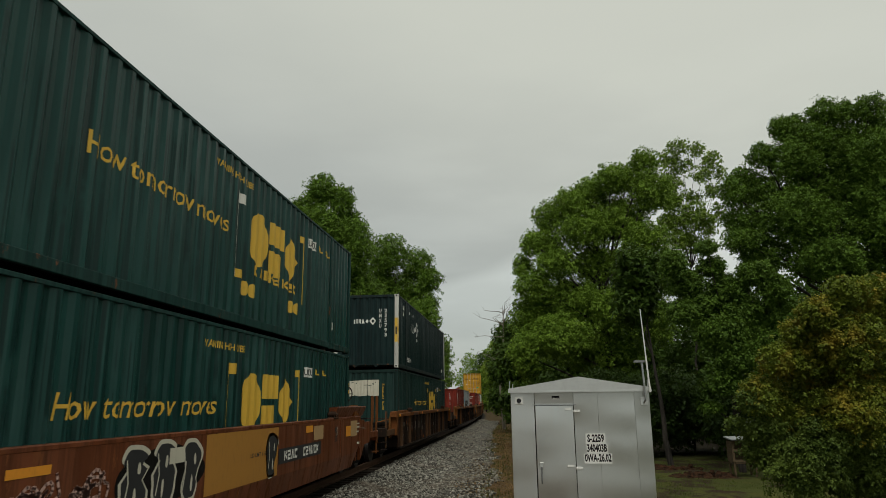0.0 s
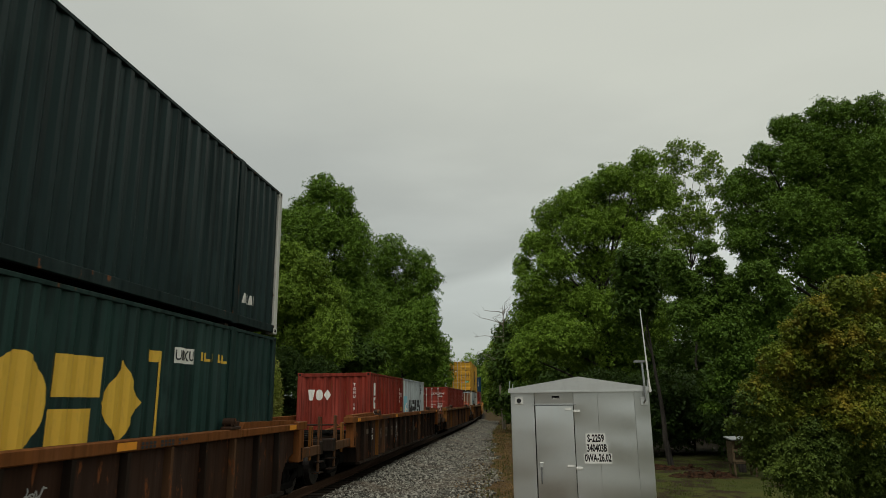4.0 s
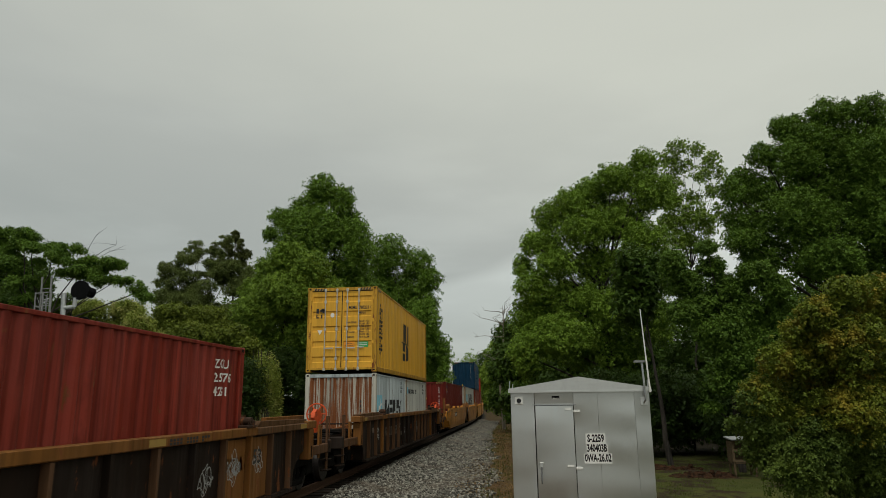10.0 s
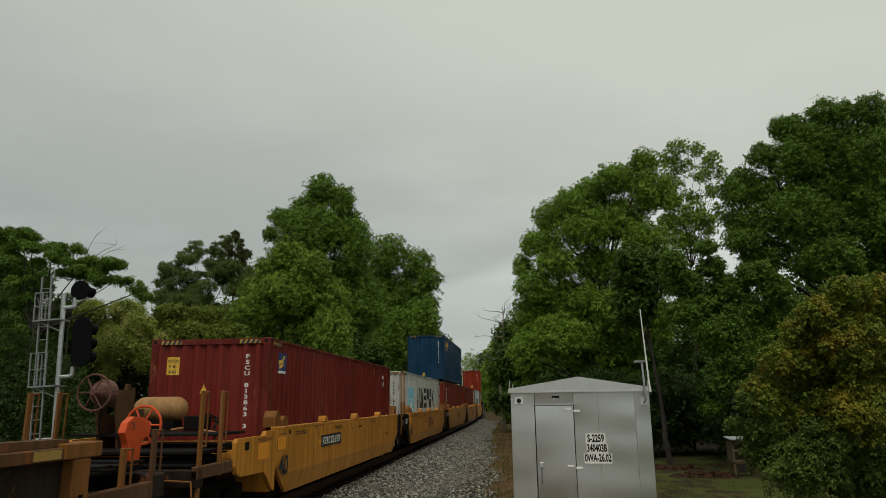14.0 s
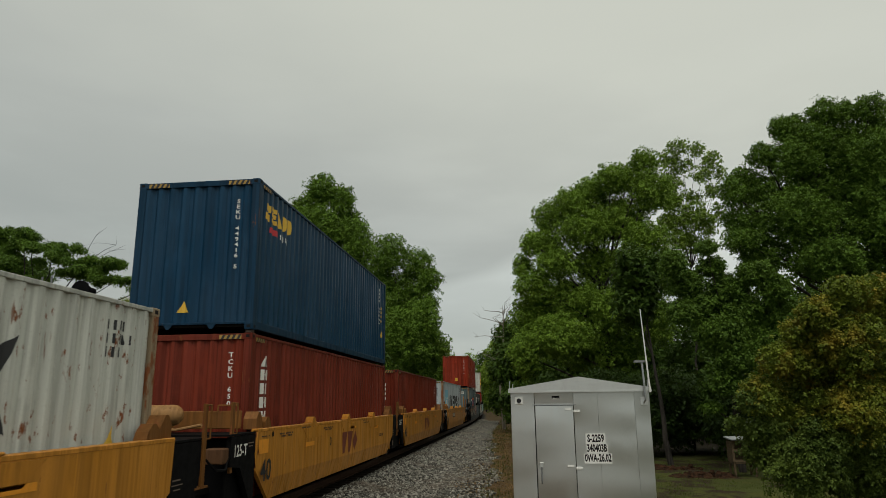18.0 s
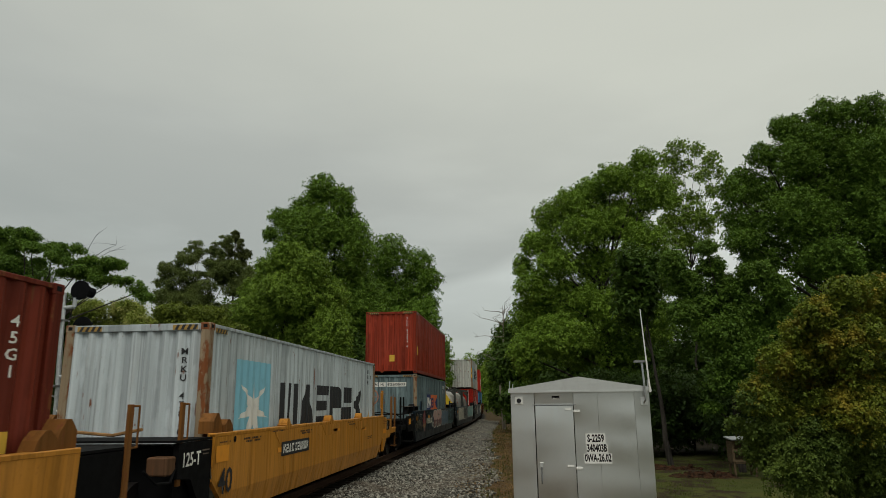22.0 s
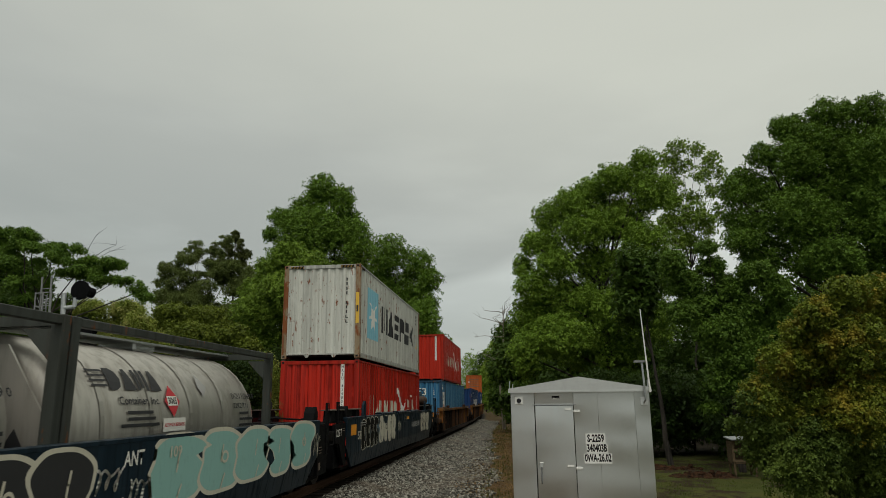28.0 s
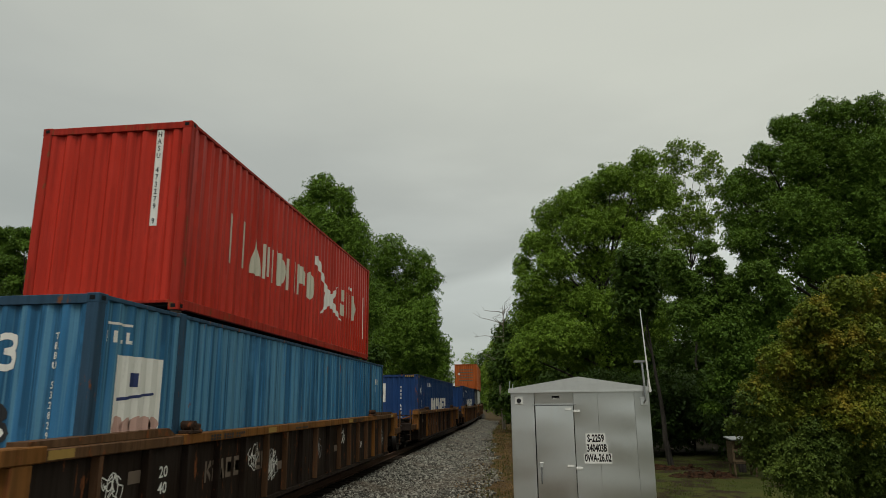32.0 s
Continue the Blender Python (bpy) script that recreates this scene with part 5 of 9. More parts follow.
# ---- containers ----
STEEL_DARK = plain("dark_grimy_steel", (0.012, 0.011, 0.010), 0.75, 0.1, 0.3, 14)
CASTING = plain("casting_steel", (0.07, 0.05, 0.04), 0.7, 0.3, 0.3, 20)
ROD_STEEL = plain("lock_rod_steel", (0.55, 0.55, 0.52), 0.45, 0.6, 0.2, 20)
WHITE = decal("white", (0.74, 0.73, 0.68))
BLACK = decal("black", (0.02, 0.021, 0.023))
YELLOW = decal("yellow", (0.68, 0.42, 0.05))
YELLOW_OLD = decal("old_yellow", (0.34, 0.21, 0.05))
GOLD = decal("gold", (0.68, 0.42, 0.045))
AMBER = decal("amber", (0.75, 0.29, 0.02))
SKY_BLUE = decal("sky_blue", (0.22, 0.50, 0.62))
NAVY = decal("navy", (0.02, 0.035, 0.13))
ORANGE = decal("orange", (0.72, 0.17, 0.05))
RED = decal("red", (0.5, 0.03, 0.04))
GREEN = decal("green", (0.04, 0.33, 0.09))
GREY = decal("grey", (0.33, 0.33, 0.32))
MAROON = decal("maroon", (0.16, 0.035, 0.02))
TEAL = decal("teal", (0.25, 0.46, 0.42))
PINK = decal("pink", (0.52, 0.33, 0.28))
CREAM = decal("cream", (0.56, 0.53, 0.43))
DUST = decal("dust", (0.16, 0.12, 0.09))


SPLIT = ("tear", "company_mark", "company_panel", "emblem", "code_plate", "bracket", "sprayed_mark", "flag_stripe", "patch", "reflector", "painted_panel")


def islands(bm):
    """The separate pieces of a flat mark, each as a bmesh."""
    left, out = set(bm.faces), []
    while left:
        seed_face = min(left, key=lambda f: f.index)
        todo, piece = [seed_face], {seed_face}
        while todo:
            for e in todo.pop().edges:
                for g in e.link_faces:
                    if g not in piece:
                        piece.add(g)
                        todo.append(g)
        left -= piece
        one, made = bmesh.new(), {}
        for f in sorted(piece, key=lambda f: f.index):
            for v in f.verts:
                if v not in made:
                    made[v] = one.verts.new(v.co)
            one.faces.new([made[v] for v in f.verts])
        out.append(one)
    bm.free()
    return out


def mark_part(name, bm, mat, owner, label=""):
    if name not in SPLIT:
        ob = part(name, bm, mat, owner, label)
        return tagged(ob, kind="stuff") if name in ("writing", "code_text") else ob
    bm.faces.index_update()
    ob = None
    for one in islands(bm):
        ob = part(name, one, mat, owner, label)
    return ob


class Container:
    """A corrugated freight container, its base centre at the origin; a runs from its front end, b from its base."""

    def __init__(self, label, length, width, height, body, post=None, rail=None, front="corrugated", inner_posts=False, depth=0.042, group="containers on the train", pitch=PITCH_W, base=None, door_folds=5):
        self.L, self.W, self.H, self.depth, self.pitch = length, width, height, depth, pitch
        self.ob = t = new("shipping_container")
        tagged(t, label, "container", group)
        post, rail = post or worn(body), rail if rail and rail is not body else worn(body, 0.2)
        w, h, l = width / 2, height, length / 2
        pw = 0.16
        sheet_key = ("side", length, height, depth, pitch)
        if sheet_key not in CACHE:
            CACHE[sheet_key] = as_mesh("side_panel", corrugated(length - 2 * pw, 0.16, h - 0.06, depth, pitch, l - pw))
        self.side = {}
        for sx in (1, -1):
            ob = part("side_panel", CACHE[sheet_key], body, t)
            ob.matrix_basis = pose(sx * (w - 0.012), 0, 0, 0, 0, 0 if sx > 0 else 180)
            self.side[sx] = ob
            part("top_rail", boxes((w - 0.06, w, -l + 0.1, l - 0.1, h - 0.065, h - 0.012), bevel=0.006) if sx > 0 else boxes((-w, -w + 0.06, -l + 0.1, l - 0.1, h - 0.065, h - 0.012), bevel=0.006), rail, t)
            part("bottom_rail", boxes((w - 0.08, w - 0.002, -l + 0.1, l - 0.1, 0.02, 0.165), bevel=0.008) if sx > 0 else boxes((-w + 0.002, -w + 0.08, -l + 0.1, l - 0.1, 0.02, 0.165), bevel=0.008), rail, t)
        part("roof", boxes((-w + 0.03, w - 0.03, -l + 0.05, l - 0.05, h - 0.055, h - 0.03)), body, t)
        part("floor_frame", boxes((-w + 0.03, w - 0.03, -l + 0.05, l - 0.05, 0.06, 0.15)), STEEL_DARK, t)
        cast = CACHE.setdefault("casting", as_mesh("corner_casting", self.casting()))
        places = [-l, l]
        for i, y in enumerate(places):
            ylo, yhi = (y, y + pw) if i == 0 else (y - pw, y)
            for sx in (1, -1):
                a, b = sorted((sx * w, sx * (w - 0.15)))
                part("corner_post", boxes((a + 0.001, b - 0.001, ylo + 0.001, yhi - 0.001, 0.1, h - 0.1), bevel=0.012), post, t)
                for z in (0.0, h - 0.118):
                    c = part("corner_casting", cast, post, t)
                    c.matrix_basis = Matrix.Translation((sx * (w - 0.079), y + (0.09 if i == 0 else -0.09), z)) @ Matrix.Diagonal((sx, 1 if i == 0 else -1, 1, 1))
                    if i == 0:
                        hx = sx * (w - 0.079)
                        part("casting_hole", boxes((hx - 0.035, hx + 0.035, y - 0.004, y + 0.004, z + 0.035, z + 0.09), bevel=0.003), BLACK_PAINT, t)
                    if sx > 0:
                        hy = y + (0.09 if i == 0 else -0.09)
                        part("casting_hole", boxes((w - 0.004, w + 0.0045, hy - 0.04, hy + 0.04, z + 0.035, z + 0.09), bevel=0.003), BLACK_PAINT, t)
            part("end_header", boxes((-w + 0.15, w - 0.15, ylo + 0.004, yhi - 0.04, h - 0.12, h - 0.01), bevel=0.006), rail, t)
            low = 0.075 if (i == 0 and front == "door") else 0.105
            part("end_sill", boxes((-w + 0.15, w - 0.15, ylo + 0.004, yhi - 0.04, low, 0.15), bevel=0.006), rail, t)
            if low > 0.1:
                for gx in (-0.42, 0.42):
                    part("sill_gusset", extrude_poly([(gx - 0.09, 0.11), (gx + 0.09, 0.11), (gx + 0.025, 0.025), (gx - 0.025, 0.025)], "y", ylo + 0.006, ylo + 0.02) if i == 0 else extrude_poly([(gx - 0.09, 0.11), (gx + 0.09, 0.11), (gx + 0.025, 0.025), (gx - 0.025, 0.025)], "y", yhi - 0.02, yhi - 0.006), rail, t)
        self.end_depth = 0.045
        for i, y in enumerate(places):
            if i == 0 and front == "door":
                self.doors(y, body, door_folds)
                continue
            key = ("end", width, height)
            if key not in CACHE:
                CACHE[key] = as_mesh("end_panel", corrugated(width - 0.3, 0.14, h - 0.11, 0.045, 0.25, w - 0.15))
            e = part("end_panel", CACHE[key], body, t)
            e.matrix_basis = Matrix.Translation((0, y + (0.02 if i == 0 else -0.02), 0)) @ Matrix.Rotation(radians(-90 if i == 0 else 90), 4, "Z")
        if inner_posts:
            for y in (-6.096, 6.096):
                for sx in (1, -1):
                    a, b = sorted((sx * (w + 0.003), sx * (w - 0.05)))
                    part("stacking_post", boxes((a, b, y - 0.09, y + 0.09, 0.0, h), bevel=0.008), rail, t)

    @staticmethod
    def casting():
        bm = boxes((-0.081, 0.081, -0.0915, 0.0915, 0.0, 0.118), bevel=0.01)
        return bm

    def doors(self, y, body, n=5):
        w, h, t = self.W / 2, self.H, self.ob
        for sx in (-1, 1):
            a, b = sorted((sx * 0.012, sx * (w - 0.14)))
            bm = bmesh.new()
            zs = [0.17]
            step = (h - 0.32) / n
            for i in range(n):
                z = 0.17 + i * step
                zs += [z + step * 0.30, z + step * 0.36, z + step * 0.64, z + step * 0.70]
            zs.append(h - 0.15)
            prof = []
            for j, z in enumerate(zs):
                prof.append((0.03 if j % 4 in (0, 1) else 0.062, z))
            lo = [bm.verts.new((a + 0.05, y + p, z)) for p, z in prof]
            hi = [bm.verts.new((b - 0.05, y + p, z)) for p, z in prof]
            for j in range(len(prof) - 1):
                bm.faces.new((lo[j], hi[j], hi[j + 1], lo[j + 1]))
            box(bm, a, a + 0.055, y + 0.02, y + 0.07, 0.15, h - 0.13)
            box(bm, b - 0.055, b, y + 0.02, y + 0.07, 0.15, h - 0.13)
            box(bm, a, b, y + 0.022, y + 0.07, 0.15, 0.2)
            box(bm, a, b, y + 0.022, y + 0.07, h - 0.18, h - 0.13)
            door = part("door", bm, body, t)
            part("gasket", boxes((a - 0.012, a + 0.001, y + 0.016, y + 0.06, 0.15, h - 0.13)), BLACK_PAINT, door)
            part("gasket", boxes((a, b, y + 0.014, y + 0.06, h - 0.145, h - 0.122)), BLACK_PAINT, door)
            part("gasket", boxes((b - 0.004, b + 0.012, y + 0.015, y + 0.06, 0.15, h - 0.13)), BLACK_PAINT, door)
            for k, fx in enumerate((0.46, 0.84) if sx < 0 else (0.16, 0.54)):
                x = a + (b - a) * fx
                bm = bmesh.new()
                tube(bm, (x, y + 0.0, 0.06), (x, y + 0.0, h - 0.05), 0.019, 0.019, 8)
                for z in (0.09, 0.45, h * 0.5, h - 0.5, h - 0.1):
                    box(bm, x - 0.04, x + 0.04, y - 0.012, y + 0.02, z - 0.05, z + 0.05, bevel=0.006)
                part("lock_rod", bm, ROD_STEEL, door, "galvanised locking rod")
                bm = boxes((x - 0.02, x + 0.30 if k == 0 else x + 0.20, y - 0.03, y - 0.014, 0.78 + 0.02 * k, 0.82 + 0.02 * k), bevel=0.005)
                part("lock_handle", bm, ROD_STEEL, door)
            for z in (0.35, 1.0, h * 0.6, h - 0.4):
                xh = b + 0.012 if sx > 0 else a - 0.012
                part("hinge", boxes((xh - 0.03, xh + 0.03, y - 0.004, y + 0.03, z - 0.06, z + 0.06), bevel=0.006), body, door)

    # marks on the side towards the camera, and on the front end
    def on_side(self, name, bm, mat, label="", lift=0.005):
        # the sheet's waves start 0.16 m in from the end
        for v in bm.verts:
            v.co.x -= 0.16
        lay(bm, "side", self.W / 2 - 0.012, 0.16 - self.L / 2, self.depth, self.pitch, lift)
        return mark_part(name, bm, mat, self.ob, label)

    def on_end(self, name, bm, mat, label="", lift=0.005, depth=None):
        # a runs from the left edge of the end
        for v in bm.verts:
            v.co.x -= 0.15
        d = 0.045 if depth is None else depth
        base = -self.L / 2 + (0.02 if d else 0.028)
        lay(bm, "end", base, -self.W / 2 + 0.15, d, 0.25, lift)
        return mark_part(name, bm, mat, self.ob, label)

    def hazard(self, b=None):
        """Yellow and black warning stripes at the front corners."""
        w = self.W / 2
        for x0 in (-w + 0.2, w - 0.62):
            part("warning_stripe", boxes((x0, x0 + 0.42, -self.L / 2 + 0.0005, -self.L / 2 + 0.003, self.H - 0.11, self.H - 0.03)), YELLOW_OLD, self.ob)
            bars = bmesh.new()
            for i in range(4):
                q = x0 + 0.03 + i * 0.1
                vs = [bars.verts.new(p) for p in ((q, -self.L / 2 - 0.002, self.H - 0.11), (q + 0.05, -self.L / 2 - 0.002, self.H - 0.11), (q + 0.09, -self.L / 2 - 0.002, self.H - 0.03), (q + 0.04, -self.L / 2 - 0.002, self.H - 0.03))]
                bars.faces.new(vs)
            part("stripe_bar", bars, BLACK, self.ob)
        bm = bmesh.new()
        bl = bmesh.new()
        y0, z0, z1 = -self.L / 2 + 0.22, self.H - 0.15, self.H - 0.07
        box(bm, w - 0.004, w + 0.002, y0, y0 + 0.42, z0 + 0.01, z1)
        for i in range(4):
            q = y0 + 0.03 + i * 0.1
            bl.faces.new([bl.verts.new(p) for p in ((w + 0.004, q, z0 + 0.01), (w + 0.004, q + 0.05, z0 + 0.01), (w + 0.004, q + 0.09, z1), (w + 0.004, q + 0.04, z1))])
        part("warning_stripe", bm, YELLOW_OLD, self.ob)
        part("stripe_bar", bl, BLACK, self.ob)


def stacked(chars):
    return "\n".join(chars)


def code_column(c, a, top, height, n, mat, end=True, w=0.09, plate=None, seed=1, depth=None, chars=None):
    """A container's upright row of code characters: as read, or as plain bars."""
    step = height / n
    more = {"depth": depth} if end and depth is not None else {}
    put = c.on_end if end else c.on_side
    if plate:
        put("code_plate", shapes_mesh([rect(a - w * 0.6, a + w * 1.5, top - height - 0.03, top + 0.03)]), plate, lift=0.004, **more)
    if chars:
        bm = text_mesh(stacked(chars), step * 1.02, 0, 0, None, "CENTER", line=1.0)
        xs, ys = [v.co.x for v in bm.verts], [v.co.y for v in bm.verts]
        kx, ky = w * 1.15 / (max(xs) - min(xs)), height / (max(ys) - min(ys))
        for v in bm.verts:
            v.co = Vector((a + v.co.x * kx, top - height + v.co.y * ky, 0))
        return put("code_text", bm, mat, lift=0.008, **more)
    ps = []
    for i in range(n):
        if i == 4 or i == n - 1:
            continue
        b = top - (i + 1) * step
        ps += word_blocks(a, b + step * 0.18, 1, w / 0.78, step * 0.64, seed=seed + i)
    return tagged(put("code_mark", shapes_mesh(ps), mat, lift=0.008, **more), kind="stuff")


def code_rows(c, a, b, rows, h, w, mat, end=False, depth=None, seed=1):
    ps = []
    for r, n in enumerate(rows):
        ps += word_blocks(a, b - r * h * 1.35, n, w, h, seed=seed + r)
    bm = shapes_mesh(ps)
    if end:
        tagged(c.on_end("code_mark", bm, mat, depth=depth), kind="stuff")
    else:
        tagged(c.on_side("code_mark", bm, mat), kind="stuff")


W40, W53, HC, STD = 2.438, 2.591, 2.896, 2.591
P_GREEN = paint("container_dark_green", (0.011, 0.06, 0.053), 0.0, 0.6, 0.25, 0.4, (0.03, 0.075, 0.07), drip=0.95, spec=0.16)
P_GREENR = paint("container_green_rusty", (0.016, 0.045, 0.039), 0.0, 0.5, 0.15, 0.55, (0.035, 0.05, 0.05), drip=0.8, spec=0.14)
P_CHAR = paint("container_charcoal", (0.011, 0.028, 0.028), 0.0, 0.35, 0.1, 0.5, (0.022, 0.034, 0.036), drip=0.6, spec=0.12)
P_WHITEPOST = paint("post_white", (0.68, 0.67, 0.62), 0.25, 0.3, 0.1)
P_RED1 = paint("container_oxide_red", (0.27, 0.036, 0.021), 0.12, 0.75, 0.4, 0.55, (0.06, 0.025, 0.02), drip=0.7)
P_RED2 = paint("container_maroon", (0.16, 0.018, 0.012), 0.04, 0.25, 0.2, 0.5, (0.055, 0.02, 0.02))
P_BROWN = paint("container_red_brown", (0.19, 0.031, 0.015), 0.05, 0.28, 0.18, 0.55, (0.07, 0.03, 0.022), drip=0.55)
P_ORED = paint("container_orange_red", (0.33, 0.042, 0.018), 0.08, 0.5, 0.22, 0.55, (0.085, 0.025, 0.018), drip=0.6)
P_HAM = paint("container_bright_red", (0.49, 0.026, 0.014), 0.0, 0.55, 0.2, 0.42, (0.2, 0.02, 0.016), drip=0.8)
P_HAM2 = paint("container_signal_red", (0.5, 0.032, 0.016), 0.0, 0.25, 0.15, 0.42, (0.25, 0.02, 0.016))
P_GREY = paint("container_pale_grey", (0.55, 0.615, 0.64), 0.10, 0.4, 0.15, 0.55, (0.26, 0.25, 0.23), drip=0.5)
P_GREYR = paint("container_grey_rusty", (0.47, 0.47, 0.43), 0.4, 0.4, 0.15, 0.6, (0.24, 0.21, 0.17), run=(3.0, 3.0, 0.5))
P_GREYD = paint("container_grey_dirty", (0.58, 0.59, 0.545), 0.12, 0.4, 0.1, 0.55, (0.27, 0.255, 0.21), run=(3.4, 3.4, 1.3))
P_GREYR2 = paint("container_white_spotted", (0.60, 0.61, 0.56), 0.27, 0.4, 0.1, 0.55, (0.27, 0.255, 0.21), run=(3.4, 3.4, 1.3))
P_RUSTY = paint("container_end_rust", (0.5, 0.47, 0.40), 0.84, 0.4, 0.15, 0.7, run=(4.6, 4.6, 0.13), drip=1.0)
P_POSTC = paint("post_white_chipped", (0.56, 0.55, 0.48), 0.2, 0.4, 0.2, 0.65, (0.25, 0.2, 0.13))
P_YEL = paint("container_mustard", (0.69, 0.375, 0.045), 0.0, 0.18, 0.15, 0.5, (0.2, 0.12, 0.04), drip=0.12)
P_NAVY = paint("container_navy", (0.007, 0.043, 0.09), 0.0, 0.2, 0.25, 0.45, (0.012, 0.02, 0.045))
P_SLATE = paint("container_blue_grey", (0.185, 0.255, 0.265), 0.14, 0.75, 0.3, 0.6, (0.045, 0.05, 0.05), drip=0.95)
P_BLUE = paint("container_mid_blue", (0.038, 0.17, 0.34), 0.03, 0.7, 0.4, 0.5, (0.09, 0.22, 0.31), drip=0.7, wash=(0.13, 0.30, 0.42))
P_GRIMEBLUE = paint("post_grimy_blue", (0.03, 0.075, 0.13), 0.22, 0.5, 0.2, 0.65, (0.02, 0.02, 0.02))
P_ROYAL = paint("container_royal_blue", (0.018, 0.055, 0.17), 0.0, 0.3, 0.25, 0.5, (0.02, 0.04, 0.1))
P_ORNG = paint("container_orange", (0.48, 0.12, 0.03), 0.0, 0.25, 0.2, 0.5, (0.3, 0.1, 0.04))
P_POSTW = paint("post_white_rusty", (0.30, 0.23, 0.15), 0.62, 0.4, 0.2, 0.65, (0.2, 0.12, 0.06))


def place(c, u, z):
    """Puts a container on the train: u along it (of its middle), z over the rails."""
    ob = c.ob if isinstance(c, Container) else c
    if z > 1:
        half = min(c.L / 2, 6.096) - 0.09
        for sx in (-1, 1):
            for sy in (-1, 1):
                x, y = sx * (W40 / 2 - 0.08), sy * half
                part("stacking_cone", boxes((x - 0.06, x + 0.06, y - 0.07, y + 0.07, -0.06, 0.002), bevel=0.01), CASTING, ob)
    ob.location = (TRACK_X, u, z)
    MOVERS.append((ob, u, z))
    return c


def slogan_green(label, u, z, upper, mat):
    c = place(Container(label, 16.154, W53, HC, mat, inner_posts=True, pitch=0.30), u, z)
    for word, k0, k1 in (("How", 0.0, 0.19), ("tomorrow", 0.235, 0.67), ("moves", 0.72, 1.0)):
        if upper:
            c.on_side("slogan", text_mesh(word, 0.41, 4.3 + 3.7 * k0, 1.47, 3.7 * (k1 - k0), bold=0.006), GOLD, "faded yellow slogan word")
        else:
            c.on_side("slogan", text_mesh(word, 0.41, 4.22 + 3.75 * k0, 1.48, 3.75 * (k1 - k0), shear=0.2, bold=0.008), YELLOW, "yellow slanted slogan word")
    s = 8.33
    c.on_side("bracket", shapes_mesh([rect(s, s + 0.07, 0.8, 2.3), rect(s + 0.07, s + 0.36, 2.12, 2.3)]), WHITE if upper else GOLD, "tall bracket shape")
    c.on_side("bracket_foot", shapes_mesh([rect(s + 0.07, s + 0.36, 0.8, 0.95)]), GOLD)
    c.on_side("bracket", shapes_mesh([rect(s + 3.55, s + 3.62, 0.8, 2.33), rect(s + 3.3, s + 3.55, 2.18, 2.33)]), GOLD)
    c.on_side("company_mark", shapes_mesh(figures(s + 0.62, 1.15, ("disc", "steps", "diamond"), 0.88, 1.02, 0.04, 0.0, 0.27)), GOLD, "worn yellow company mark")
    c.on_side("company_mark", shapes_mesh(word_blocks(s + 0.85, 0.96, 9, 0.265, 0.19, 0.2, 0, 8)), GOLD)
    if upper:
        for a in (s + 0.48, s + 0.84, s + 2.9, s + 3.27):
            c.on_side("wheel_mark", shapes_mesh([blob(a, 0.66, 0.14, 0.13)]), GOLD)
    c.on_side("warning", text_mesh("WARNING HIGH CUBE", 0.16, 7.45, 2.5, 1.5), GOLD, "yellow height warning")
    c.on_side("code_plate", shapes_mesh([rect(12.35, 12.85, 2.2, 2.42)]), WHITE)
    c.on_side("writing", text_mesh("UMXU", 0.2, 12.38, 2.24, 0.44), BLACK, lift=0.009)
    code_rows(c, 13.05, 2.27, (5,), 0.13, 0.2, GOLD, seed=4)
    code_rows(c, 14.4, 0.5, (1,), 0.2, 0.15, WHITE, seed=6)
    return c


LOW = 0.34
slogan_green("dark green corrugated container with yellow slogan, rain-streaked", -111.05, LOW, False, P_GREEN)
slogan_green("dark green corrugated container with faded yellow slogan", -111.05, LOW + HC + 0.06, True, P_GREEN)
c = slogan_green("rust-stained dark green container with yellow company mark", -87.3, LOW, False, P_GREENR)
c.on_end("patch", shapes_mesh([[(0.67, 1.87), (0.86, 1.91), (1.1, 1.88), (1.36, 1.9), (1.37, 2.50), (0.67, 2.46)], [(1.39, 1.91), (1.58, 1.87), (1.83, 1.89), (1.83, 2.5), (1.38, 2.50)]]), CREAM, "torn white poster panel")
c.on_end("warning", text_mesh(stacked("WARNING HIGH"), 0.115, 1.97, 1.35, 0.08, line=0.72), GOLD)
code_column(c, 0.52, 2.42, 0.75, 3, GOLD, w=0.14)
c.on_end("tear", shapes_mesh([blob(0.78, 2.4, 0.035, 0.02, 9, 0.3, 1), blob(0.95, 2.37, 0.03, 0.018, 9, 0.3, 2), blob(1.3, 2.3, 0.06, 0.014, 9, 0.3, 3), blob(1.47, 2.28, 0.06, 0.016, 9, 0.3, 4), blob(1.6, 2.34, 0.05, 0.02, 9, 0.3, 5), blob(1.7, 2.4, 0.03, 0.014, 9, 0.3, 6)]), P_GREENR, "holes torn in the poster", lift=0.009)
# charcoal container with white posts on top of it
c = place(Container("charcoal corrugated container with white end posts", 16.154, W53, HC, P_CHAR, post=P_WHITEPOST, inner_posts=True, pitch=0.30), -87.3, LOW + HC + 0.06)
c.on_end("company_mark", shapes_mesh(figures(0.78, 1.75, ("twin", "triple", "wedge", "diamond"), 0.16, 0.17, 0.2)), WHITE, "white company mark")
c.on_end("company_mark", shapes_mesh([[(1.42, 1.84), (1.56, 1.68), (1.70, 1.84), (1.56, 2.0)]]), WHITE)
c.on_end("company_mark", shapes_mesh([[(1.49, 1.84), (1.56, 1.76), (1.63, 1.84), (1.56, 1.92)]]), P_CHAR, lift=0.008)
code_column(c, 1.8, 2.32, 0.75, 4, WHITE, w=0.11, chars="UMXU")
code_column(c, 2.02, 2.32, 1.1, 6, WHITE, w=0.11, chars="235793")
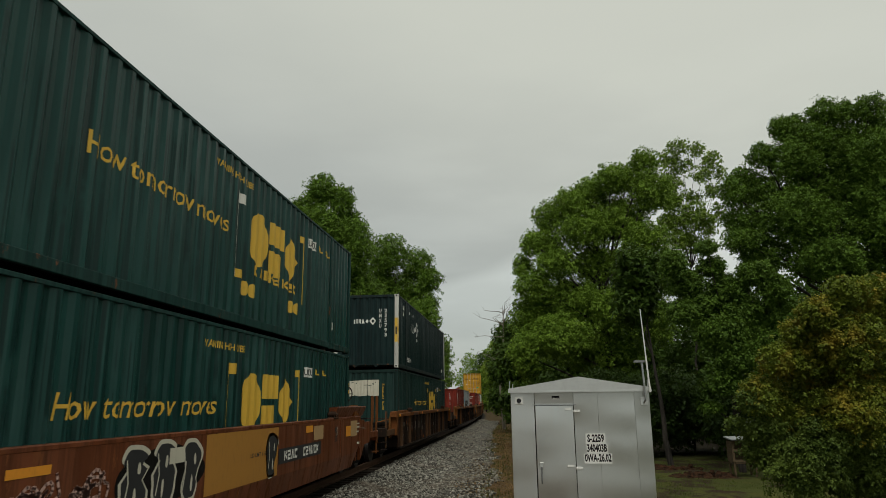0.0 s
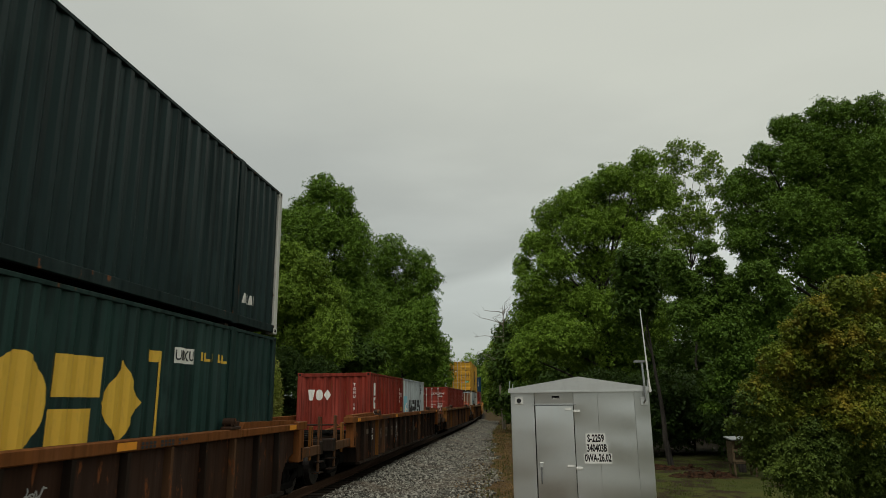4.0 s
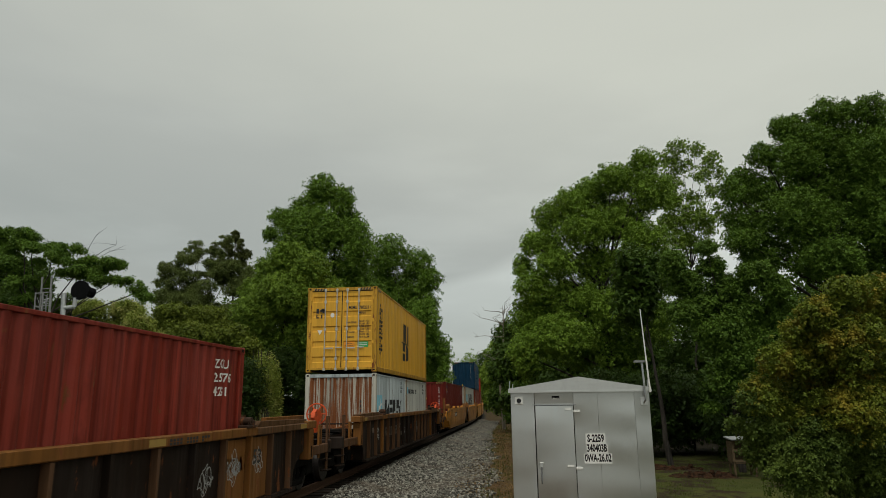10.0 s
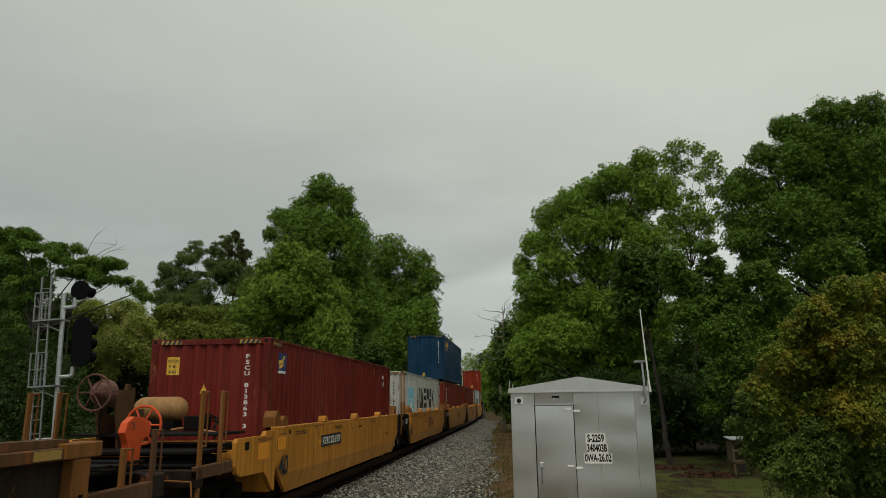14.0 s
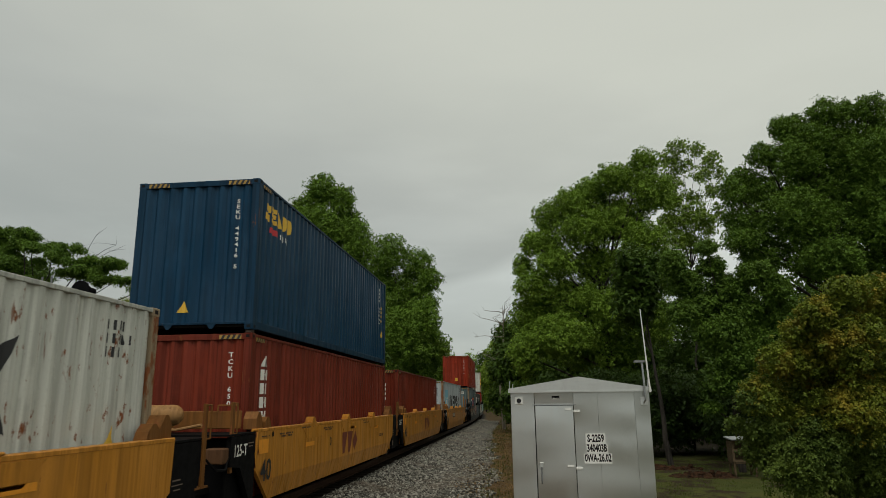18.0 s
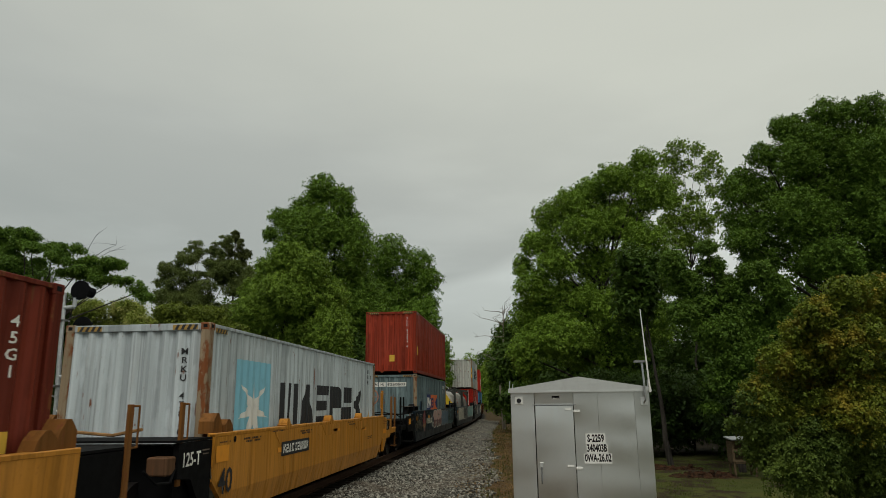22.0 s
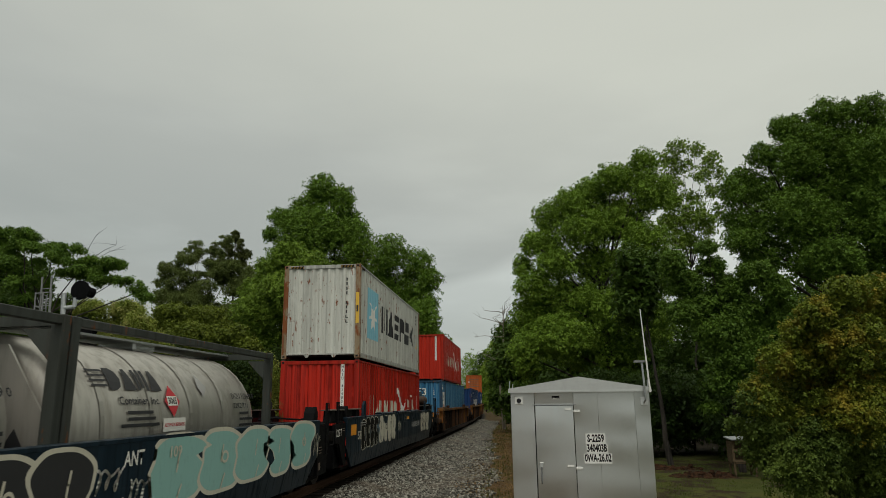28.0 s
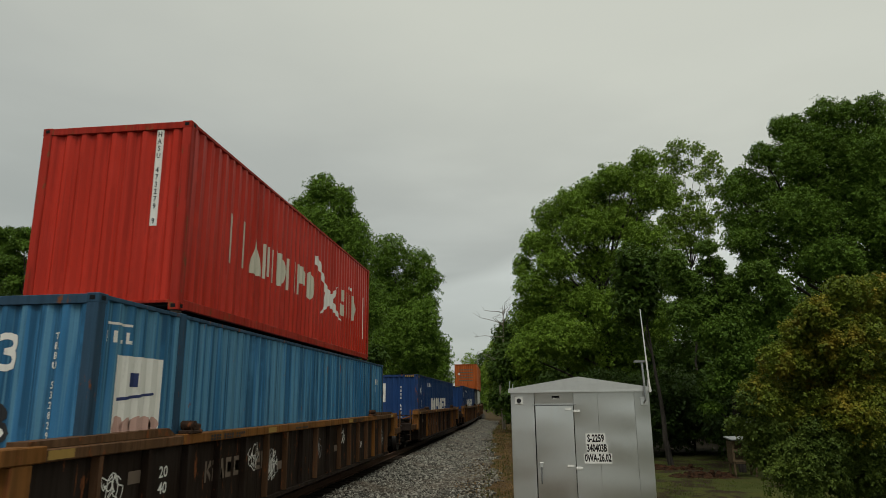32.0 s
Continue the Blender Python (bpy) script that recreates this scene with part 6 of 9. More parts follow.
c.on_side("company_mark", shapes_mesh(figures(2.95, 1.70, ("twin", "triple", "wedge", "diamond"), 0.38, 0.36, 0.14, 0, 0.18)), WHITE)
c.on_side("company_mark", shapes_mesh([[(4.5, 1.95), (4.9, 1.6), (5.35, 1.95), (4.9, 2.3)], [(4.8, 1.45), (4.92, 1.38), (5.05, 1.45), (4.92, 1.55)]]), WHITE)
c.on_side("company_mark", shapes_mesh([[(4.68, 1.95), (4.9, 1.76), (5.15, 1.95), (4.9, 2.14)]]), P_CHAR, lift=0.008)
code_rows(c, 2.66, 2.4, (3,), 0.12, 0.15, WHITE)
code_rows(c, 3.3, 2.4, (4,), 0.12, 0.16, WHITE, seed=5)
code_rows(c, 2.2, 0.34, (7,), 0.18, 0.17, WHITE, seed=7)
code_rows(c, 1.25, 2.42, (2, 1), 0.18, 0.14, WHITE, seed=11)
code_rows(c, 14.5, 0.4, (4,), 0.17, 0.14, WHITE, seed=12)
for a in (0.02, W53 - 0.14):
    part("reflector", boxes((a - W53 / 2, a - W53 / 2 + 0.12, -8.0805, -8.0775, 1.0, 1.95)), YELLOW, c.ob, "yellow warning tape")
    part("tape_bar", boxes((a - W53 / 2 + 0.03, a - W53 / 2 + 0.09, -8.083, -8.081, 1.3, 1.6)), BLACK, c.ob)
part("reflector", boxes((W53 / 2 - 0.001, W53 / 2 + 0.003, -8.05, -7.95, 0.95, 1.95)), YELLOW, c.ob)

# red twenty-foot unit and pale grey twenty-foot unit in one well
c = place(Container("oxide-red twenty-foot container, scuffed and rust-stained", 6.058, W40, STD, P_RED1, post=P_RED1), -67.35, LOW)
c.on_end("company_mark", shapes_mesh(figures(0.35, 1.72, ("tab", "disc", "diamond"), 0.27, 0.34, 0.14)), WHITE, "white company mark")
code_column(c, 1.85, 2.25, 0.85, 7, WHITE, w=0.08, chars="TGHU 19")
c.on_side("company_mark", shapes_mesh([poly((0.66, 1.86), (0.8, 1.86), (0.8, 2.1), (0.88, 2.1), (0.88, 2.17), (0.8, 2.17), (0.8, 2.27), (0.68, 2.27), (0.68, 2.17), (0.6, 2.17), (0.6, 2.1), (0.66, 2.1)), blob(0.74, 1.62, 0.17, 0.19), poly((0.56, 1.0), (0.66, 1.0), (0.74, 1.12), (0.82, 1.0), (0.92, 1.0), (0.8, 1.18), (0.92, 1.36), (0.82, 1.36), (0.74, 1.24), (0.66, 1.36), (0.56, 1.36), (0.68, 1.18))]), WHITE)
c.on_side("company_mark", shapes_mesh([blob(0.75, 1.67, 0.07, 0.06), rect(0.76, 0.92, 1.53, 1.57)]), P_RED1, lift=0.009)
code_column(c, 5.35, 2.2, 0.9, 6, WHITE, end=False, w=0.11)
code_rows(c, 5.55, 1.85, (2,), 0.15, 0.12, WHITE)
part("placard", boxes((W40 / 2 - 0.014, W40 / 2 - 0.004, 2.55, 2.7, 1.3, 1.45)), YELLOW, c.ob)


def grey_twenty(label, u, mat, post, end_mat, small=False):
    c = place(Container(label, 6.058, W40, STD, mat, post=post, rail=mat), u, LOW)
    if small:
        c.on_side("company_mark", shapes_mesh([rect(0.22, 0.5, 1.99, 2.26)]), SKY_BLUE)
        c.on_side("company_mark", shapes_mesh(figures(0.68, 2.0, STAR_LINE, 0.2, 0.18) + figures(1.98, 2.0, ("bar", "bar", "triple", "rungs"), 0.2, 0.18)), BLACK, "black company mark")
    else:
        c.on_side("company_emblem", shapes_mesh([rect(0.35, 1.12, 0.9, 1.88)]), SKY_BLUE, "pale blue emblem panel")
        c.on_side("emblem_star", shapes_mesh([star(0.76, 1.4, 0.42)]), WHITE, lift=0.009)
        c.on_side("company_mark", shapes_mesh(figures(1.33, 0.98, STAR_LINE, 0.61, 0.75, 0.1, 0.04)), BLACK, "black company mark")
    code_rows(c, 4.72, 2.32, (3, 5, 3), 0.12, 0.12, BLACK)
    return c


c = grey_twenty("pale grey twenty-foot container with blue emblem and black mark", -61.25, P_GREY, P_GREYR, P_GREY)
# red forty-foot with doors towards the camera
c = place(Container("maroon forty-foot container with closed rear doors", 12.192, W40, STD, P_RED1, front="door", post=P_RED1, door_folds=2), -41.3, LOW)


def door_text(c, rows, mat, k=1.0):
    for txt, a, b, size, w in rows:
        c.on_end("writing", text_mesh(txt, size, a, b, w), mat, depth=0)


door_text(c, (("ZCSU", 1.44, 2.11, 0.15, 0.29), ("257765", 1.84, 2.11, 0.15, 0.38), ("0", 2.30, 2.11, 0.15, 0.05), ("42G1", 1.84, 1.94, 0.14, 0.25), ("MAX. GROSS", 1.34, 1.44, 0.075, 0.32), ("32500 KGS", 1.82, 1.48, 0.075, 0.28), ("71650 LBS", 1.80, 1.395, 0.075, 0.28), ("TARE", 1.33, 1.28, 0.075, 0.12), ("3740 KGS", 1.80, 1.31, 0.075, 0.28), ("8250 LBS", 1.80, 1.225, 0.075, 0.28), ("MAX. CARGO", 1.33, 1.12, 0.075, 0.32), ("28760 KGS", 1.80, 1.14, 0.075, 0.28), ("63400 LBS", 1.78, 1.055, 0.075, 0.28)), WHITE)
c.on_end("code_mark", shapes_mesh([rect(2.275, 2.28, 2.09, 2.26), rect(2.365, 2.37, 2.09, 2.26), rect(2.28, 2.365, 2.255, 2.26), rect(2.28, 2.365, 2.09, 2.095)]), WHITE, depth=0)
c.on_end("warning_sign", shapes_mesh([[(0.62, 1.1), (0.88, 1.1), (0.75, 1.32)]]), YELLOW, "yellow warning triangle", depth=0)
c.on_end("round_sticker", shapes_mesh([blob(0.3, 1.2, 0.085, 0.085)]), WHITE, depth=0)
for i, wd in enumerate(("ZCSU", "257765", "42G1")):
    c.on_side("writing", text_mesh(wd, 0.2, 11.15, 2.2 - i * 0.22, (0.42, 0.62, 0.4)[i]), WHITE)
code_column(c, 11.75, 1.1, 0.8, 5, WHITE, end=False, w=0.09)
code_column(c, 0.35, 1.2, 0.6, 6, WHITE, end=False, w=0.05)

# mustard forty-foot high-cube over two grey twenty-foot units
c = grey_twenty("grey twenty-foot container with a heavily rusted end", -21.2, P_GREY, P_POSTC, P_RUSTY)
for ch in c.ob.children:
    if ch.name.startswith("end_panel"):
        ch.material_slots[0].link = "OBJECT"
        ch.material_slots[0].material = P_RUSTY
code_column(c, 1.9, 1.75, 1.35, 9, BLACK, w=0.09)
grey_twenty("weathered grey-beige twenty-foot container with black mark", -15.1, P_GREYD, P_POSTW, P_GREYR2, True)
c = place(Container("mustard-yellow forty-foot high-cube container with doors closed", 12.192, W40, HC, P_YEL, front="door", depth=0.042), -18.15, LOW + STD + 0.06)
c.hazard()
door_text(c, (("MSMU", 1.46, 2.13, 0.15, 0.28), ("788221", 1.82, 2.13, 0.15, 0.33), ("0", 2.21, 2.13, 0.15, 0.05), ("45G1", 1.82, 1.96, 0.14, 0.22), ("MAX.GROSS", 1.37, 1.64, 0.085, 0.36), ("32.500  KGS", 1.82, 1.68, 0.085, 0.36), ("71.650  LBS", 1.82, 1.59, 0.085, 0.36), ("TARE", 1.37, 1.48, 0.085, 0.16), ("3.700  KGS", 1.82, 1.50, 0.085, 0.36), ("8.160  LBS", 1.82, 1.41, 0.085, 0.36), ("PAYLOAD", 1.37, 1.31, 0.085, 0.3), ("28.800  KGS", 1.82, 1.32, 0.085, 0.36), ("63.490  LBS", 1.82, 1.23, 0.085, 0.36), ("CUB.CAP.", 1.37, 1.14, 0.085, 0.3), ("76.4  CUM", 1.82, 1.14, 0.085, 0.36)), BLACK)
c.on_end("code_mark", shapes_mesh([rect(2.29, 2.295, 2.12, 2.26)]), BLACK, depth=0)
for a0, mt, words in ((1.30, AMBER, ("CAUTION", "HIGH TRAILER")), (1.78, GREEN, ("", ""))):
    c.on_end("sticker", shapes_mesh([rect(a0, a0 + 0.37, 0.83, 1.01)]), mt, depth=0, lift=0.006)
    for i, wd in enumerate(words):
        if wd:
            c.on_end("writing", text_mesh(wd, 0.06, a0 + (0.09 if i == 0 else 0.03), 0.93 - i * 0.075, 0.2 if i == 0 else 0.31), BLACK, depth=0, lift=0.009)
        else:
            c.on_end("writing_bar", shapes_mesh([rect(a0 + 0.05, a0 + 0.32, 0.95 - i * 0.06, 0.97 - i * 0.06)]), WHITE, depth=0, lift=0.009)
c.on_end("company_mark", shapes_mesh(word_blocks(0.31, 2.0, 1, 0.36, 0.17, 0.2, 0, 3) + word_blocks(0.31, 1.83, 2, 0.15, 0.13, 0.15, 0, 9)), BLACK, depth=0)
c.on_end("round_sticker", shapes_mesh([blob(0.88, 1.93, 0.07, 0.08)]), WHITE, depth=0)
c.on_end("warning_sign", shapes_mesh([[(0.36, 1.42), (0.54, 1.42), (0.45, 1.26)]]), WHITE, depth=0)
c.on_side("company_mark", shapes_mesh([rect(5.42, 5.72, 1.45, 2.2), rect(5.9, 6.2, 1.45, 2.2), rect(6.4, 6.7, 1.45, 2.2), rect(5.1, 6.8, 1.36, 1.43)]), BLACK, "large black company mark")
c.on_side("company_mark", shapes_mesh(figures(5.3, 0.66, ("steps", "disc"), 0.72, 0.7, 0.08, 0, 0.27)), BLACK)
for a, top, kinds in ((0.62, 2.4, ("triple", "rungs", "half", "bar", "tab", "rungs", "block", "block", "wedge", "triple", "rungs", "wedge", "triple")), (0.9, 2.25, ("steps", "twin", "bar", "block", "block", "bar", "triple", "disc", "", "disc", "disc"))):
    c.on_side("code_mark", shapes_mesh([p for i, kd in enumerate(kinds) if kd for p in figures(a, top - 0.138 * (i + 1), (kd,), 0.15, 0.108, 0.0)]), BLACK)
code_column(c, 11.2, 2.5, 1.7, 12, BLACK, end=False, w=0.09)
c.on_side("warning_sign", shapes_mesh([[(11.35, 1.2), (11.55, 1.2), (11.45, 1.4)]]), YELLOW)
c.on_side("sticker", shapes_mesh([rect(10.75, 11.25, 0.6, 0.78)]), AMBER)
code_rows(c, 11.6, 2.2, (1, 1, 1), 0.12, 0.08, BLACK)

# the five-unit car's load
c = place(Container("maroon forty-foot high-cube container with small blue flag emblem", 12.192, W40, HC, P_RED2), 3.05, LOW)
c.hazard()
c.on_end("caution_sign", shapes_mesh([rect(0.32, 0.58, 2.2, 2.55)]), YELLOW, "yellow caution sign")
c.on_end("writing", text_mesh("CAUTION", 0.08, 0.34, 2.44, 0.22), BLACK, lift=0.009)
c.on_end("writing", text_mesh("9 6", 0.1, 0.39, 2.33, 0.12), BLACK, lift=0.009)
c.on_end("writing", text_mesh("HIGH", 0.08, 0.37, 2.23, 0.15), BLACK, lift=0.009)
c.on_end("warning_sign", shapes_mesh([[(1.03, 1.84), (1.22, 1.84), (1.12, 2.03)]]), YELLOW)
code_column(c, 1.94, 2.58, 1.4, 12, WHITE, w=0.08, chars="FSCU 813863 3")
c.on_side("flag_emblem", shapes_mesh([rect(0.6, 0.99, 2.22, 2.64)]), NAVY, "blue and yellow flag emblem")
c.on_side("flag_stripe", shapes_mesh([[(0.64, 2.4), (0.95, 2.53), (0.95, 2.6), (0.64, 2.48)], [(0.66, 2.32), (0.93, 2.42), (0.93, 2.48), (0.66, 2.39)]]), YELLOW, lift=0.009)
c.on_side("writing_bar", shapes_mesh([rect(0.62, 0.97, 2.23, 2.28)]), WHITE, lift=0.009)
code_rows(c, 10.9, 2.4, (2, 2), 0.16, 0.15, WHITE)
code_column(c, 11.6, 1.3, 0.9, 6, WHITE, end=False, w=0.08)


def grey_forty(label, u, z, mat, post, emblem_b, word_b, end_rust=None, word_a=3.35, step=1.2, code=None):
    c = place(Container(label, 12.192, W40, HC, mat, post=post, rail=mat), u, z)
    c.hazard()
    c.on_side("company_emblem", shapes_mesh([rect(1.2, 2.72, emblem_b, emblem_b + 1.65)]), SKY_BLUE, "pale blue emblem panel")
    c.on_side("emblem_star", shapes_mesh([star(1.96, emblem_b + 0.8, 0.72, 7, 0.28)]), WHITE, lift=0.009)
    c.on_side("company_mark", shapes_mesh(figures(word_a, word_b, STAR_LINE, step, 0.95, 0.14, 0.04)), BLACK, "black company mark")
    code_rows(c, 11.12, 2.52, (4, 5, 3), 0.12, 0.105, BLACK)
    c.on_side("warning_sign", shapes_mesh([[(11.2, 1.1), (11.5, 1.1), (11.35, 1.4)]]), YELLOW)
    code_column(c, 1.98, 2.5, 1.6, 11, BLACK, w=0.085, chars=code)
    if end_rust:
        for ch in c.ob.children:
            if ch.name.startswith("end_panel") and ch.location.y < 0:
                ch.material_slots[0].link = "OBJECT"
                ch.material_slots[0].material = end_rust
    return c


grey_forty("dirty white forty-foot container with rusted end and black mark", 18.3, LOW, P_GREYR2, P_POSTW, 0.62, 1.36, P_GREYR, 3.75, 1.02)
c = place(Container("red-brown forty-foot high-cube container with white side mark", 12.192, W40, HC, P_BROWN), 33.68, LOW)
c.hazard()
code_column(c, 2.0, 2.55, 0.95, 8, WHITE, w=0.08, chars="TCKU 650")
c.on_side("company_mark", shapes_mesh([p for i in range(6) for p in word_blocks(0.62, 2.32 - i * 0.255, 1, 0.4, 0.2, 0.2, 0, i)]), WHITE, "white upright company mark")
code_column(c, 11.4, 2.5, 1.8, 12, WHITE, end=False, w=0.08)
c = place(Container("navy blue forty-foot high-cube container with yellow mark", 12.192, W40, HC, P_NAVY), 33.68, LOW + HC + 0.06)
c.hazard()
code_column(c, 1.98, 2.5, 1.35, 12, WHITE, w=0.075, chars="SEKU 449416 5")
c.on_end("warning_sign", shapes_mesh([[(0.95, 0.34), (1.18, 0.34), (1.06, 0.56)]]), YELLOW)
c.on_side("company_mark", shapes_mesh(figures(0.42, 2.2, ("steps", "rungs", "wedge", "disc", "disc"), 0.3, 0.33, 0.08, 0, 0.28)), GOLD, "yellow company mark")
c.on_side("company_mark", shapes_mesh([rect(0.68, 1.18, 1.98, 2.1)]), RED)
code_rows(c, 0.52, 1.99, (1,), 0.1, 0.15, WHITE)
code_rows(c, 1.24, 1.97, (7,), 0.11, 0.075, WHITE)
code_column(c, 11.2, 2.6, 1.4, 11, WHITE, end=False, w=0.08)
code_column(c, 11.5, 2.0, 0.9, 6, YELLOW, end=False, w=0.08)
c.on_side("warning_sign", shapes_mesh([[(11.45, 0.9), (11.7, 0.9), (11.57, 1.15)]]), YELLOW)
c = place(Container("red-brown forty-foot high-cube container, plain side", 12.192, W40, HC, P_BROWN), 48.5, LOW)
c.hazard()
code_column(c, 1.9, 2.4, 1.9, 11, WHITE, w=0.09)
code_column(c, 11.2, 2.3, 1.8, 12, WHITE, end=False, w=0.08)
code_column(c, 11.5, 2.5, 0.6, 4, WHITE, end=False, w=0.1, chars="45G1")
c.on_side("placard", shapes_mesh([rect(11.45, 11.65, 1.2, 1.4)]), YELLOW)
grey_forty("pale blue-grey forty-foot container with blue emblem and black mark", 64.15, LOW, P_GREY, P_POSTW, 0.74, 1.1, code="MRKU 478 080")

# the three-unit car's load
c = place(Container("blue-grey forty-foot container with dark blue and orange panel", 12.192, W40, HC, P_SLATE, post=P_POSTW), 85.4, LOW)
c.hazard()
c.on_side("company_panel", shapes_mesh([rect(3.62, 5.03, 1.2, 2.02)]), NAVY, "dark blue company panel")
c.on_side("company_panel", shapes_mesh([rect(5.03, 7.9, 1.2, 2.01)]), ORANGE, "orange company panel")
c.on_side("company_mark", shapes_mesh(figures(3.75, 1.34, ("block", "half", "disc"), 0.41, 0.52, 0.14)), WHITE, lift=0.009)
c.on_side("company_mark", shapes_mesh(figures(5.15, 1.33, ("triple", "rungs", "half", "bar", "bar", "disc", "twin", "half"), 0.335, 0.5, 0.16)), NAVY, lift=0.009)
c.on_end("code_plate", shapes_mesh([rect(0.42, 0.62, 2.35, 2.55), rect(0.66, 0.98, 2.35, 2.55), rect(1.02, 1.95, 2.35, 2.55)]), WHITE)
c.on_end("writing", text_mesh("PO", 0.16, 0.48, 2.39, 0.12), BLACK, lift=0.009)
c.on_end("writing", text_mesh("NU", 0.16, 0.74, 2.39, 0.16), BLACK, lift=0.009)
c.on_end("writing", text_mesh("8260503", 0.16, 1.05, 2.39, 0.85), BLACK, lift=0.009)
code_rows(c, 10.7, 2.4, (4, 2), 0.2, 0.16, WHITE)
c = place(Container("orange-red forty-foot high-cube container, sun-faded", 12.192, W40, HC, P_ORED), 85.4, LOW + HC + 0.06)
c.hazard()
code_column(c, 1.95, 2.6, 1.4, 12, WHITE, w=0.075, chars="TCLU 814574 0")
c.on_end("warning_sign", shapes_mesh([rect(1.15, 1.4, 0.55, 0.85)]), YELLOW)
c.on_side("placard", shapes_mesh([rect(0.4, 0.55, 0.85, 1.25)]), YELLOW)
code_column(c, 11.4, 2.5, 1.9, 12, WHITE, end=False, w=0.07)
c.on_side("warning_sign", shapes_mesh([[(11.5, 0.85), (11.75, 0.85), (11.62, 1.1)]]), YELLOW)

TANK = Nodes("tank_stainless_grimy")
_s = TANK.step(TANK.noise(1.0, (5, 5, 0.4), 5, 0.65), 0.42, 0.72)
_d = TANK.step(TANK.noise(1.0, (2.2, 2.2, 0.5), 4, 0.6), 0.52, 0.66)
_c = TANK.mix(TANK.noise(0.8, (1, 1, 1), 4), (0.40, 0.385, 0.345), (0.52, 0.50, 0.455))
_c = TANK.mix(TANK.maths("MULTIPLY", _s, 0.45), _c, (0.16, 0.145, 0.115))
_c = TANK.mix(TANK.maths("MULTIPLY", _d, 0.4), _c, (0.2, 0.19, 0.16))
TANK.done(_c, TANK.step(_s, 0, 1, 0.38, 0.6), 0.65)
TANK = TANK.m
P_FRAME = paint("tank_frame_grey_green", (0.05, 0.056, 0.05), 0.16, 0.3, 0.2, 0.6)
P_TANKYEL = paint("tank_end_yellow", (0.62, 0.43, 0.03), 0.0, 0.15, 0.1, 0.5)


def tank_container(u, label, end_paint):
    t = new("tank_container")
    tagged(t, label, "tank container", "containers on the train")
    L2, w, h, r, zc = 3.029, 1.219, STD, 1.13, 1.33
    bm = bmesh.new()
    prof = [(-2.93, 0.0), (-2.92, 0.6), (-2.89, 0.95), (-2.83, 1.09), (-2.74, 1.13), (2.3, 1.13), (2.45, 1.08), (2.66, 0.9), (2.80, 0.55), (2.86, 0.0)]
    seg = 40
    rings = []
    for y, q in prof:
        rings.append([bm.verts.new((max(q, 0.001) * math.sin(2 * math.pi * i / seg), y, zc + max(q, 0.001) * math.cos(2 * math.pi * i / seg))) for i in range(seg)])
    for a, b in zip(rings, rings[1:]):
        for i in range(seg):
            j = (i + 1) % seg
            f = bm.faces.new((a[i], a[j], b[j], b[i]))
            f.smooth = True
    bmesh.ops.recalc_face_normals(bm, faces=bm.faces)
    tank = part("tank", bm, TANK, t, "dull stainless steel tank barrel")
    for y in (-2.2, -1.1, 0.0, 1.1, 2.2):
        b2 = bmesh.new()
        tube(b2, (0, y - 0.04, zc), (0, y + 0.04, zc), r + 0.012, r + 0.012, 40, caps=False)
        part("cladding_band", b2, TANK, tank)
    part("manhole", boxes((-0.3, 0.3, -0.3, 0.3, zc + r - 0.03, zc + r + 0.12), bevel=0.03), GALV, tank)
    for y in (-L2, L2 - 0.14):
        for sx in (-1, 1):
            a, b = sorted((sx * w, sx * (w - 0.14)))
            part("corner_post", boxes((a, b, y, y + 0.14, 0.0, h), bevel=0.01), P_FRAME, t)
            g = sx * (w - 0.14)
            for z0, z1 in ((h - 0.15, h - 0.5), (0.15, 0.5)):
                bm = bmesh.new()
                p = [(g, y + 0.03, z0), (g - sx * 0.34, y + 0.03, z0), (g, y + 0.03, z1)]
                q = [(x, yy + 0.08, z) for x, yy, z in p]
                v1, v2 = [bm.verts.new(k) for k in p], [bm.verts.new(k) for k in q]
                bm.faces.new(v1)
                bm.faces.new(v2[::-1])
                for i in range(3):
                    bm.faces.new((v1[i], v1[(i + 1) % 3], v2[(i + 1) % 3], v2[i]))
                bmesh.ops.recalc_face_normals(bm, faces=bm.faces)
                part("gusset", bm, P_FRAME, t)
        part("end_beam", boxes((-w + 0.14, w - 0.14, y + 0.02, y + 0.12, h - 0.12, h - 0.01)), P_FRAME, t)
        part("end_beam", boxes((-w + 0.14, w - 0.14, y + 0.02, y + 0.12, 0.01, 0.15)), P_FRAME, t)
    for sx in (-1, 1):
        a, b = sorted((sx * w, sx * (w - 0.1)))
        part("top_rail", boxes((a, b, -L2 + 0.14, L2 - 0.14, h - 0.11, h - 0.01), bevel=0.008), P_FRAME, t)
        part("bottom_rail", boxes((a, b, -L2 + 0.14, L2 - 0.14, 0.02, 0.13), bevel=0.008), P_FRAME, t)
    part("walkway", boxes((-0.35, 0.35, -L2 + 0.14, L2 - 0.14, h - 0.05, h - 0.02)), GALV, t)
    yl = [(-0.55, 0.75), (0.55, 0.75), (0.95, 1.2), (0.95, 1.55), (0.45, 2.3), (-0.45, 2.3), (-0.95, 1.55), (-0.95, 1.2)]
    pan = part("end_panel", extrude_poly(yl, "y", -L2 + 0.03, -L2 + 0.06), end_paint, t, "eight-sided end panel with marks")
    part("company_mark", lay(shapes_mesh(figures(-0.4, 1.68, ("half", "wedge", "triple", "wedge"), 0.21, 0.22)), "end", -L2 + 0.03), BLACK, pan)
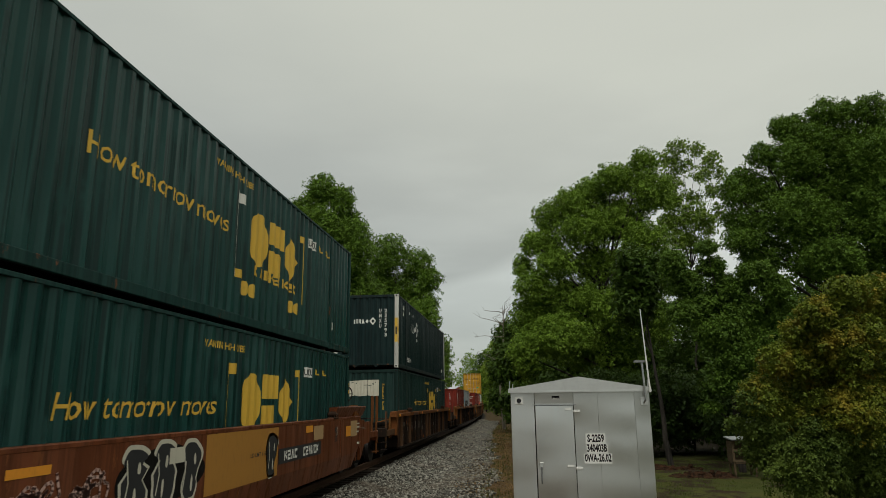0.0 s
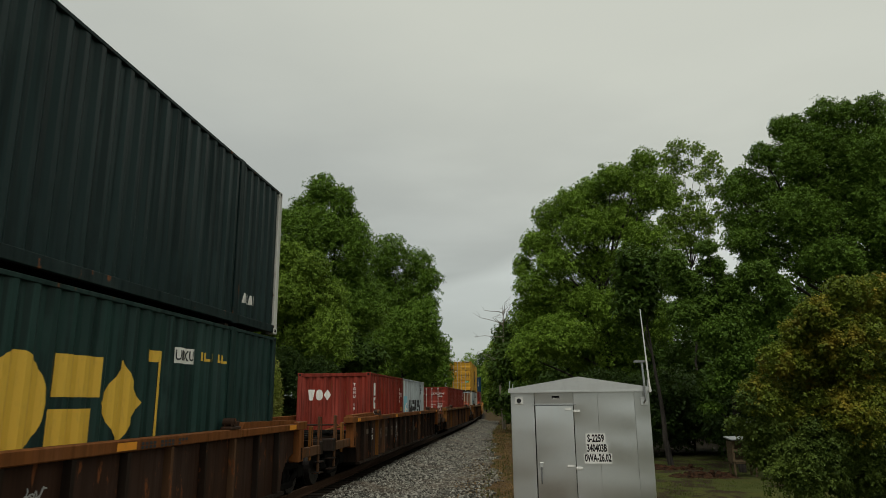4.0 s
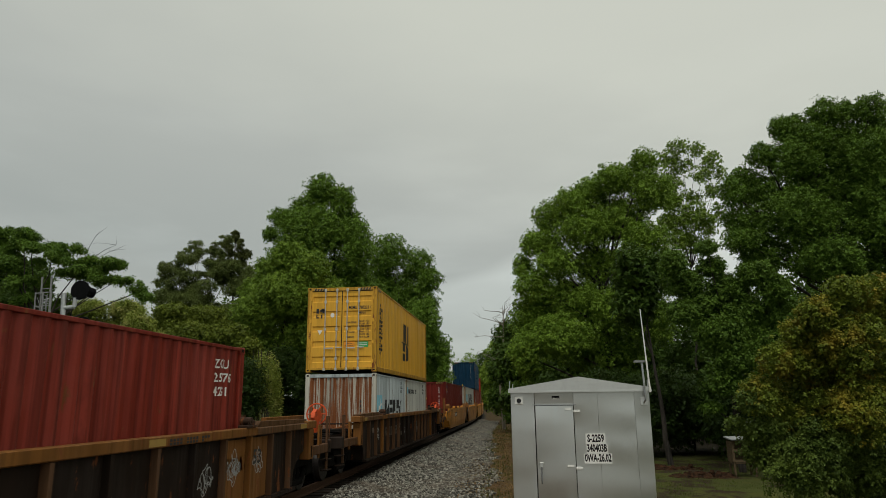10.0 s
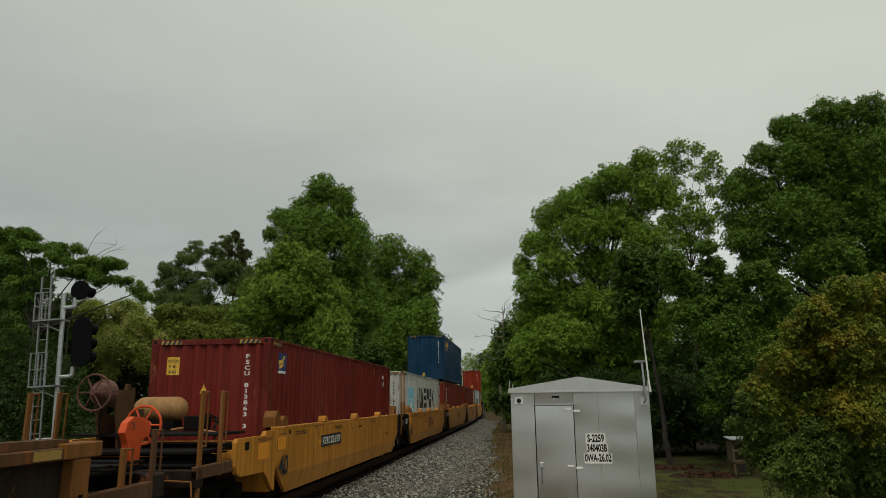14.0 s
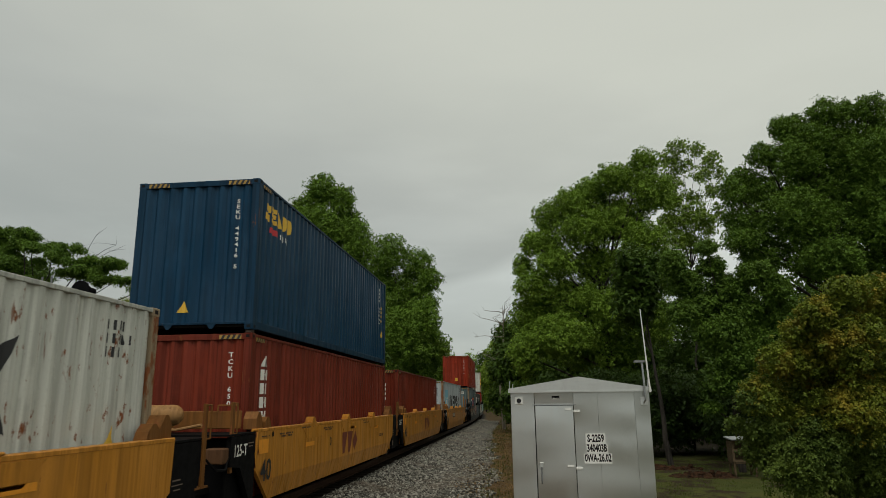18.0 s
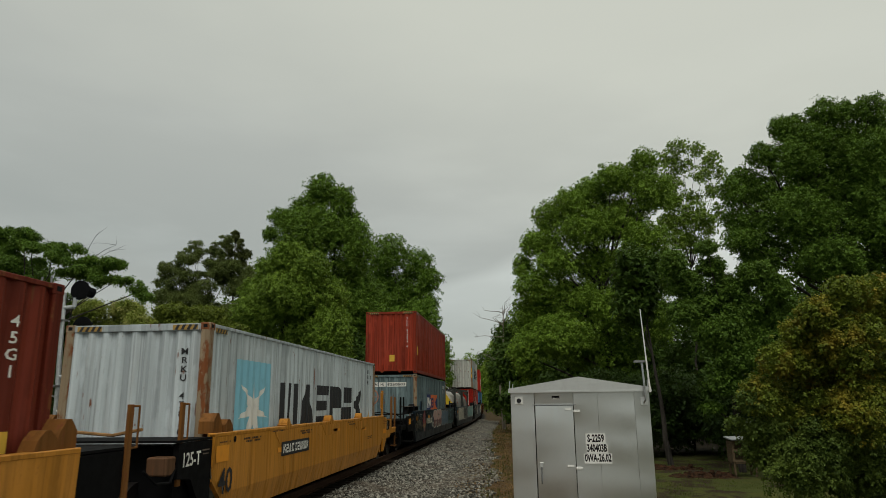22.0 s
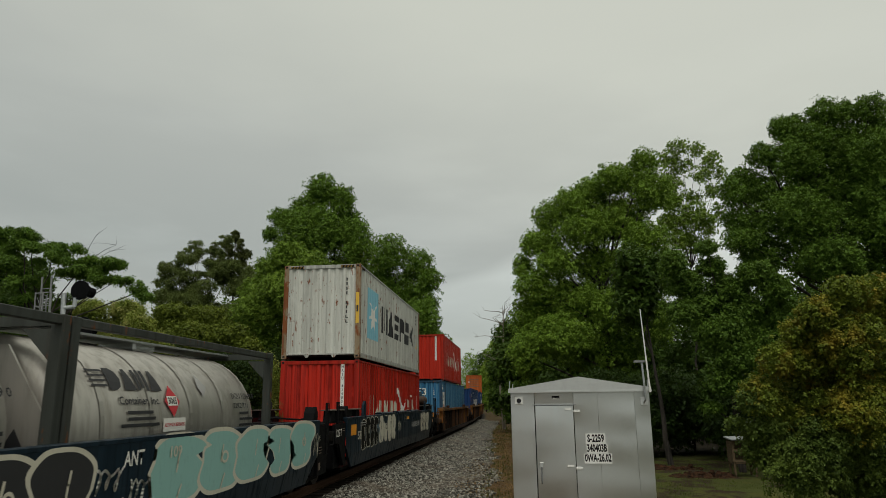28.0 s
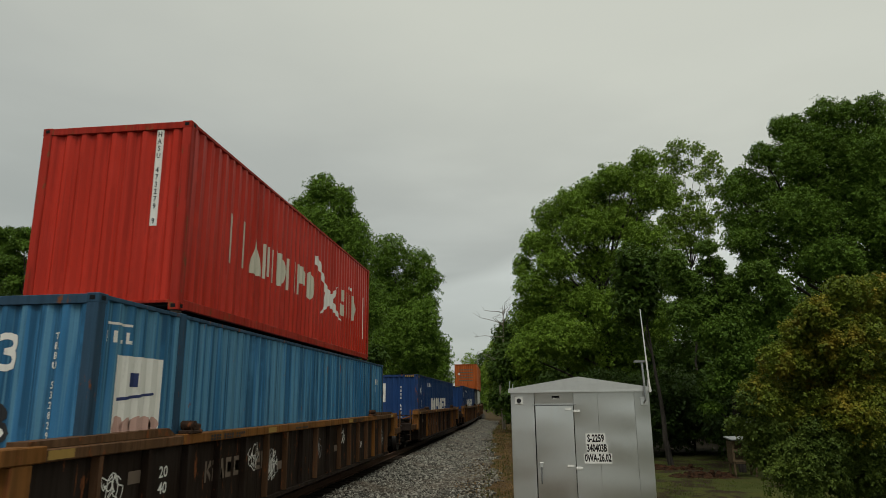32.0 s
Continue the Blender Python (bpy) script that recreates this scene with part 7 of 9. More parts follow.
    part("placard", lay(shapes_mesh([[(0.0, 1.1), (0.22, 1.34), (0.0, 1.58), (-0.22, 1.34)]]), "end", -L2 + 0.03), RED, pan)
    part("placard_mark", lay(shapes_mesh([[(0.0, 1.22), (0.1, 1.34), (0.0, 1.46), (-0.1, 1.34)]]), "end", -L2 + 0.03, lift=0.009), WHITE, pan)
    part("code_mark", lay(shapes_mesh(word_blocks(-0.4, 2.1, 10, 0.08, 0.1, 0.2, 0, 3)), "end", -L2 + 0.03), BLACK, pan)
    part("warning_sign", lay(shapes_mesh([[(0.5, 1.15), (0.8, 1.15), (0.65, 1.4)]]), "end", -L2 + 0.03), BLACK, pan)

    def wrap(name, bm, mat, lift=0.006, label=""):
        bmesh.ops.triangulate(bm, faces=bm.faces)
        for k in range(24):
            b = 0.3 + 0.09 * k
            bmesh.ops.bisect_plane(bm, geom=bm.verts[:] + bm.edges[:] + bm.faces[:], plane_co=(0, b, 0), plane_no=(0, 1, 0))
        for v in bm.verts:
            a, b = v.co.x - L2, v.co.y
            dz = max(-r + 0.01, min(r - 0.01, b - zc))
            rr = r + lift + 0.014
            v.co = Vector((math.sqrt(rr * rr - dz * dz), a, zc + dz))
        part(name, bm, mat, tank, label)
    wrap("company_mark", shapes_mesh(figures(1.08, 1.82, ("half", "wedge", "triple", "wedge"), 0.31, 0.27, 0.1, 0.0, 0.27)), BLACK, label="black company mark")
    for i in range(4):
        wrap("speed_line", shapes_mesh([rect(0.72, 1.05, 1.86 + 0.06 * i, 1.885 + 0.06 * i)]), BLACK)
    wrap("writing", text_mesh("Container, Inc.", 0.14, 1.2, 1.62, 0.95), BLACK)
    wrap("writing_bar", shapes_mesh([rect(1.35, 1.95, 1.52, 1.56), rect(1.35, 2.0, 1.44, 1.48), rect(1.2, 2.1, 1.36, 1.4)]), BLACK)
    wrap("placard", shapes_mesh([[(2.49, 1.46), (2.7, 1.68), (2.49, 1.9), (2.28, 1.68)]]), RED, label="red diamond placard")
    wrap("placard_plate", shapes_mesh([rect(2.35, 2.63, 1.62, 1.75)]), WHITE, 0.009)
    wrap("writing", text_mesh("3065", 0.13, 2.375, 1.64, 0.23), BLACK, 0.013)
    wrap("placard_plate", shapes_mesh([rect(2.2, 2.82, 1.27, 1.45)]), WHITE)
    wrap("writing", text_mesh("ALCOHOLIC BEVERAGES", 0.07, 2.23, 1.335, 0.56), RED, 0.01)
    wrap("writing", text_mesh("DCIU 115489 0", 0.13, 4.55, 1.72, 0.95), BLACK)
    wrap("writing", text_mesh("22K2 T11", 0.13, 4.55, 1.56, 0.6), BLACK)
    wrap("writing_bar", shapes_mesh([rect(4.75, 5.15, 1.46, 1.5), rect(4.75, 5.35, 1.36, 1.4), rect(4.75, 5.35, 1.26, 1.3)]), BLACK)
    wrap("cable_plate", shapes_mesh([[(3.5, 1.75), (3.7, 1.9), (3.5, 2.1), (3.4, 1.9)]]), GREY)
    place(t, u, LOW)


tank_container(101.06, "grimy stainless tank container in a grey frame with yellow end", P_TANKYEL)
tank_container(107.15, "dull steel tank container in a grey frame", TANK)


def red_line(label, u, z, mat, code):
    c = place(Container(label, 12.192, W40, HC, mat), u, z)
    code_column(c, 1.9, 2.74, 1.45, 12, BLACK, w=0.058, plate=WHITE, chars=code)
    # white cut-out lettering shapes and an abstract figure
    c.on_side("company_mark", shapes_mesh(figures(1.55, 1.02, ("twin",), 0.78, 0.85, 0.04, 0, 0.17) + figures(2.5, 1.02, ("wedge", "triple", "half", "twin", "block", "disc"), 0.66, 0.68, 0.16, 0, 0.13) + figures(8.75, 1.02, ("steps", "twin", "half"), 0.6, 0.72, 0.16, 0, 0.1)), CREAM, "cream company mark")
    c.on_side("emblem", shapes_mesh([[(6.3, 2.15), (6.7, 2.2), (7.1, 1.85), (7.4, 1.6), (7.9, 1.45), (8.5, 1.75), (8.1, 1.3), (8.9, 0.84), (8.2, 1.0), (7.7, 1.12), (7.0, 0.82), (7.3, 1.2), (7.35, 1.4), (6.9, 1.8), (6.4, 2.0)], rect(9.6, 9.72, 1.85, 1.94), rect(9.85, 9.97, 1.85, 1.94)]), WHITE, "white abstract emblem")
    c.on_side("writing_bar", shapes_mesh([rect(11.45, 11.52, 0.6, 1.9)]), WHITE)
    return c


red_line("bright red forty-foot container, rain-streaked, with white mark", 123.4, LOW, P_HAM, "HASU 434832 2")
c = grey_forty("white forty-foot container spotted with rust, blue emblem", 123.4, LOW + HC + 0.06, P_GREYR2, P_POSTW, 0.7, 1.08, P_GREYR2)
c.hazard()
part("reflector", boxes((W40 / 2 - 0.13, W40 / 2 - 0.03, -6.0985, -6.0955, 1.05, 2.0)), YELLOW, c.ob, "yellow warning tape")
part("tape_bar", boxes((W40 / 2 - 0.11, W40 / 2 - 0.05, -6.101, -6.099, 1.4, 1.6)), BLACK, c.ob)

# last visible cars' load
c = place(Container("faded blue fifty-three-foot container with white panel", 16.154, W53, HC, P_BLUE, post=P_GRIMEBLUE, rail=P_GRIMEBLUE, inner_posts=True), 146.1, LOW)
c.on_end("writing", text_mesh("53", 0.6, 1.1, 2.02, 0.55), WHITE, "white number 53")
code_column(c, 2.07, 2.45, 1.4, 12, WHITE, w=0.075, chars="TRBU 532829 0")
c.on_end("sprayed_mark", shapes_mesh([blob(1.36, 1.56, 0.22, 0.15, 18, 0.08, 3), blob(1.38, 1.34, 0.26, 0.16, 18, 0.08, 4), blob(1.12, 1.46, 0.1, 0.22, 14, 0.1, 5)]), BLACK)
c.on_end("sprayed_mark", shapes_mesh([blob(1.36, 1.56, 0.14, 0.09, 16, 0.08, 3), blob(1.38, 1.34, 0.18, 0.1, 16, 0.08, 4), blob(1.13, 1.46, 0.05, 0.18, 14, 0.1, 5)]), WHITE, lift=0.009)
c.on_side("company_mark", shapes_mesh(word_blocks(0.25, 2.36, 4, 0.14, 0.14, 0.2, 0, 3) + [rect(0.3, 0.75, 2.57, 2.6)]), WHITE)
c.on_side("company_panel", shapes_mesh([rect(0.48, 1.54, 1.3, 2.22)]), WHITE, "white company panel")
c.on_side("company_mark", shapes_mesh([rect(0.78, 0.98, 1.85, 2.02), [(0.6, 1.68), (1.4, 1.76), (1.4, 1.79), (0.6, 1.72)]]), NAVY, lift=0.009)
c.on_side("sprayed_mark", shapes_mesh([blob(0.6 + 0.2 * i, 1.38, 0.12, 0.12, 14, 0.1, i) for i in range(5)]), PINK, lift=0.011)
code_rows(c, 14.9, 2.2, (3, 1), 0.18, 0.14, WHITE)
c.on_side("company_mark", shapes_mesh(word_blocks(14.7, 0.7, 2, 0.3, 0.4, 0.2, 0, 6)), WHITE)
red_line("bright red forty-foot high-cube container with white mark", 146.05, LOW + HC + 0.06, P_HAM2, "HASU 473279 9")


def royal(label, u):
    c = place(Container(label, 16.154, W53, HC, P_ROYAL, inner_posts=True), u, LOW)
    c.hazard()
    c.on_end("company_panel", shapes_mesh([rect(0.15, 1.05, 1.65, 2.5)]), WHITE, "white panel with dark ring emblem")
    c.on_end("company_mark", shapes_mesh([blob(0.6, 2.08, 0.36, 0.36, 24)]), NAVY, lift=0.009)
    c.on_end("company_mark", shapes_mesh([blob(0.68, 2.08, 0.19, 0.19, 20)]), WHITE, lift=0.013)
    c.on_end("writing", text_mesh("53", 0.5, 0.2, 0.5, 0.6), WHITE)
    code_column(c, 1.75, 2.4, 1.8, 11, WHITE, w=0.1)
    c.on_side("company_mark", shapes_mesh(figures(4.6, 1.06, ("disc", "disc", "block", "wedge", "triple", "rungs", "block"), 1.0, 0.8, 0.16)), WHITE, "large white company mark")
    code_rows(c, 3.2, 2.4, (8,), 0.18, 0.2, WHITE)
    code_rows(c, 0.8, 1.9, (1, 1), 0.5, 0.4, WHITE)
    code_rows(c, 0.8, 0.9, (1,), 0.4, 0.4, WHITE)
    return c


royal("royal blue fifty-three-foot container with white mark", 170.3)
royal("royal blue fifty-three-foot container with white company panel", 193.9)
c = place(Container("pale grey container under an orange one", 12.192, W40, HC, P_GREYR2), 217.3, LOW)
c = place(Container("orange fifty-three-foot container with a louvred end", 16.154, W53, HC, P_ORNG, post=P_ORNG), 217.3, LOW + HC + 0.06)
c.on_end("writing_bar", shapes_mesh([rect(0.5, 2.1, 2.2 - 0.3 * i, 2.3 - 0.3 * i) for i in range(5)]), DUST)
c.on_end("placard", shapes_mesh([blob(0.5, 1.8, 0.14, 0.14, 4)]), WHITE)

# ---- well cars ----
P_RIB = paint("car_brown_rust", (0.02, 0.012, 0.008), 0.2, 0.4, 0.25, 0.7, (0.03, 0.024, 0.018), spec=0.1)
P_RIBO = paint("car_red_brown", (0.042, 0.02, 0.012), 0.25, 0.5, 0.3, 0.7, (0.035, 0.02, 0.012), spec=0.1)
P_RIBY = paint("car_worn_yellow", (0.215, 0.09, 0.022), 0.32, 0.55, 0.2, 0.65, (0.08, 0.045, 0.022), spec=0.1)
P_RIBL = paint("car_rib_worn", (0.11, 0.055, 0.027), 0.25, 0.4, 0.2, 0.7, (0.04, 0.03, 0.02), spec=0.1)
P_CHORD = paint("car_rust_orange", (0.19, 0.066, 0.017), 0.3, 0.45, 0.2, 0.7, (0.07, 0.04, 0.02), spec=0.1)
P_TANCH = paint("car_tan_brown", (0.12, 0.06, 0.026), 0.2, 0.55, 0.3, 0.7, (0.03, 0.022, 0.016), spec=0.1)
P_PLANK = plain("worn_walkway_plank", (0.10, 0.09, 0.075), 0.75, 0.1, 0.3, 9)
P_CAST = paint("casting_rust", (0.05, 0.028, 0.018), 0.35, 0.4, 0.2, 0.75, (0.03, 0.02, 0.015), spec=0.1)
P_TTX = paint("car_trailer_yellow", (0.54, 0.228, 0.03), 0.05, 0.42, 0.3, 0.5, (0.16, 0.085, 0.03))
P_ORA = paint("car_orange_brown", (0.165, 0.046, 0.015), 0.2, 0.75, 0.4, 0.55, (0.06, 0.028, 0.014))
P_DARK = paint("car_dark_navy", (0.008, 0.021, 0.034), 0.0, 0.5, 0.15, 0.5, (0.014, 0.017, 0.018))
P_BLK = plain("car_black", (0.007, 0.007, 0.0075), 0.7, 0.1, 0.2, 8)
P_GRIME = plain("underframe_grime", (0.010, 0.009, 0.008), 0.85, 0.1, 0.3, 10)
P_WHEEL = plain("wheel_steel", (0.05, 0.045, 0.042), 0.45, 0.8, 0.2, 14)
P_TANKBR = paint("reservoir_tan", (0.33, 0.18, 0.07), 0.05, 0.3, 0.2, 0.6)
P_RESB = paint("reservoir_brown", (0.075, 0.048, 0.036), 0.05, 0.3, 0.2, 0.7)
P_PINK = paint("brake_wheel_faded", (0.45, 0.20, 0.13), 0.1, 0.3, 0.2, 0.6)
P_OLDPINK = paint("brake_wheel_grimy", (0.13, 0.06, 0.045), 0.2, 0.4, 0.3, 0.7)
P_BRAKE = plain("brake_wheel_orange", (0.6, 0.085, 0.022), 0.5, 0, 0.15, 10)


OCHRE = decal("ochre_panel", (0.40, 0.185, 0.03))
TAN = decal("tan_patch", (0.42, 0.27, 0.13))


def wheel_mesh():
    if "wheelset" not in CACHE:
        bm = bmesh.new()
        for sx in (-1, 1):
            x = sx * 0.7535
            tube(bm, (x - 0.065, 0, 0), (x + 0.065, 0, 0), 0.47, 0.47, 32)
            tube(bm, (x - sx * 0.065, 0, 0), (x - sx * 0.095, 0, 0), 0.50, 0.50, 32)
            for i in range(5):
                a = 2 * math.pi * i / 5
                tube(bm, (x + sx * 0.066, 0.3 * math.cos(a), 0.3 * math.sin(a)), (x + sx * 0.072, 0.3 * math.cos(a), 0.3 * math.sin(a)), 0.05, 0.05, 8)
        tube(bm, (-1.02, 0, 0), (1.02, 0, 0), 0.085, 0.085, 12)
        CACHE["wheelset"] = as_mesh("wheelset", bm)
    return CACHE["wheelset"]


def truck_mesh():
    if "truck" not in CACHE:
        bm = bmesh.new()
        for sx in (-1, 1):
            x = sx * 0.98
            a, b = sorted((x - 0.07, x + 0.07))
            box(bm, a, b, -1.12, -0.68, 0.36, 0.62, bevel=0.03)
            box(bm, a, b, 0.68, 1.12, 0.36, 0.62, bevel=0.03)
            box(bm, a, b, -0.75, 0.75, 0.58, 0.72, bevel=0.03)
            box(bm, a, b, -0.42, 0.42, 0.2, 0.34, bevel=0.03)
            for s in (-1, 1):
                tube(bm, (x, s * 0.75, 0.5), (x, s * 0.38, 0.28), 0.06, 0.06, 6)
                tube(bm, (x, s * 0.14, 0.34), (x, s * 0.14, 0.58), 0.07, 0.07, 8)
        box(bm, -1.0, 1.0, -0.2, 0.2, 0.42, 0.66, bevel=0.03)
        CACHE["truck"] = as_mesh("truck", bm)
    return CACHE["truck"]


def add_truck(car, y):
    tr = part("truck", truck_mesh(), P_GRIME, car, "grimy three-piece freight truck")
    tr.location.y = y
    for dy in (-0.89, 0.89):
        wsob = part("wheelset", wheel_mesh(), P_WHEEL, tr, "dark steel wheelset")
        wsob.location = (0, dy, 0.48)
        WHEELS.append((wsob, dy))


def grab(x, y, z0, z1, out=0.09):
    return rod([(x, y, z0), (x, y + out, z0), (x, y + out, z1), (x, y, z1)], 0.013)


def stanchion(car, x, y, z0, z1, mat, h=0.6):
    part("stanchion", boxes((x - 0.022, x + 0.022, y - 0.045, y + 0.045, z0, z1), bevel=0.006), mat, car)
    part("grab_iron", grab(x, y + 0.03, z1 - h, z1 - 0.02, 0.16), mat, car)


def brake_wheel(car, x, y, z, mat, r=0.28):
    bm = bmesh.new()
    n = 20
    pts = [(x + r * math.cos(2 * math.pi * i / n), y, z + r * math.sin(2 * math.pi * i / n)) for i in range(n + 1)]
    for a, b in zip(pts, pts[1:]):
        tube(bm, a, b, 0.018, 0.018, 6)
    for i in range(6):
        a = math.pi * i / 3
        tube(bm, (x, y - 0.03, z), (x + r * math.cos(a), y, z + r * math.sin(a)), 0.013, 0.013, 5)
    tube(bm, (x, y - 0.05, z), (x, y + 0.12, z), 0.05, 0.05, 10)
    part("brake_wheel", bm, mat, car, "spoked hand-brake wheel")


def coupler(car, y, d):
    bm = bmesh.new()
    a, b = sorted((y, y + d * 0.55))
    box(bm, -0.09, 0.09, a, b, 0.78, 0.95, bevel=0.02)
    a, b = sorted((y + d * 0.4, y + d * 0.7))
    box(bm, -0.17, 0.14, a, b, 0.7, 1.03, bevel=0.04)
    part("coupler", bm, P_GRIME, car, "grimy knuckle coupler")
    part("air_hose", rod([(0.3, y, 0.75), (0.32, y + d * 0.25, 0.5), (0.3, y + d * 0.5, 0.42), (0.26, y + d * 0.65, 0.55)], 0.025), P_BLK, car)


def reservoir(car, x0, x1, y, z, r, mat, label="brake air reservoir"):
    """A cylinder with domed ends lying across the car."""
    bm = bmesh.new()
    prof = [(0.0, 0.35), (0.05, 0.72), (0.13, 0.95), (0.2, 1.0)]
    left = [(x0 + k * r / 0.22, f * r) for k, f in prof]
    right = [(x1 - k * r / 0.22, f * r) for k, f in reversed(prof)]
    ring = left + right
    tube(bm, (x0 - 0.01, y, z), (x0, y, z), 0.02, ring[0][1], 32)
    for (a, ra), (b, rb) in zip(ring, ring[1:]):
        tube(bm, (a, y, z), (b, y, z), ra, rb, 32, caps=False)
    tube(bm, (x1, y, z), (x1 + 0.01, y, z), ring[-1][1], 0.02, 32)
    bmesh.ops.remove_doubles(bm, verts=bm.verts, dist=0.0005)
    ob = part("air_reservoir", bm, mat, car, label)
    return ob


def ears(car, y, d, mat, top, count=2):
    """Folded plates that guide a container's corner into the well."""
    for sx in (1, -1):
        for k, (o, hgt) in enumerate(((0.02, 0.30), (0.36, 0.2))[:count]):
            a, b = sorted((sx * 1.20, sx * 1.44)) if k == 0 else sorted((sx * 1.30, sx * 1.47))
            q = [(y - d * o, top), (y - d * (o + 0.32), top), (y - d * (o + 0.27), top + hgt * 0.55), (y - d * (o + 0.17), top + hgt), (y - d * (o + 0.1), top + hgt), (y - d * o, top + hgt * 0.6)]
            part("corner_guide", extrude_poly(q, "x", a, b), mat, car, "folded corner guide plate")


def sill_marks(car, x, base, rows):
    for name, polys, mat in rows:
        if name in SPLIT:
            for p in polys:
                part(name, lay(shapes_mesh([p]), "side", x, base), mat, car)
            continue
        tagged(part(name, lay(shapes_mesh(polys), "side", x, base), mat, car), kind="stuff")


def well_floor(car, half, mat):
    part("well_floor", boxes((-1.3, 1.3, -half, half, 0.27, 0.335)), P_GRIME, car)


def casting(car, y, z):
    """A hinged locking casting: a ribbed foot, two cheeks round a barrel, and the folded latch."""
    bm = boxes((1.33, 1.51, y - 0.19, y + 0.19, z, z + 0.05), (1.35, 1.375, y - 0.13, y + 0.16, z + 0.045, z + 0.13), (1.47, 1.495, y - 0.13, y + 0.16, z + 0.045, z + 0.13), bevel=0.012)
    tube(bm, (1.33, y - 0.07, z + 0.115), (1.515, y - 0.07, z + 0.115), 0.062, 0.062, 20)
    tube(bm, (1.315, y - 0.07, z + 0.115), (1.53, y - 0.07, z + 0.115), 0.025, 0.025, 12)
    tube(bm, (1.36, y + 0.1, z + 0.09), (1.48, y + 0.1, z + 0.09), 0.045, 0.045, 16)
    for x in (1.385, 1.43):
        tube(bm, (x, y - 0.05, z + 0.16), (x + 0.02, y + 0.17, z + 0.1), 0.022, 0.016, 8)
    part("locking_casting", bm, P_CAST, car, "rusty hinged locking casting")


def ribbed_car(u, label, seed=1, yellow_panel=None, tags=True):
    """A stand-alone well car with ribbed sides, platforms over its end trucks and worn yellow top chords."""
    rnd = random.Random(seed)
    car = new("well_car")
    tagged(car, label, "rail car", "cars of the train")
    HL, SE = 11.1, 9.22
    red = seed in (1, 2)
    plate, chord = (P_RIBO, P_CHORD) if red else (P_RIB, P_RIBY)
    well_floor(car, 8.3, P_RIB)
    if "rib_side" not in CACHE:
        prof = [(-SE, 1.44), (-SE, 1.0), (-9.0, 0.96), (-8.72, 0.86), (-8.5, 0.66), (-8.42, 0.34), (8.42, 0.34), (8.5, 0.66), (8.72, 0.86), (9.0, 0.96), (SE, 1.0), (SE, 1.44)]
        CACHE["rib_side"] = as_mesh("side_plate", extrude_poly(prof, "x", 1.345, 1.375))
        CACHE["rib_sideL"] = as_mesh("side_plate", extrude_poly(prof, "x", -1.375, -1.345))
        CACHE["rib"] = as_mesh("rib", extrude_poly([(-0.025, 0.36), (0.025, 0.36), (0.035, 1.43), (-0.035, 1.43)], "x", 1.376, 1.475))
        CACHE["ribL"] = as_mesh("rib", extrude_poly([(-0.04, 0.36), (0.04, 0.36), (0.05, 1.43), (-0.05, 1.43)], "x", -1.47, -1.376))
        CACHE["chord_mid"] = as_mesh("top_chord", boxes((1.33, 1.49, -6.2, 6.2, 1.44, 1.58), bevel=0.012))
        CACHE["chord_end"] = as_mesh("top_chord", boxes((1.31, 1.49, 6.21, SE + 0.05, 1.44, 1.565), bevel=0.012))
        CACHE["chord_end2"] = as_mesh("top_chord", boxes((1.31, 1.49, -SE - 0.05, -6.21, 1.44, 1.565), bevel=0.012))
        CACHE["chord_L"] = as_mesh("top_chord", boxes((-1.49, -1.33, -SE, SE, 1.44, 1.58), bevel=0.012))
        CACHE["bot_chord"] = as_mesh("bottom_chord", boxes((1.33, 1.46, -8.4, 8.4, 0.28, 0.345)))
        CACHE["bot_chordL"] = as_mesh("bottom_chord", boxes((-1.46, -1.33, -8.4, 8.4, 0.28, 0.345)))
        CACHE["cap"] = as_mesh("container_guide", extrude_poly([(6.3, 1.57), (9.1, 1.57), (9.1, 1.64), (6.5, 1.67)], "x", 1.2, 1.42))
        CACHE["cap2"] = as_mesh("container_guide", extrude_poly([(-6.3, 1.57), (-6.5, 1.67), (-9.1, 1.64), (-9.1, 1.57)], "x", 1.2, 1.42))
    part("side_plate", CACHE["rib_side"], plate, car, "brown ribbed side plate")
    part("side_plate", CACHE["rib_sideL"], plate, car)
    part("top_chord", CACHE["chord_mid"], chord, car, "worn yellow top chord")
    part("top_chord", CACHE["chord_end"], P_CHORD if red else P_TANCH, car)
    part("top_chord", CACHE["chord_end2"], P_CHORD if red else P_TANCH, car)
    part("top_chord", CACHE["chord_L"], chord, car)
    part("bottom_chord", CACHE["bot_chord"], P_RIB, car)
    part("bottom_chord", CACHE["bot_chordL"], P_RIB, car)
    part("container_guide", CACHE["cap"], P_CHORD if red else P_TANCH, car)
    part("container_guide", CACHE["cap2"], P_CHORD if red else P_TANCH, car)
    for i in range(17):
        y = -8.0 + i * 1.0
        m = P_RIBY if 5.9 < abs(y) < 6.6 and rnd.random() < 0.7 else (P_RIBL if rnd.random() < (0.3 if red else 0.72) else P_RIB)
        for k in ("rib", "ribL"):
            part("rib", CACHE[k], m, car).location.y = y
    for sy in (-1, 1):
        # hinged guide castings at the forty-foot position
        casting(car, sy * 5.9, 1.575)
        # end wall, platform, sill beams
        y0, y1 = sorted((sy * 8.3, sy * 8.42))
        part("end_wall", boxes((-1.34, 1.34, y0, y1, 0.34, 1.2)), P_RIB, car)
        y0, y1 = sorted((sy * 8.43, sy * HL))
        part("centre_sill", boxes((-0.4, 0.4, y0, y1, 0.78, 1.04), bevel=0.02), P_RIB, car)
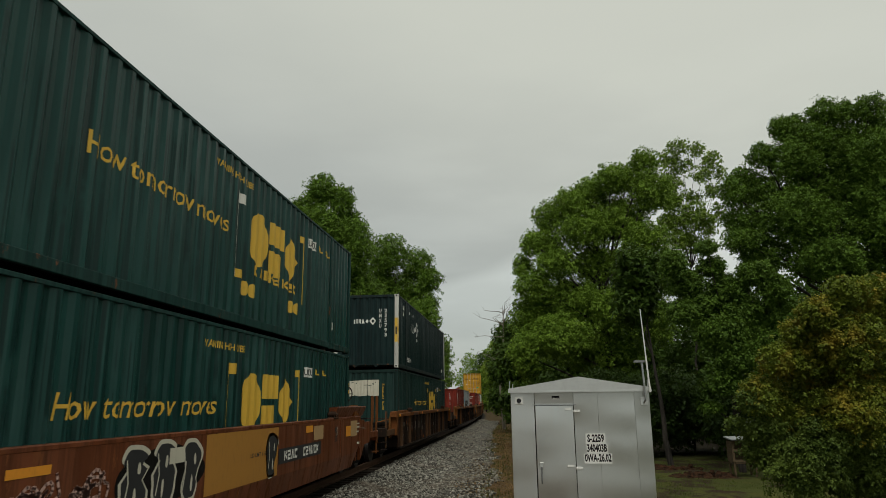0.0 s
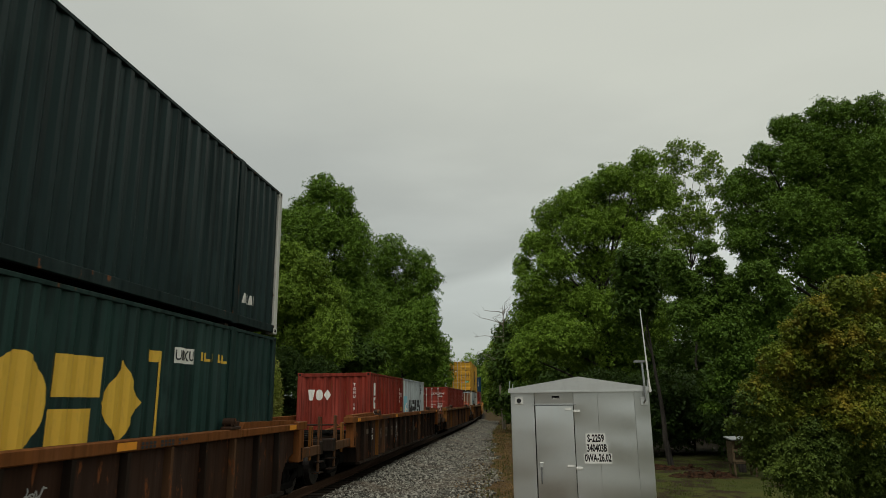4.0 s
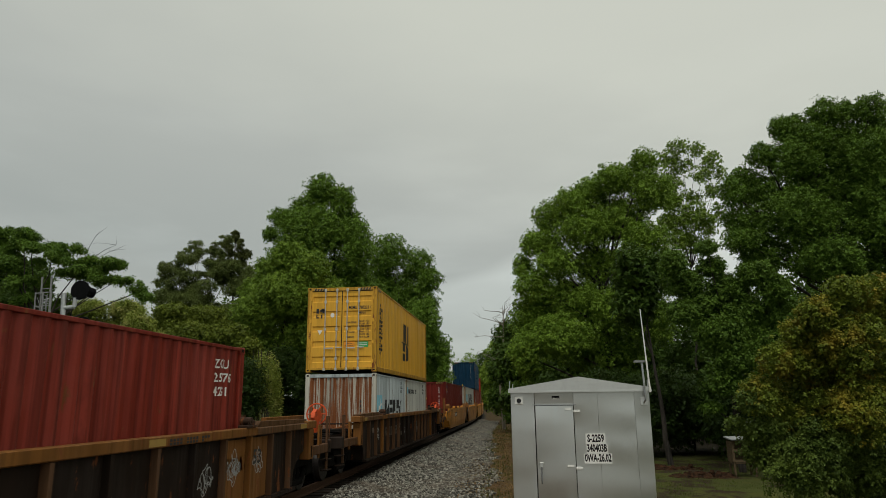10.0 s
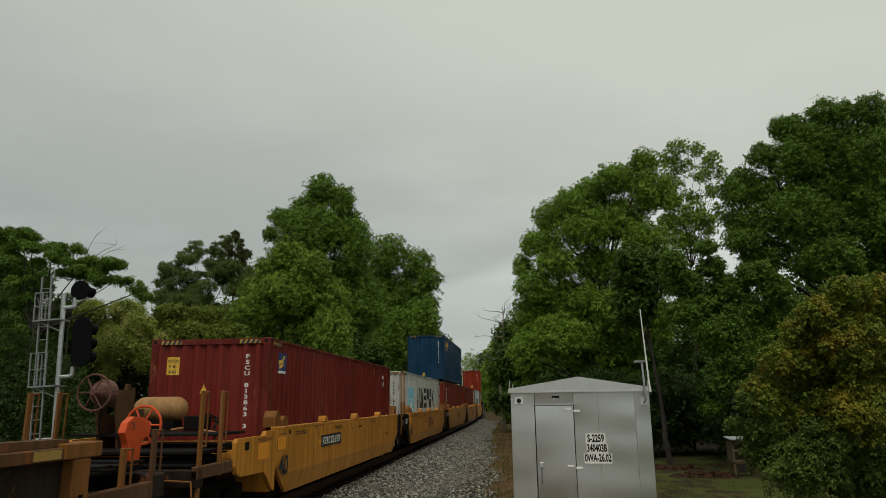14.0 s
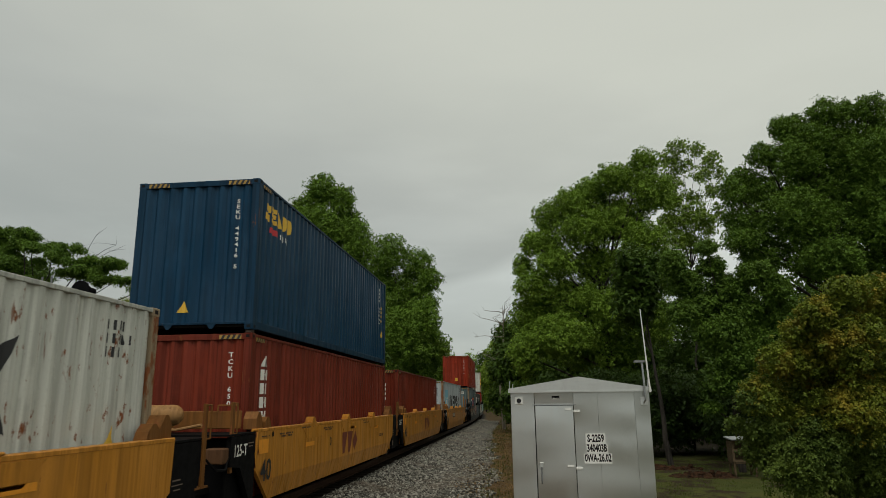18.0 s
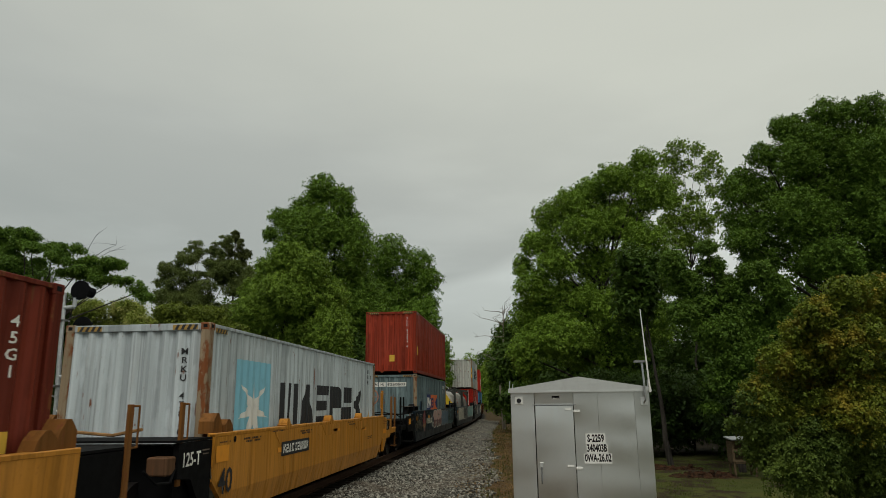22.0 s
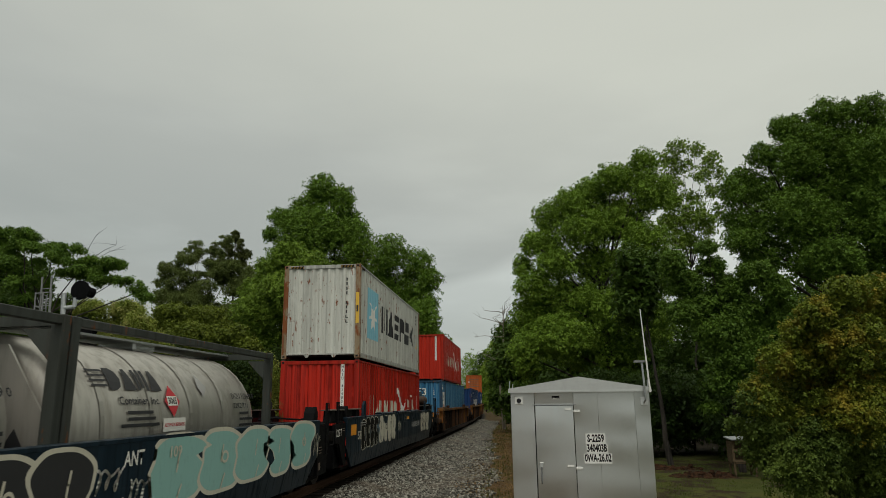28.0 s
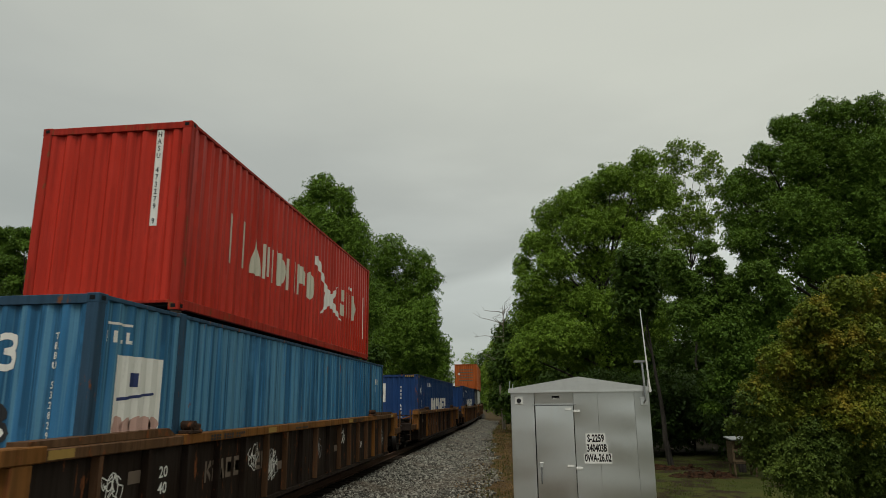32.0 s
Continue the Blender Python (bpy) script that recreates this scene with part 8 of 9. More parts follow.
        for x in (-0.85, 0.85):
            part("deck_beam", boxes((x - 0.3, x + 0.3, y0 + 0.05, y1 - 0.1, 1.16, 1.2)), STEEL_DARK, car)
        part("deck_grating", boxes((-1.25, 1.25, y0 + 0.3, y1 - 0.25, 1.205, 1.235)), STEEL_DARK, car)
        y0, y1 = sorted((sy * (HL - 0.28), sy * HL))
        part("end_beam", boxes((-1.42, 1.42, y0, y1, 0.82, 1.12), bevel=0.02), P_RIB, car, "rust-brown end beam")
        y0, y1 = sorted((sy * (SE - 0.12), sy * (SE + 0.16)))
        part("bolster_post", boxes((1.28, 1.505, y0, y1, 0.80, 1.44), bevel=0.015), P_CHORD if red else P_RIBY, car, "worn corner post")
        part("post_slot", boxes((1.5055, 1.51, (y0 + y1) / 2 - 0.03, (y0 + y1) / 2 + 0.05, 0.84, 1.08), bevel=0.002), P_BLK, car)
        part("chord_head", boxes((1.26, 1.515, y0 - 0.16, y1 + 0.16, 1.441, 1.60), bevel=0.012), P_CHORD if red else P_RIBY, car, "worn chord head")
        part("bolster_post", boxes((-1.505, -1.28, y0, y1, 0.80, 1.44), bevel=0.015), P_RIBY, car)
        y0, y1 = sorted((sy * (SE + 0.14), sy * (HL - 0.28)))
        part("side_sill", boxes((1.3, 1.42, y0, y1, 0.84, 1.04), bevel=0.01), P_RIBL, car)
        part("side_sill", boxes((-1.42, -1.3, y0, y1, 0.84, 1.04), bevel=0.01), P_RIBL, car)
        part("cross_brace", rod([(0.35, sy * (HL - 0.3), 1.1), (1.3, sy * (SE + 0.1), 1.4)], 0.03), P_CHORD, car)
        for k in range(4):
            part("deck_slat", boxes((-1.25, 1.25, min(sy * (SE + 0.35 + 0.36 * k), sy * (SE + 0.58 + 0.36 * k)), max(sy * (SE + 0.35 + 0.36 * k), sy * (SE + 0.58 + 0.36 * k)), 1.24 + 0.02 * (k % 2), 1.27 + 0.02 * (k % 2))), STEEL_DARK, car)
        part("crossover_pipe", rod([(-1.3, sy * (SE + 0.3), 1.4), (1.3, sy * (SE + 0.3), 1.4)], 0.02), P_RIB, car)
        for x in (-1.38, 1.38):
            stanchion(car, x, sy * (HL - 0.27), 0.45, 1.67, P_RIBL, 0.7)
            stanchion(car, x, sy * (SE + 0.95), 0.75, 1.48, P_RIBY, 0.45)
        for z in (0.42, 0.66):
            part("step", boxes((1.26, 1.42, sy * (HL - 0.14) - 0.2, sy * (HL - 0.14) + 0.2, z - 0.012, z + 0.012)), P_RIB, car)
        coupler(car, sy * HL, sy)
        add_truck(car, sy * 9.72)
    if seed in (3, 4):
        stand = extrude_poly([(10.72, 1.22), (10.9, 1.22), (10.93, 1.5), (11.0, 1.56), (11.1, 1.58), (11.13, 1.68), (11.06, 1.77), (10.92, 1.82), (10.72, 1.83), (10.58, 1.76), (10.53, 1.64), (10.62, 1.5)], "x", 1.06, 1.15)
        part("brake_stand", stand, P_BRAKE, car, "bright orange brake housing")
        brake_wheel(car, 1.0, 11.2, 1.71, P_BRAKE, 0.25)
        part("stencil", lay(text_mesh("3", 0.14, 10.66, 1.66, 0.09), "side", 1.15, lift=0.004), MAROON, car)
    part("air_reservoir", tube(bmesh.new(), (-0.9, -9.6, 1.33), (0.1, -9.6, 1.33), 0.13, 0.13, 24), P_BLK, car)
    # stencils, grime panels and reflective strips
    sill_marks(car, 1.4905, 0.0, [("reflector", [rect(-8.9 + 2.9 * i, -8.5 + 2.9 * i, 1.46, 1.55) for i in range(0, 7, 2)], AMBER if red else YELLOW_OLD), ("stencil", [rect(a + 0.09 * k, a + 0.09 * k + 0.065, z, z + 0.035) for a, z, n in ((-5.4, 1.5, 14), (-5.4, 1.455, 12), (-1.6, 1.47, 9), (3.2, 1.5, 13), (3.2, 1.455, 11)) for k in range(n) if k % 5 != 4], BLACK)])
    sill_marks(car, 1.3755, 0.0, [("car_mark", word_blocks(-5.3, 0.85, 4, 0.24, 0.3, 0.2, 0, 3) + word_blocks(-4.28, 0.85, 1, 0.24, 0.3, 0.2, 0, 5) + word_blocks(-3.35, 0.85, 3, 0.24, 0.3, 0.2, 0, 7), DUST), ("stencil", [rect(-7.3, -6.8, 1.05, 1.2), rect(-2.3, -1.8, 0.75, 0.9), rect(1.7, 2.2, 0.8, 0.95)], DUST)])
    tagged(part("load_number", lay(text_mesh("20\n40" if seed % 3 else "40", 0.2, -6.6, 0.85, 0.22, line=1.0), "side", 1.3755), WHITE, car), kind="stuff")
    if yellow_panel:
        sill_marks(car, 1.3755, 0.0, [("painted_panel", [rect(yellow_panel - 0.3, yellow_panel + 0.6, 0.38, 1.4)], P_RIBY), ("painted_panel", [rect(yellow_panel + 0.72, yellow_panel + 1.6, 0.38, 1.4)], P_RIBY), ("company_mark", word_blocks(yellow_panel - 0.1, 0.9, 3, 0.22, 0.22, 0.15, 0, 3), P_CHORD)])
        part("load_number", lay(text_mesh("53", 0.34, yellow_panel + 0.95, 0.95, 0.36), "side", 1.3755, lift=0.008), BLACK, car)
    # thin sprayed scribbles
    for k in range(9 + seed % 3):
        a, b = rnd.uniform(-7.5, 7.5), rnd.uniform(0.7, 1.1)
        a = math.floor(a) + 0.12 + rnd.uniform(0, 0.2)
        scribble(car, 1.3755, a, b, 0.5, 0.5, WHITE if rnd.random() < 0.35 else GREY, seed * 10 + k, 0.008)
    car.location = (TRACK_X, u, 0)
    MOVERS.append((car, u, 0.0))
    return car


def stroke(points, w):
    """A ribbon of polygons along a line, for sprayed lines."""
    out = []
    for (a, b), (c, d) in zip(points, points[1:]):
        ln = math.hypot(c - a, d - b) or 1e-6
        nx, ny = -(d - b) / ln * w, (c - a) / ln * w
        ex, ey = (c - a) / ln * w * 0.6, (d - b) / ln * w * 0.6
        out.append([(a - nx - ex, b - ny - ey), (c - nx + ex, d - ny + ey), (c + nx + ex, d + ny + ey), (a + nx - ex, b + ny - ey)])
    return out


def scribble(car, x, a, b, w, h, mat, seed, thick=0.014):
    rnd = random.Random(seed)
    ph = [rnd.uniform(0, 6.28) for _ in range(4)]
    turns = rnd.choice((3, 4, 5))
    pts = []
    for i in range(20 * turns):
        t = i / (20 * turns - 1)
        k = 2 * math.pi * turns * t
        pts.append((a + w * (0.15 + 0.6 * t + 0.2 * math.sin(k + ph[0]) + 0.06 * math.sin(2.7 * k + ph[3])), b + h * (0.12 * math.sin(2 * math.pi * t + ph[1]) + (0.22 + 0.14 * math.sin(5 * t + ph[2])) * math.cos(k) + 0.08 * math.sin(3.3 * k + ph[3]))))
    tagged(part("sprayed_scribble", lay(shapes_mesh(stroke(pts, thick)), "side", x, lift=0.006), mat, car), kind="stuff")


def glyph(ca, cb, w, h, rnd, jag):
    """One sprayed form: a plump upright bulb, waisted and leaning, with a blunt foot."""
    lean, waist, foot = rnd.uniform(-0.1, 0.12), rnd.uniform(0.0, 0.16) + jag * 0.3, rnd.uniform(0.6, 0.95)
    notch = [(rnd.choice((-1, 1)), rnd.uniform(-0.3, 0.3)) for _ in range(3 if jag > 0.08 else 1)]
    out = []
    for k in range(48):
        a = 2 * math.pi * k / 48
        c, d = math.cos(a), math.sin(a)
        x = 0.52 * math.copysign(abs(c) ** 0.62, c)
        y = 0.5 * math.copysign(abs(d) ** 0.55, d)
        x *= (1 - waist * math.cos(2 * math.pi * y) ** 2) * (foot if y < -0.1 else 1.0)
        for side, ny in notch:
            if x * side > 0:
                x *= 1 - (0.3 + 2.5 * jag) * math.exp(-((y - ny) / 0.075) ** 2)
        out.append((ca + (x + lean * y + jag * 0.16 * math.sin(3 * a + 5 * lean)) * w, cb + (y + jag * 0.14 * math.sin(4 * a + 9 * waist)) * h))
    return out


def bubble_row(car, x, a, b, n, w, h, fill, line, seed, wob=0.10):
    """A row of plump sprayed forms with an outline, a shadow edge and inner cuts."""
    rnd = random.Random(seed)
    haze = blob(a + n * w / 2, b + h / 2, n * w * 0.5, h * 0.44, 40, 0.08, seed)
    part("sprayed_haze", lay(shapes_mesh([haze]), "side", x, lift=0.003), STEEL_DARK, car)
    for i in range(n):
        ca, cb = a + (i + 0.5) * w, b + h / 2 + rnd.uniform(-0.03, 0.03)
        g = glyph(ca, cb, w * 1.02, h * 0.98, rnd, wob * 0.8)
        kx, ky = 1 - 0.11 / w, 1 - 0.11 / h
        inner = [(ca + (p - ca) * kx, cb + (q - cb) * ky) for p, q in g]
        part("sprayed_outline", lay(shapes_mesh([g]), "side", x, lift=0.004 + 0.0008 * i), line, car)
        part("sprayed_fill", lay(shapes_mesh([inner]), "side", x, lift=0.0055 + 0.0008 * i), fill, car)
        k = rnd.uniform(-0.08, 0.08)
        cuts = [blob(ca + k * w, cb - h * 0.2, w * 0.045, h * 0.13, 12, 0.1, seed + 3 * i), blob(ca + (k + 0.1) * w, cb + h * 0.17, w * 0.05, h * 0.09, 12, 0.1, seed + 5 * i)]
        tagged(part("sprayed_line", lay(shapes_mesh(cuts + stroke([(ca - 0.3 * w, cb + h * 0.3), (ca - 0.22 * w, cb), (ca - 0.3 * w, cb - h * 0.28)], 0.012)), "side", x, lift=0.012), line, car), kind="stuff")


def turned(bm, sy):
    """A piece built for a car's far end, turned about for the near one."""
    if sy < 0:
        bmesh.ops.rotate(bm, verts=bm.verts, cent=(0, 0, 0), matrix=Matrix.Rotation(math.pi, 3, "Z"))
    return bm


def brake_gear(car, half, sy):
    """Hand brake on a bracket with a hollow curved edge, its wheel facing outwards, and the air reservoir beside it."""
    steel, dull = (P_TTX, P_PINK) if sy > 0 else (P_RIBL, P_OLDPINK)
    y = half + (0.72 if sy > 0 else 1.2)
    back = [(y + 0.1, 1.3), (y + 0.1, 1.9), (y + 0.42, 1.9), (y + 0.42, 2.22), (y + 0.95, 2.22), (y + 0.95, 1.95), (y + 0.86, 1.62), (y + 0.8, 1.3)]
    part("brake_stand", turned(extrude_poly(back, "x", 0.42, 0.45), sy), steel, car, "brake stand with a hollow curved edge")
    hollow = [(y + 0.45 + 0.42 * math.cos(a), 2.2 - 0.42 * math.sin(a) * 0.95) for a in (0.0, 0.3, 0.6, 0.9, 1.2, 1.5)]
    front = [(y + 0.1, 1.3), (y + 0.1, 1.88), (y + 0.3, 1.8)] + hollow[::-1] + [(y + 0.95, 2.22), (y + 0.95, 1.95), (y + 0.86, 1.62), (y + 0.8, 1.3)]
    part("brake_stand", turned(extrude_poly(front, "x", 0.75, 0.78), sy), steel, car)
    part("stand_shelf", turned(boxes((0.45, 0.75, y + 0.1, y + 0.42, 1.86, 1.89)), sy), steel, car)
    part("stand_plate", turned(boxes((0.45, 0.75, y + 0.92, y + 0.95, 1.95, 2.22)), sy), steel, car)
    part("brake_gear", turned(tube(tube(bmesh.new(), (0.6, y + 0.95, 2.17), (0.6, y + 1.1, 2.17), 0.21, 0.19, 18), (0.6, y + 1.1, 2.17), (0.6, y + 1.24, 2.17), 0.17, 0.06, 18), sy), dull, car, "round brake gear case")
    brake_wheel(car, sy * 0.6, sy * (y + 1.27), 2.17, dull, 0.28)
    part("brake_chain", turned(rod([(0.6, y + 1.02, 2.0), (0.62, y + 1.04, 1.7), (0.58, y + 1.0, 1.3)], 0.014), sy), P_GRIME, car)
    part("stanchion", turned(boxes((1.35, 1.41, half + 0.22, half + 0.34, 1.5, 2.36), bevel=0.006), sy), steel, car)
    part("grab_iron", turned(rod([(1.38, half + 0.24, 2.3), (1.38, half + 0.05, 2.28), (1.38, half + 0.05, 1.78), (1.38, half + 0.24, 1.78)], 0.015), sy), steel, car)
    x0, x1 = sorted((sy * 0.0, sy * 0.98))
    reservoir(car, x0, x1, sy * (half + 0.62), 1.9, 0.215, P_TANKBR)
    part("tank_cradle", turned(boxes((0.15, 0.85, half + 0.45, half + 0.79, 1.53, 1.7)), sy), P_BLK, car)
    part("valve_stand", turned(boxes((-0.55, -0.2, half + 0.75, half + 1.1, 1.53, 1.78), bevel=0.02), sy), P_GRIME, car)
    for k in range(3):
        part("brake_pipe", turned(rod([(-0.3 - 0.12 * k, half + 0.9, 1.7), (-0.5 - 0.12 * k, half + 0.8, 1.82 - 0.07 * k), (-0.75, half + 0.9 + 0.1 * k, 1.72 - 0.06 * k), (-0.8, half + 1.2, 1.53)], 0.014), sy), P_GRIME, car)


def smooth_car(u, label, half, mat, near_end, far_end, near_len=3.7, far_len=3.7, deck=STEEL_DARK, top=1.52, end_mat=None, lug=True, post_mat=None, tank=False, raised=False):
    """A well unit with smooth sides; each end is a platform ('end') over a truck or a joint ('joint')."""
    car = new("well_car")
    tagged(car, label, "rail car", "cars of the train")
    end_mat, post_mat = end_mat or mat, post_mat or mat
    well_floor(car, half - 0.1, mat)
    fold = 0.66
    for sx in (1, -1):
        # the side folds inwards below its middle
        bm = bmesh.new()
        outer = [(1.49, top), (1.49, fold), (1.42, 0.30)]
        inner = [(1.36, 0.30), (1.40, fold), (1.40, top)]
        ring = outer + inner
        ys = [-half, -half + 0.75, half - 0.75, half]
        rows = []
        for j, y in enumerate(ys):
            endrow = j in (0, 3)
            row = []
            for px, pz in ring:
                z = pz
                if endrow and pz < 0.9:
                    z = 0.90 if pz > 0.5 else 0.86
                    px = 1.47 if px > 1.38 else 1.40
                row.append(bm.verts.new((sx * px, y, z)))
            rows.append(row)
        for r0, r1 in zip(rows, rows[1:]):
            for i in range(len(ring)):
                k = (i + 1) % len(ring)
                bm.faces.new((r0[i], r0[k], r1[k], r1[i]))
        bm.faces.new(rows[0])
        bm.faces.new(rows[-1][::-1])
        bmesh.ops.recalc_face_normals(bm, faces=bm.faces)
        part("side_plate", bm, mat, car)
        part("top_chord", boxes((min(sx * 1.36, sx * 1.496), max(sx * 1.36, sx * 1.496), -half, half, top - 0.03, top + 0.03), bevel=0.01), mat, car)
        if lug:
            for y in (-3.05, 0.0, 3.05):
                if mat is P_TTX:
                    a, b = sorted((sx * 1.33, sx * 1.5))
                    bm = boxes((a, b, y - 0.2, y + 0.2, top + 0.031, top + 0.06), bevel=0.01)
                    tube(bm, (sx * 1.33, y, top + 0.05), (sx * 1.5, y, top + 0.05), 0.115, 0.115, 20)
                else:
                    a, b = sorted((sx * 1.28, sx * 1.47))
                    bm = boxes((a, b, y - 1.0, y + 1.0, top + 0.032, top + 0.085), bevel=0.02)
                    a2, b2 = sorted((sx * 1.43, sx * 1.512))
                    box(bm, a2, b2, y - 1.0, y + 1.0, top - 0.02, top + 0.08, bevel=0.025)
                part("guide_lug", bm, mat, car, "folded container guide")
                if sx > 0:
                    part("recess_plate", extrude_poly([(y - 0.75, top - 0.04), (y + 0.75, top - 0.04), (y + 0.45, top - 0.28), (y - 0.45, top - 0.28)], "x", 1.491, 1.497), mat, car)
    for sy, kind, ln in ((-1, near_end, near_len), (1, far_end, far_len)):
        y0, y1 = sorted((sy * (half - 0.12), sy * half))
        part("end_wall", boxes((-1.38, 1.38, y0, y1, 0.4, 1.3)), end_mat, car)
        if not (mat is P_TTX and kind == "end" and sy > 0):
            ears(car, sy * half, sy, post_mat, top + 0.02, 1 if mat is P_DARK else 2)
        if mat is P_DARK and raised:
            # plank walkway on feet beside the forty-foot load
            for sx in (1, -1):
                a, b = sorted((sx * 1.12, sx * 1.4))
                y0, y1 = sorted((sy * 6.2, sy * 9.6))
                part("walkway", boxes((a, b, y0, y1, 1.78, 1.81), bevel=0.004), P_PLANK, car, "grey raised walkway plank")
                for f in (6.75, 7.6, 8.45, 9.3):
                    part("walkway_foot", extrude_poly([(sy * f - 0.24, 1.5 if f > half - 0.1 else top + 0.031), (sy * f + 0.24, 1.5 if f > half - 0.1 else top + 0.031), (sy * f + 0.15, 1.779), (sy * f - 0.15, 1.779)], "x", a + 0.04, b - 0.04), P_BLK, car)
                part("corner_guide", extrude_poly([(sy * 6.14, top + 0.031), (sy * 6.5, top + 0.031), (sy * 6.45, 1.9), (sy * 6.32, 2.02), (sy * 6.18, 2.02), (sy * 6.14, 1.9)], "x", min(sx * 1.41, sx * 1.475), max(sx * 1.41, sx * 1.475)), mat, car, "dark blue corner guide plate")
        if kind == "joint":
            y0, y1 = sorted((sy * (half + 0.01), sy * (half + ln)))
            part("joint_sill", boxes((-0.45, 0.45, y0, y1, 0.7, 1.05), bevel=0.03), P_BLK, car)
            o = half + 0.01
            part("joint_deck", boxes((-1.42, 1.45, min(sy * o, sy * (half + ln * 0.8)), max(sy * o, sy * (half + ln * 0.8)), 1.47, 1.50)), P_BLK, car, "black joint platform")
            if sy < 0:
                q = [(-o, 1.46), (-(half + 1.0), 1.46), (-(half + 1.0), 1.0), (-(half + 0.62), 0.96), (-(half + 0.2), 0.42), (-o, 0.40)]
            else:
                q = [(o, 1.46), (half + 0.9, 1.46), (half + 0.9, 1.05), (half + 0.8, 0.9), (half + 0.7, 0.40), (o, 0.38)]
            part("joint_side", extrude_poly(q, "x", 1.37, 1.45), P_BLK, car, "black joint side panel")
            part("joint_side", extrude_poly(q, "x", -1.45, -1.37), P_BLK, car)
            part("joint_skirt", boxes((-1.2, 1.30, min(sy * o, sy * (half + ln * 0.62)), max(sy * o, sy * (half + ln * 0.62)), 0.36, 1.40), bevel=0.02), P_BLK, car)
            if sy < 0:
                stanchion(car, 1.40, -(half + ln * 0.66), 0.9, 2.0, post_mat, 0.5)
                if tank:
                    reservoir(car, -0.45, 0.4, -(half + 0.62), 1.80, 0.17, P_TANKBR if mat is P_TTX else P_BLK)
                    part("end_guard", boxes((-1.25, 1.25, -(half + 0.22), -(half + 0.16), 1.56, 1.86), bevel=0.01), post_mat, car)
                    part("guard_rail", rod([(0.85, -(half + 0.25), 1.86), (0.85, -(half + 0.25), 1.95), (1.2, -(half + 0.25), 1.95), (1.2, -(half + 0.25), 1.86)], 0.014), post_mat, car)
                part("slack_adjuster", boxes((1.15, 1.43, -(half + 1.28), -(half + 1.02), 1.06, 1.30), bevel=0.02), P_RIBL if mat is P_TTX else P_GRIME, car)
                part("brake_pipe", rod([(-0.8, -(half + 0.3), 1.55), (-0.1, -(half + 1.0), 1.62), (0.6, -(half + 1.2), 1.58), (1.1, -(half + 1.35), 1.66)], 0.022), P_TANKBR if mat is P_TTX else P_BLK, car)
                part("air_hose", rod([(1.40, -(half + 0.95), 1.2), (1.46, -(half + 1.2), 0.98), (1.46, -(half + 1.55), 1.0), (1.42, -(half + 1.8), 1.18)], 0.018), P_BLK, car)
                tagged(part("stencil", lay(shapes_mesh([rect(-(half + 0.32), -(half + 0.1), 1.32, 1.34), rect(-(half + 0.3), -(half + 0.12), 1.27, 1.285)]), "side", 1.45, lift=0.004), DUST, car), kind="stuff")
            else:
                add_truck(car, half + ln)
                stanchion(car, 1.46, half + ln * 0.62, 0.82, 1.98, post_mat, 0.5)
                tagged(part("stencil", lay(shapes_mesh([rect(half + 0.08, half + 0.3, 0.98, 1.0), rect(half + 0.06, half + 0.36, 0.92, 0.935), rect(half + 0.12, half + 0.3, 0.86, 0.875), rect(half + 0.1, half + 0.22, 0.5, 0.66)]), "side", 1.45, lift=0.004), DUST, car), kind="stuff")
                part("step", boxes((1.36, 1.47, half + ln * 0.5, half + ln * 0.75, 0.80, 0.825)), post_mat, car)
        else:
            e = half + ln
            y0, y1 = sorted((sy * (half + 0.01), sy * e))
            part("centre_sill", boxes((-0.4, 0.4, y0, y1, 0.78, 1.06), bevel=0.02), P_GRIME, car)
            part("deck_plate", boxes((-1.3, 1.3, y0 + 0.2, y1 - 0.2, 1.26, 1.3)), deck, car)
            part("walkway", boxes((-1.25, 1.25, y0 + 0.9, y1 - 0.9, 1.48, 1.52)), deck, car)
            part("crossover_step", boxes((-1.3, 1.3, min(sy * (e - 0.45), sy * (e - 0.08)), max(sy * (e - 0.45), sy * (e - 0.08)), 1.09, 1.12)), deck, car)
            y0, y1 = sorted((sy * (half + 0.01), sy * (half + ln * 0.55)))
            h5 = half + ln * (0.6 if sy < 0 else 0.5)
            q = [(sy * (half + 0.01), 1.49), (sy * (half + 0.5), 1.49), (sy * (half + 0.56), 1.42), (sy * (h5 - 0.05), 1.42), (sy * h5, 1.36), (sy * h5, 1.0), (sy * (h5 - 0.06), 0.88), (sy * (h5 - 0.2), 0.82), (sy * (half + 0.55), 0.80), (sy * (half + 0.35), 0.66), (sy * (half + 0.2), 0.5), (sy * (half + 0.01), 0.42)]
            part("end_side_plate", extrude_poly(q, "x", 1.40, 1.478), end_mat, car)
            part("end_side_plate", extrude_poly(q, "x", -1.478, -1.40), end_mat, car)
            for k in range(5):
                part("deck_slat", boxes((-1.28, 1.28, min(sy * (e - 0.3 - 0.26 * k), sy * (e - 0.5 - 0.26 * k)), max(sy * (e - 0.3 - 0.26 * k), sy * (e - 0.5 - 0.26 * k)), 1.125 + 0.03 * k, 1.15 + 0.03 * k)), deck, car)
            part("brake_pipe", rod([(-1.0, sy * (half + 0.5), 1.45), (0.2, sy * (half + 0.9), 1.58), (0.9, sy * (half + 1.3), 1.5), (1.15, sy * (half + 1.9), 1.42)], 0.022), P_TANKBR if mat is P_TTX else P_GRIME, car)
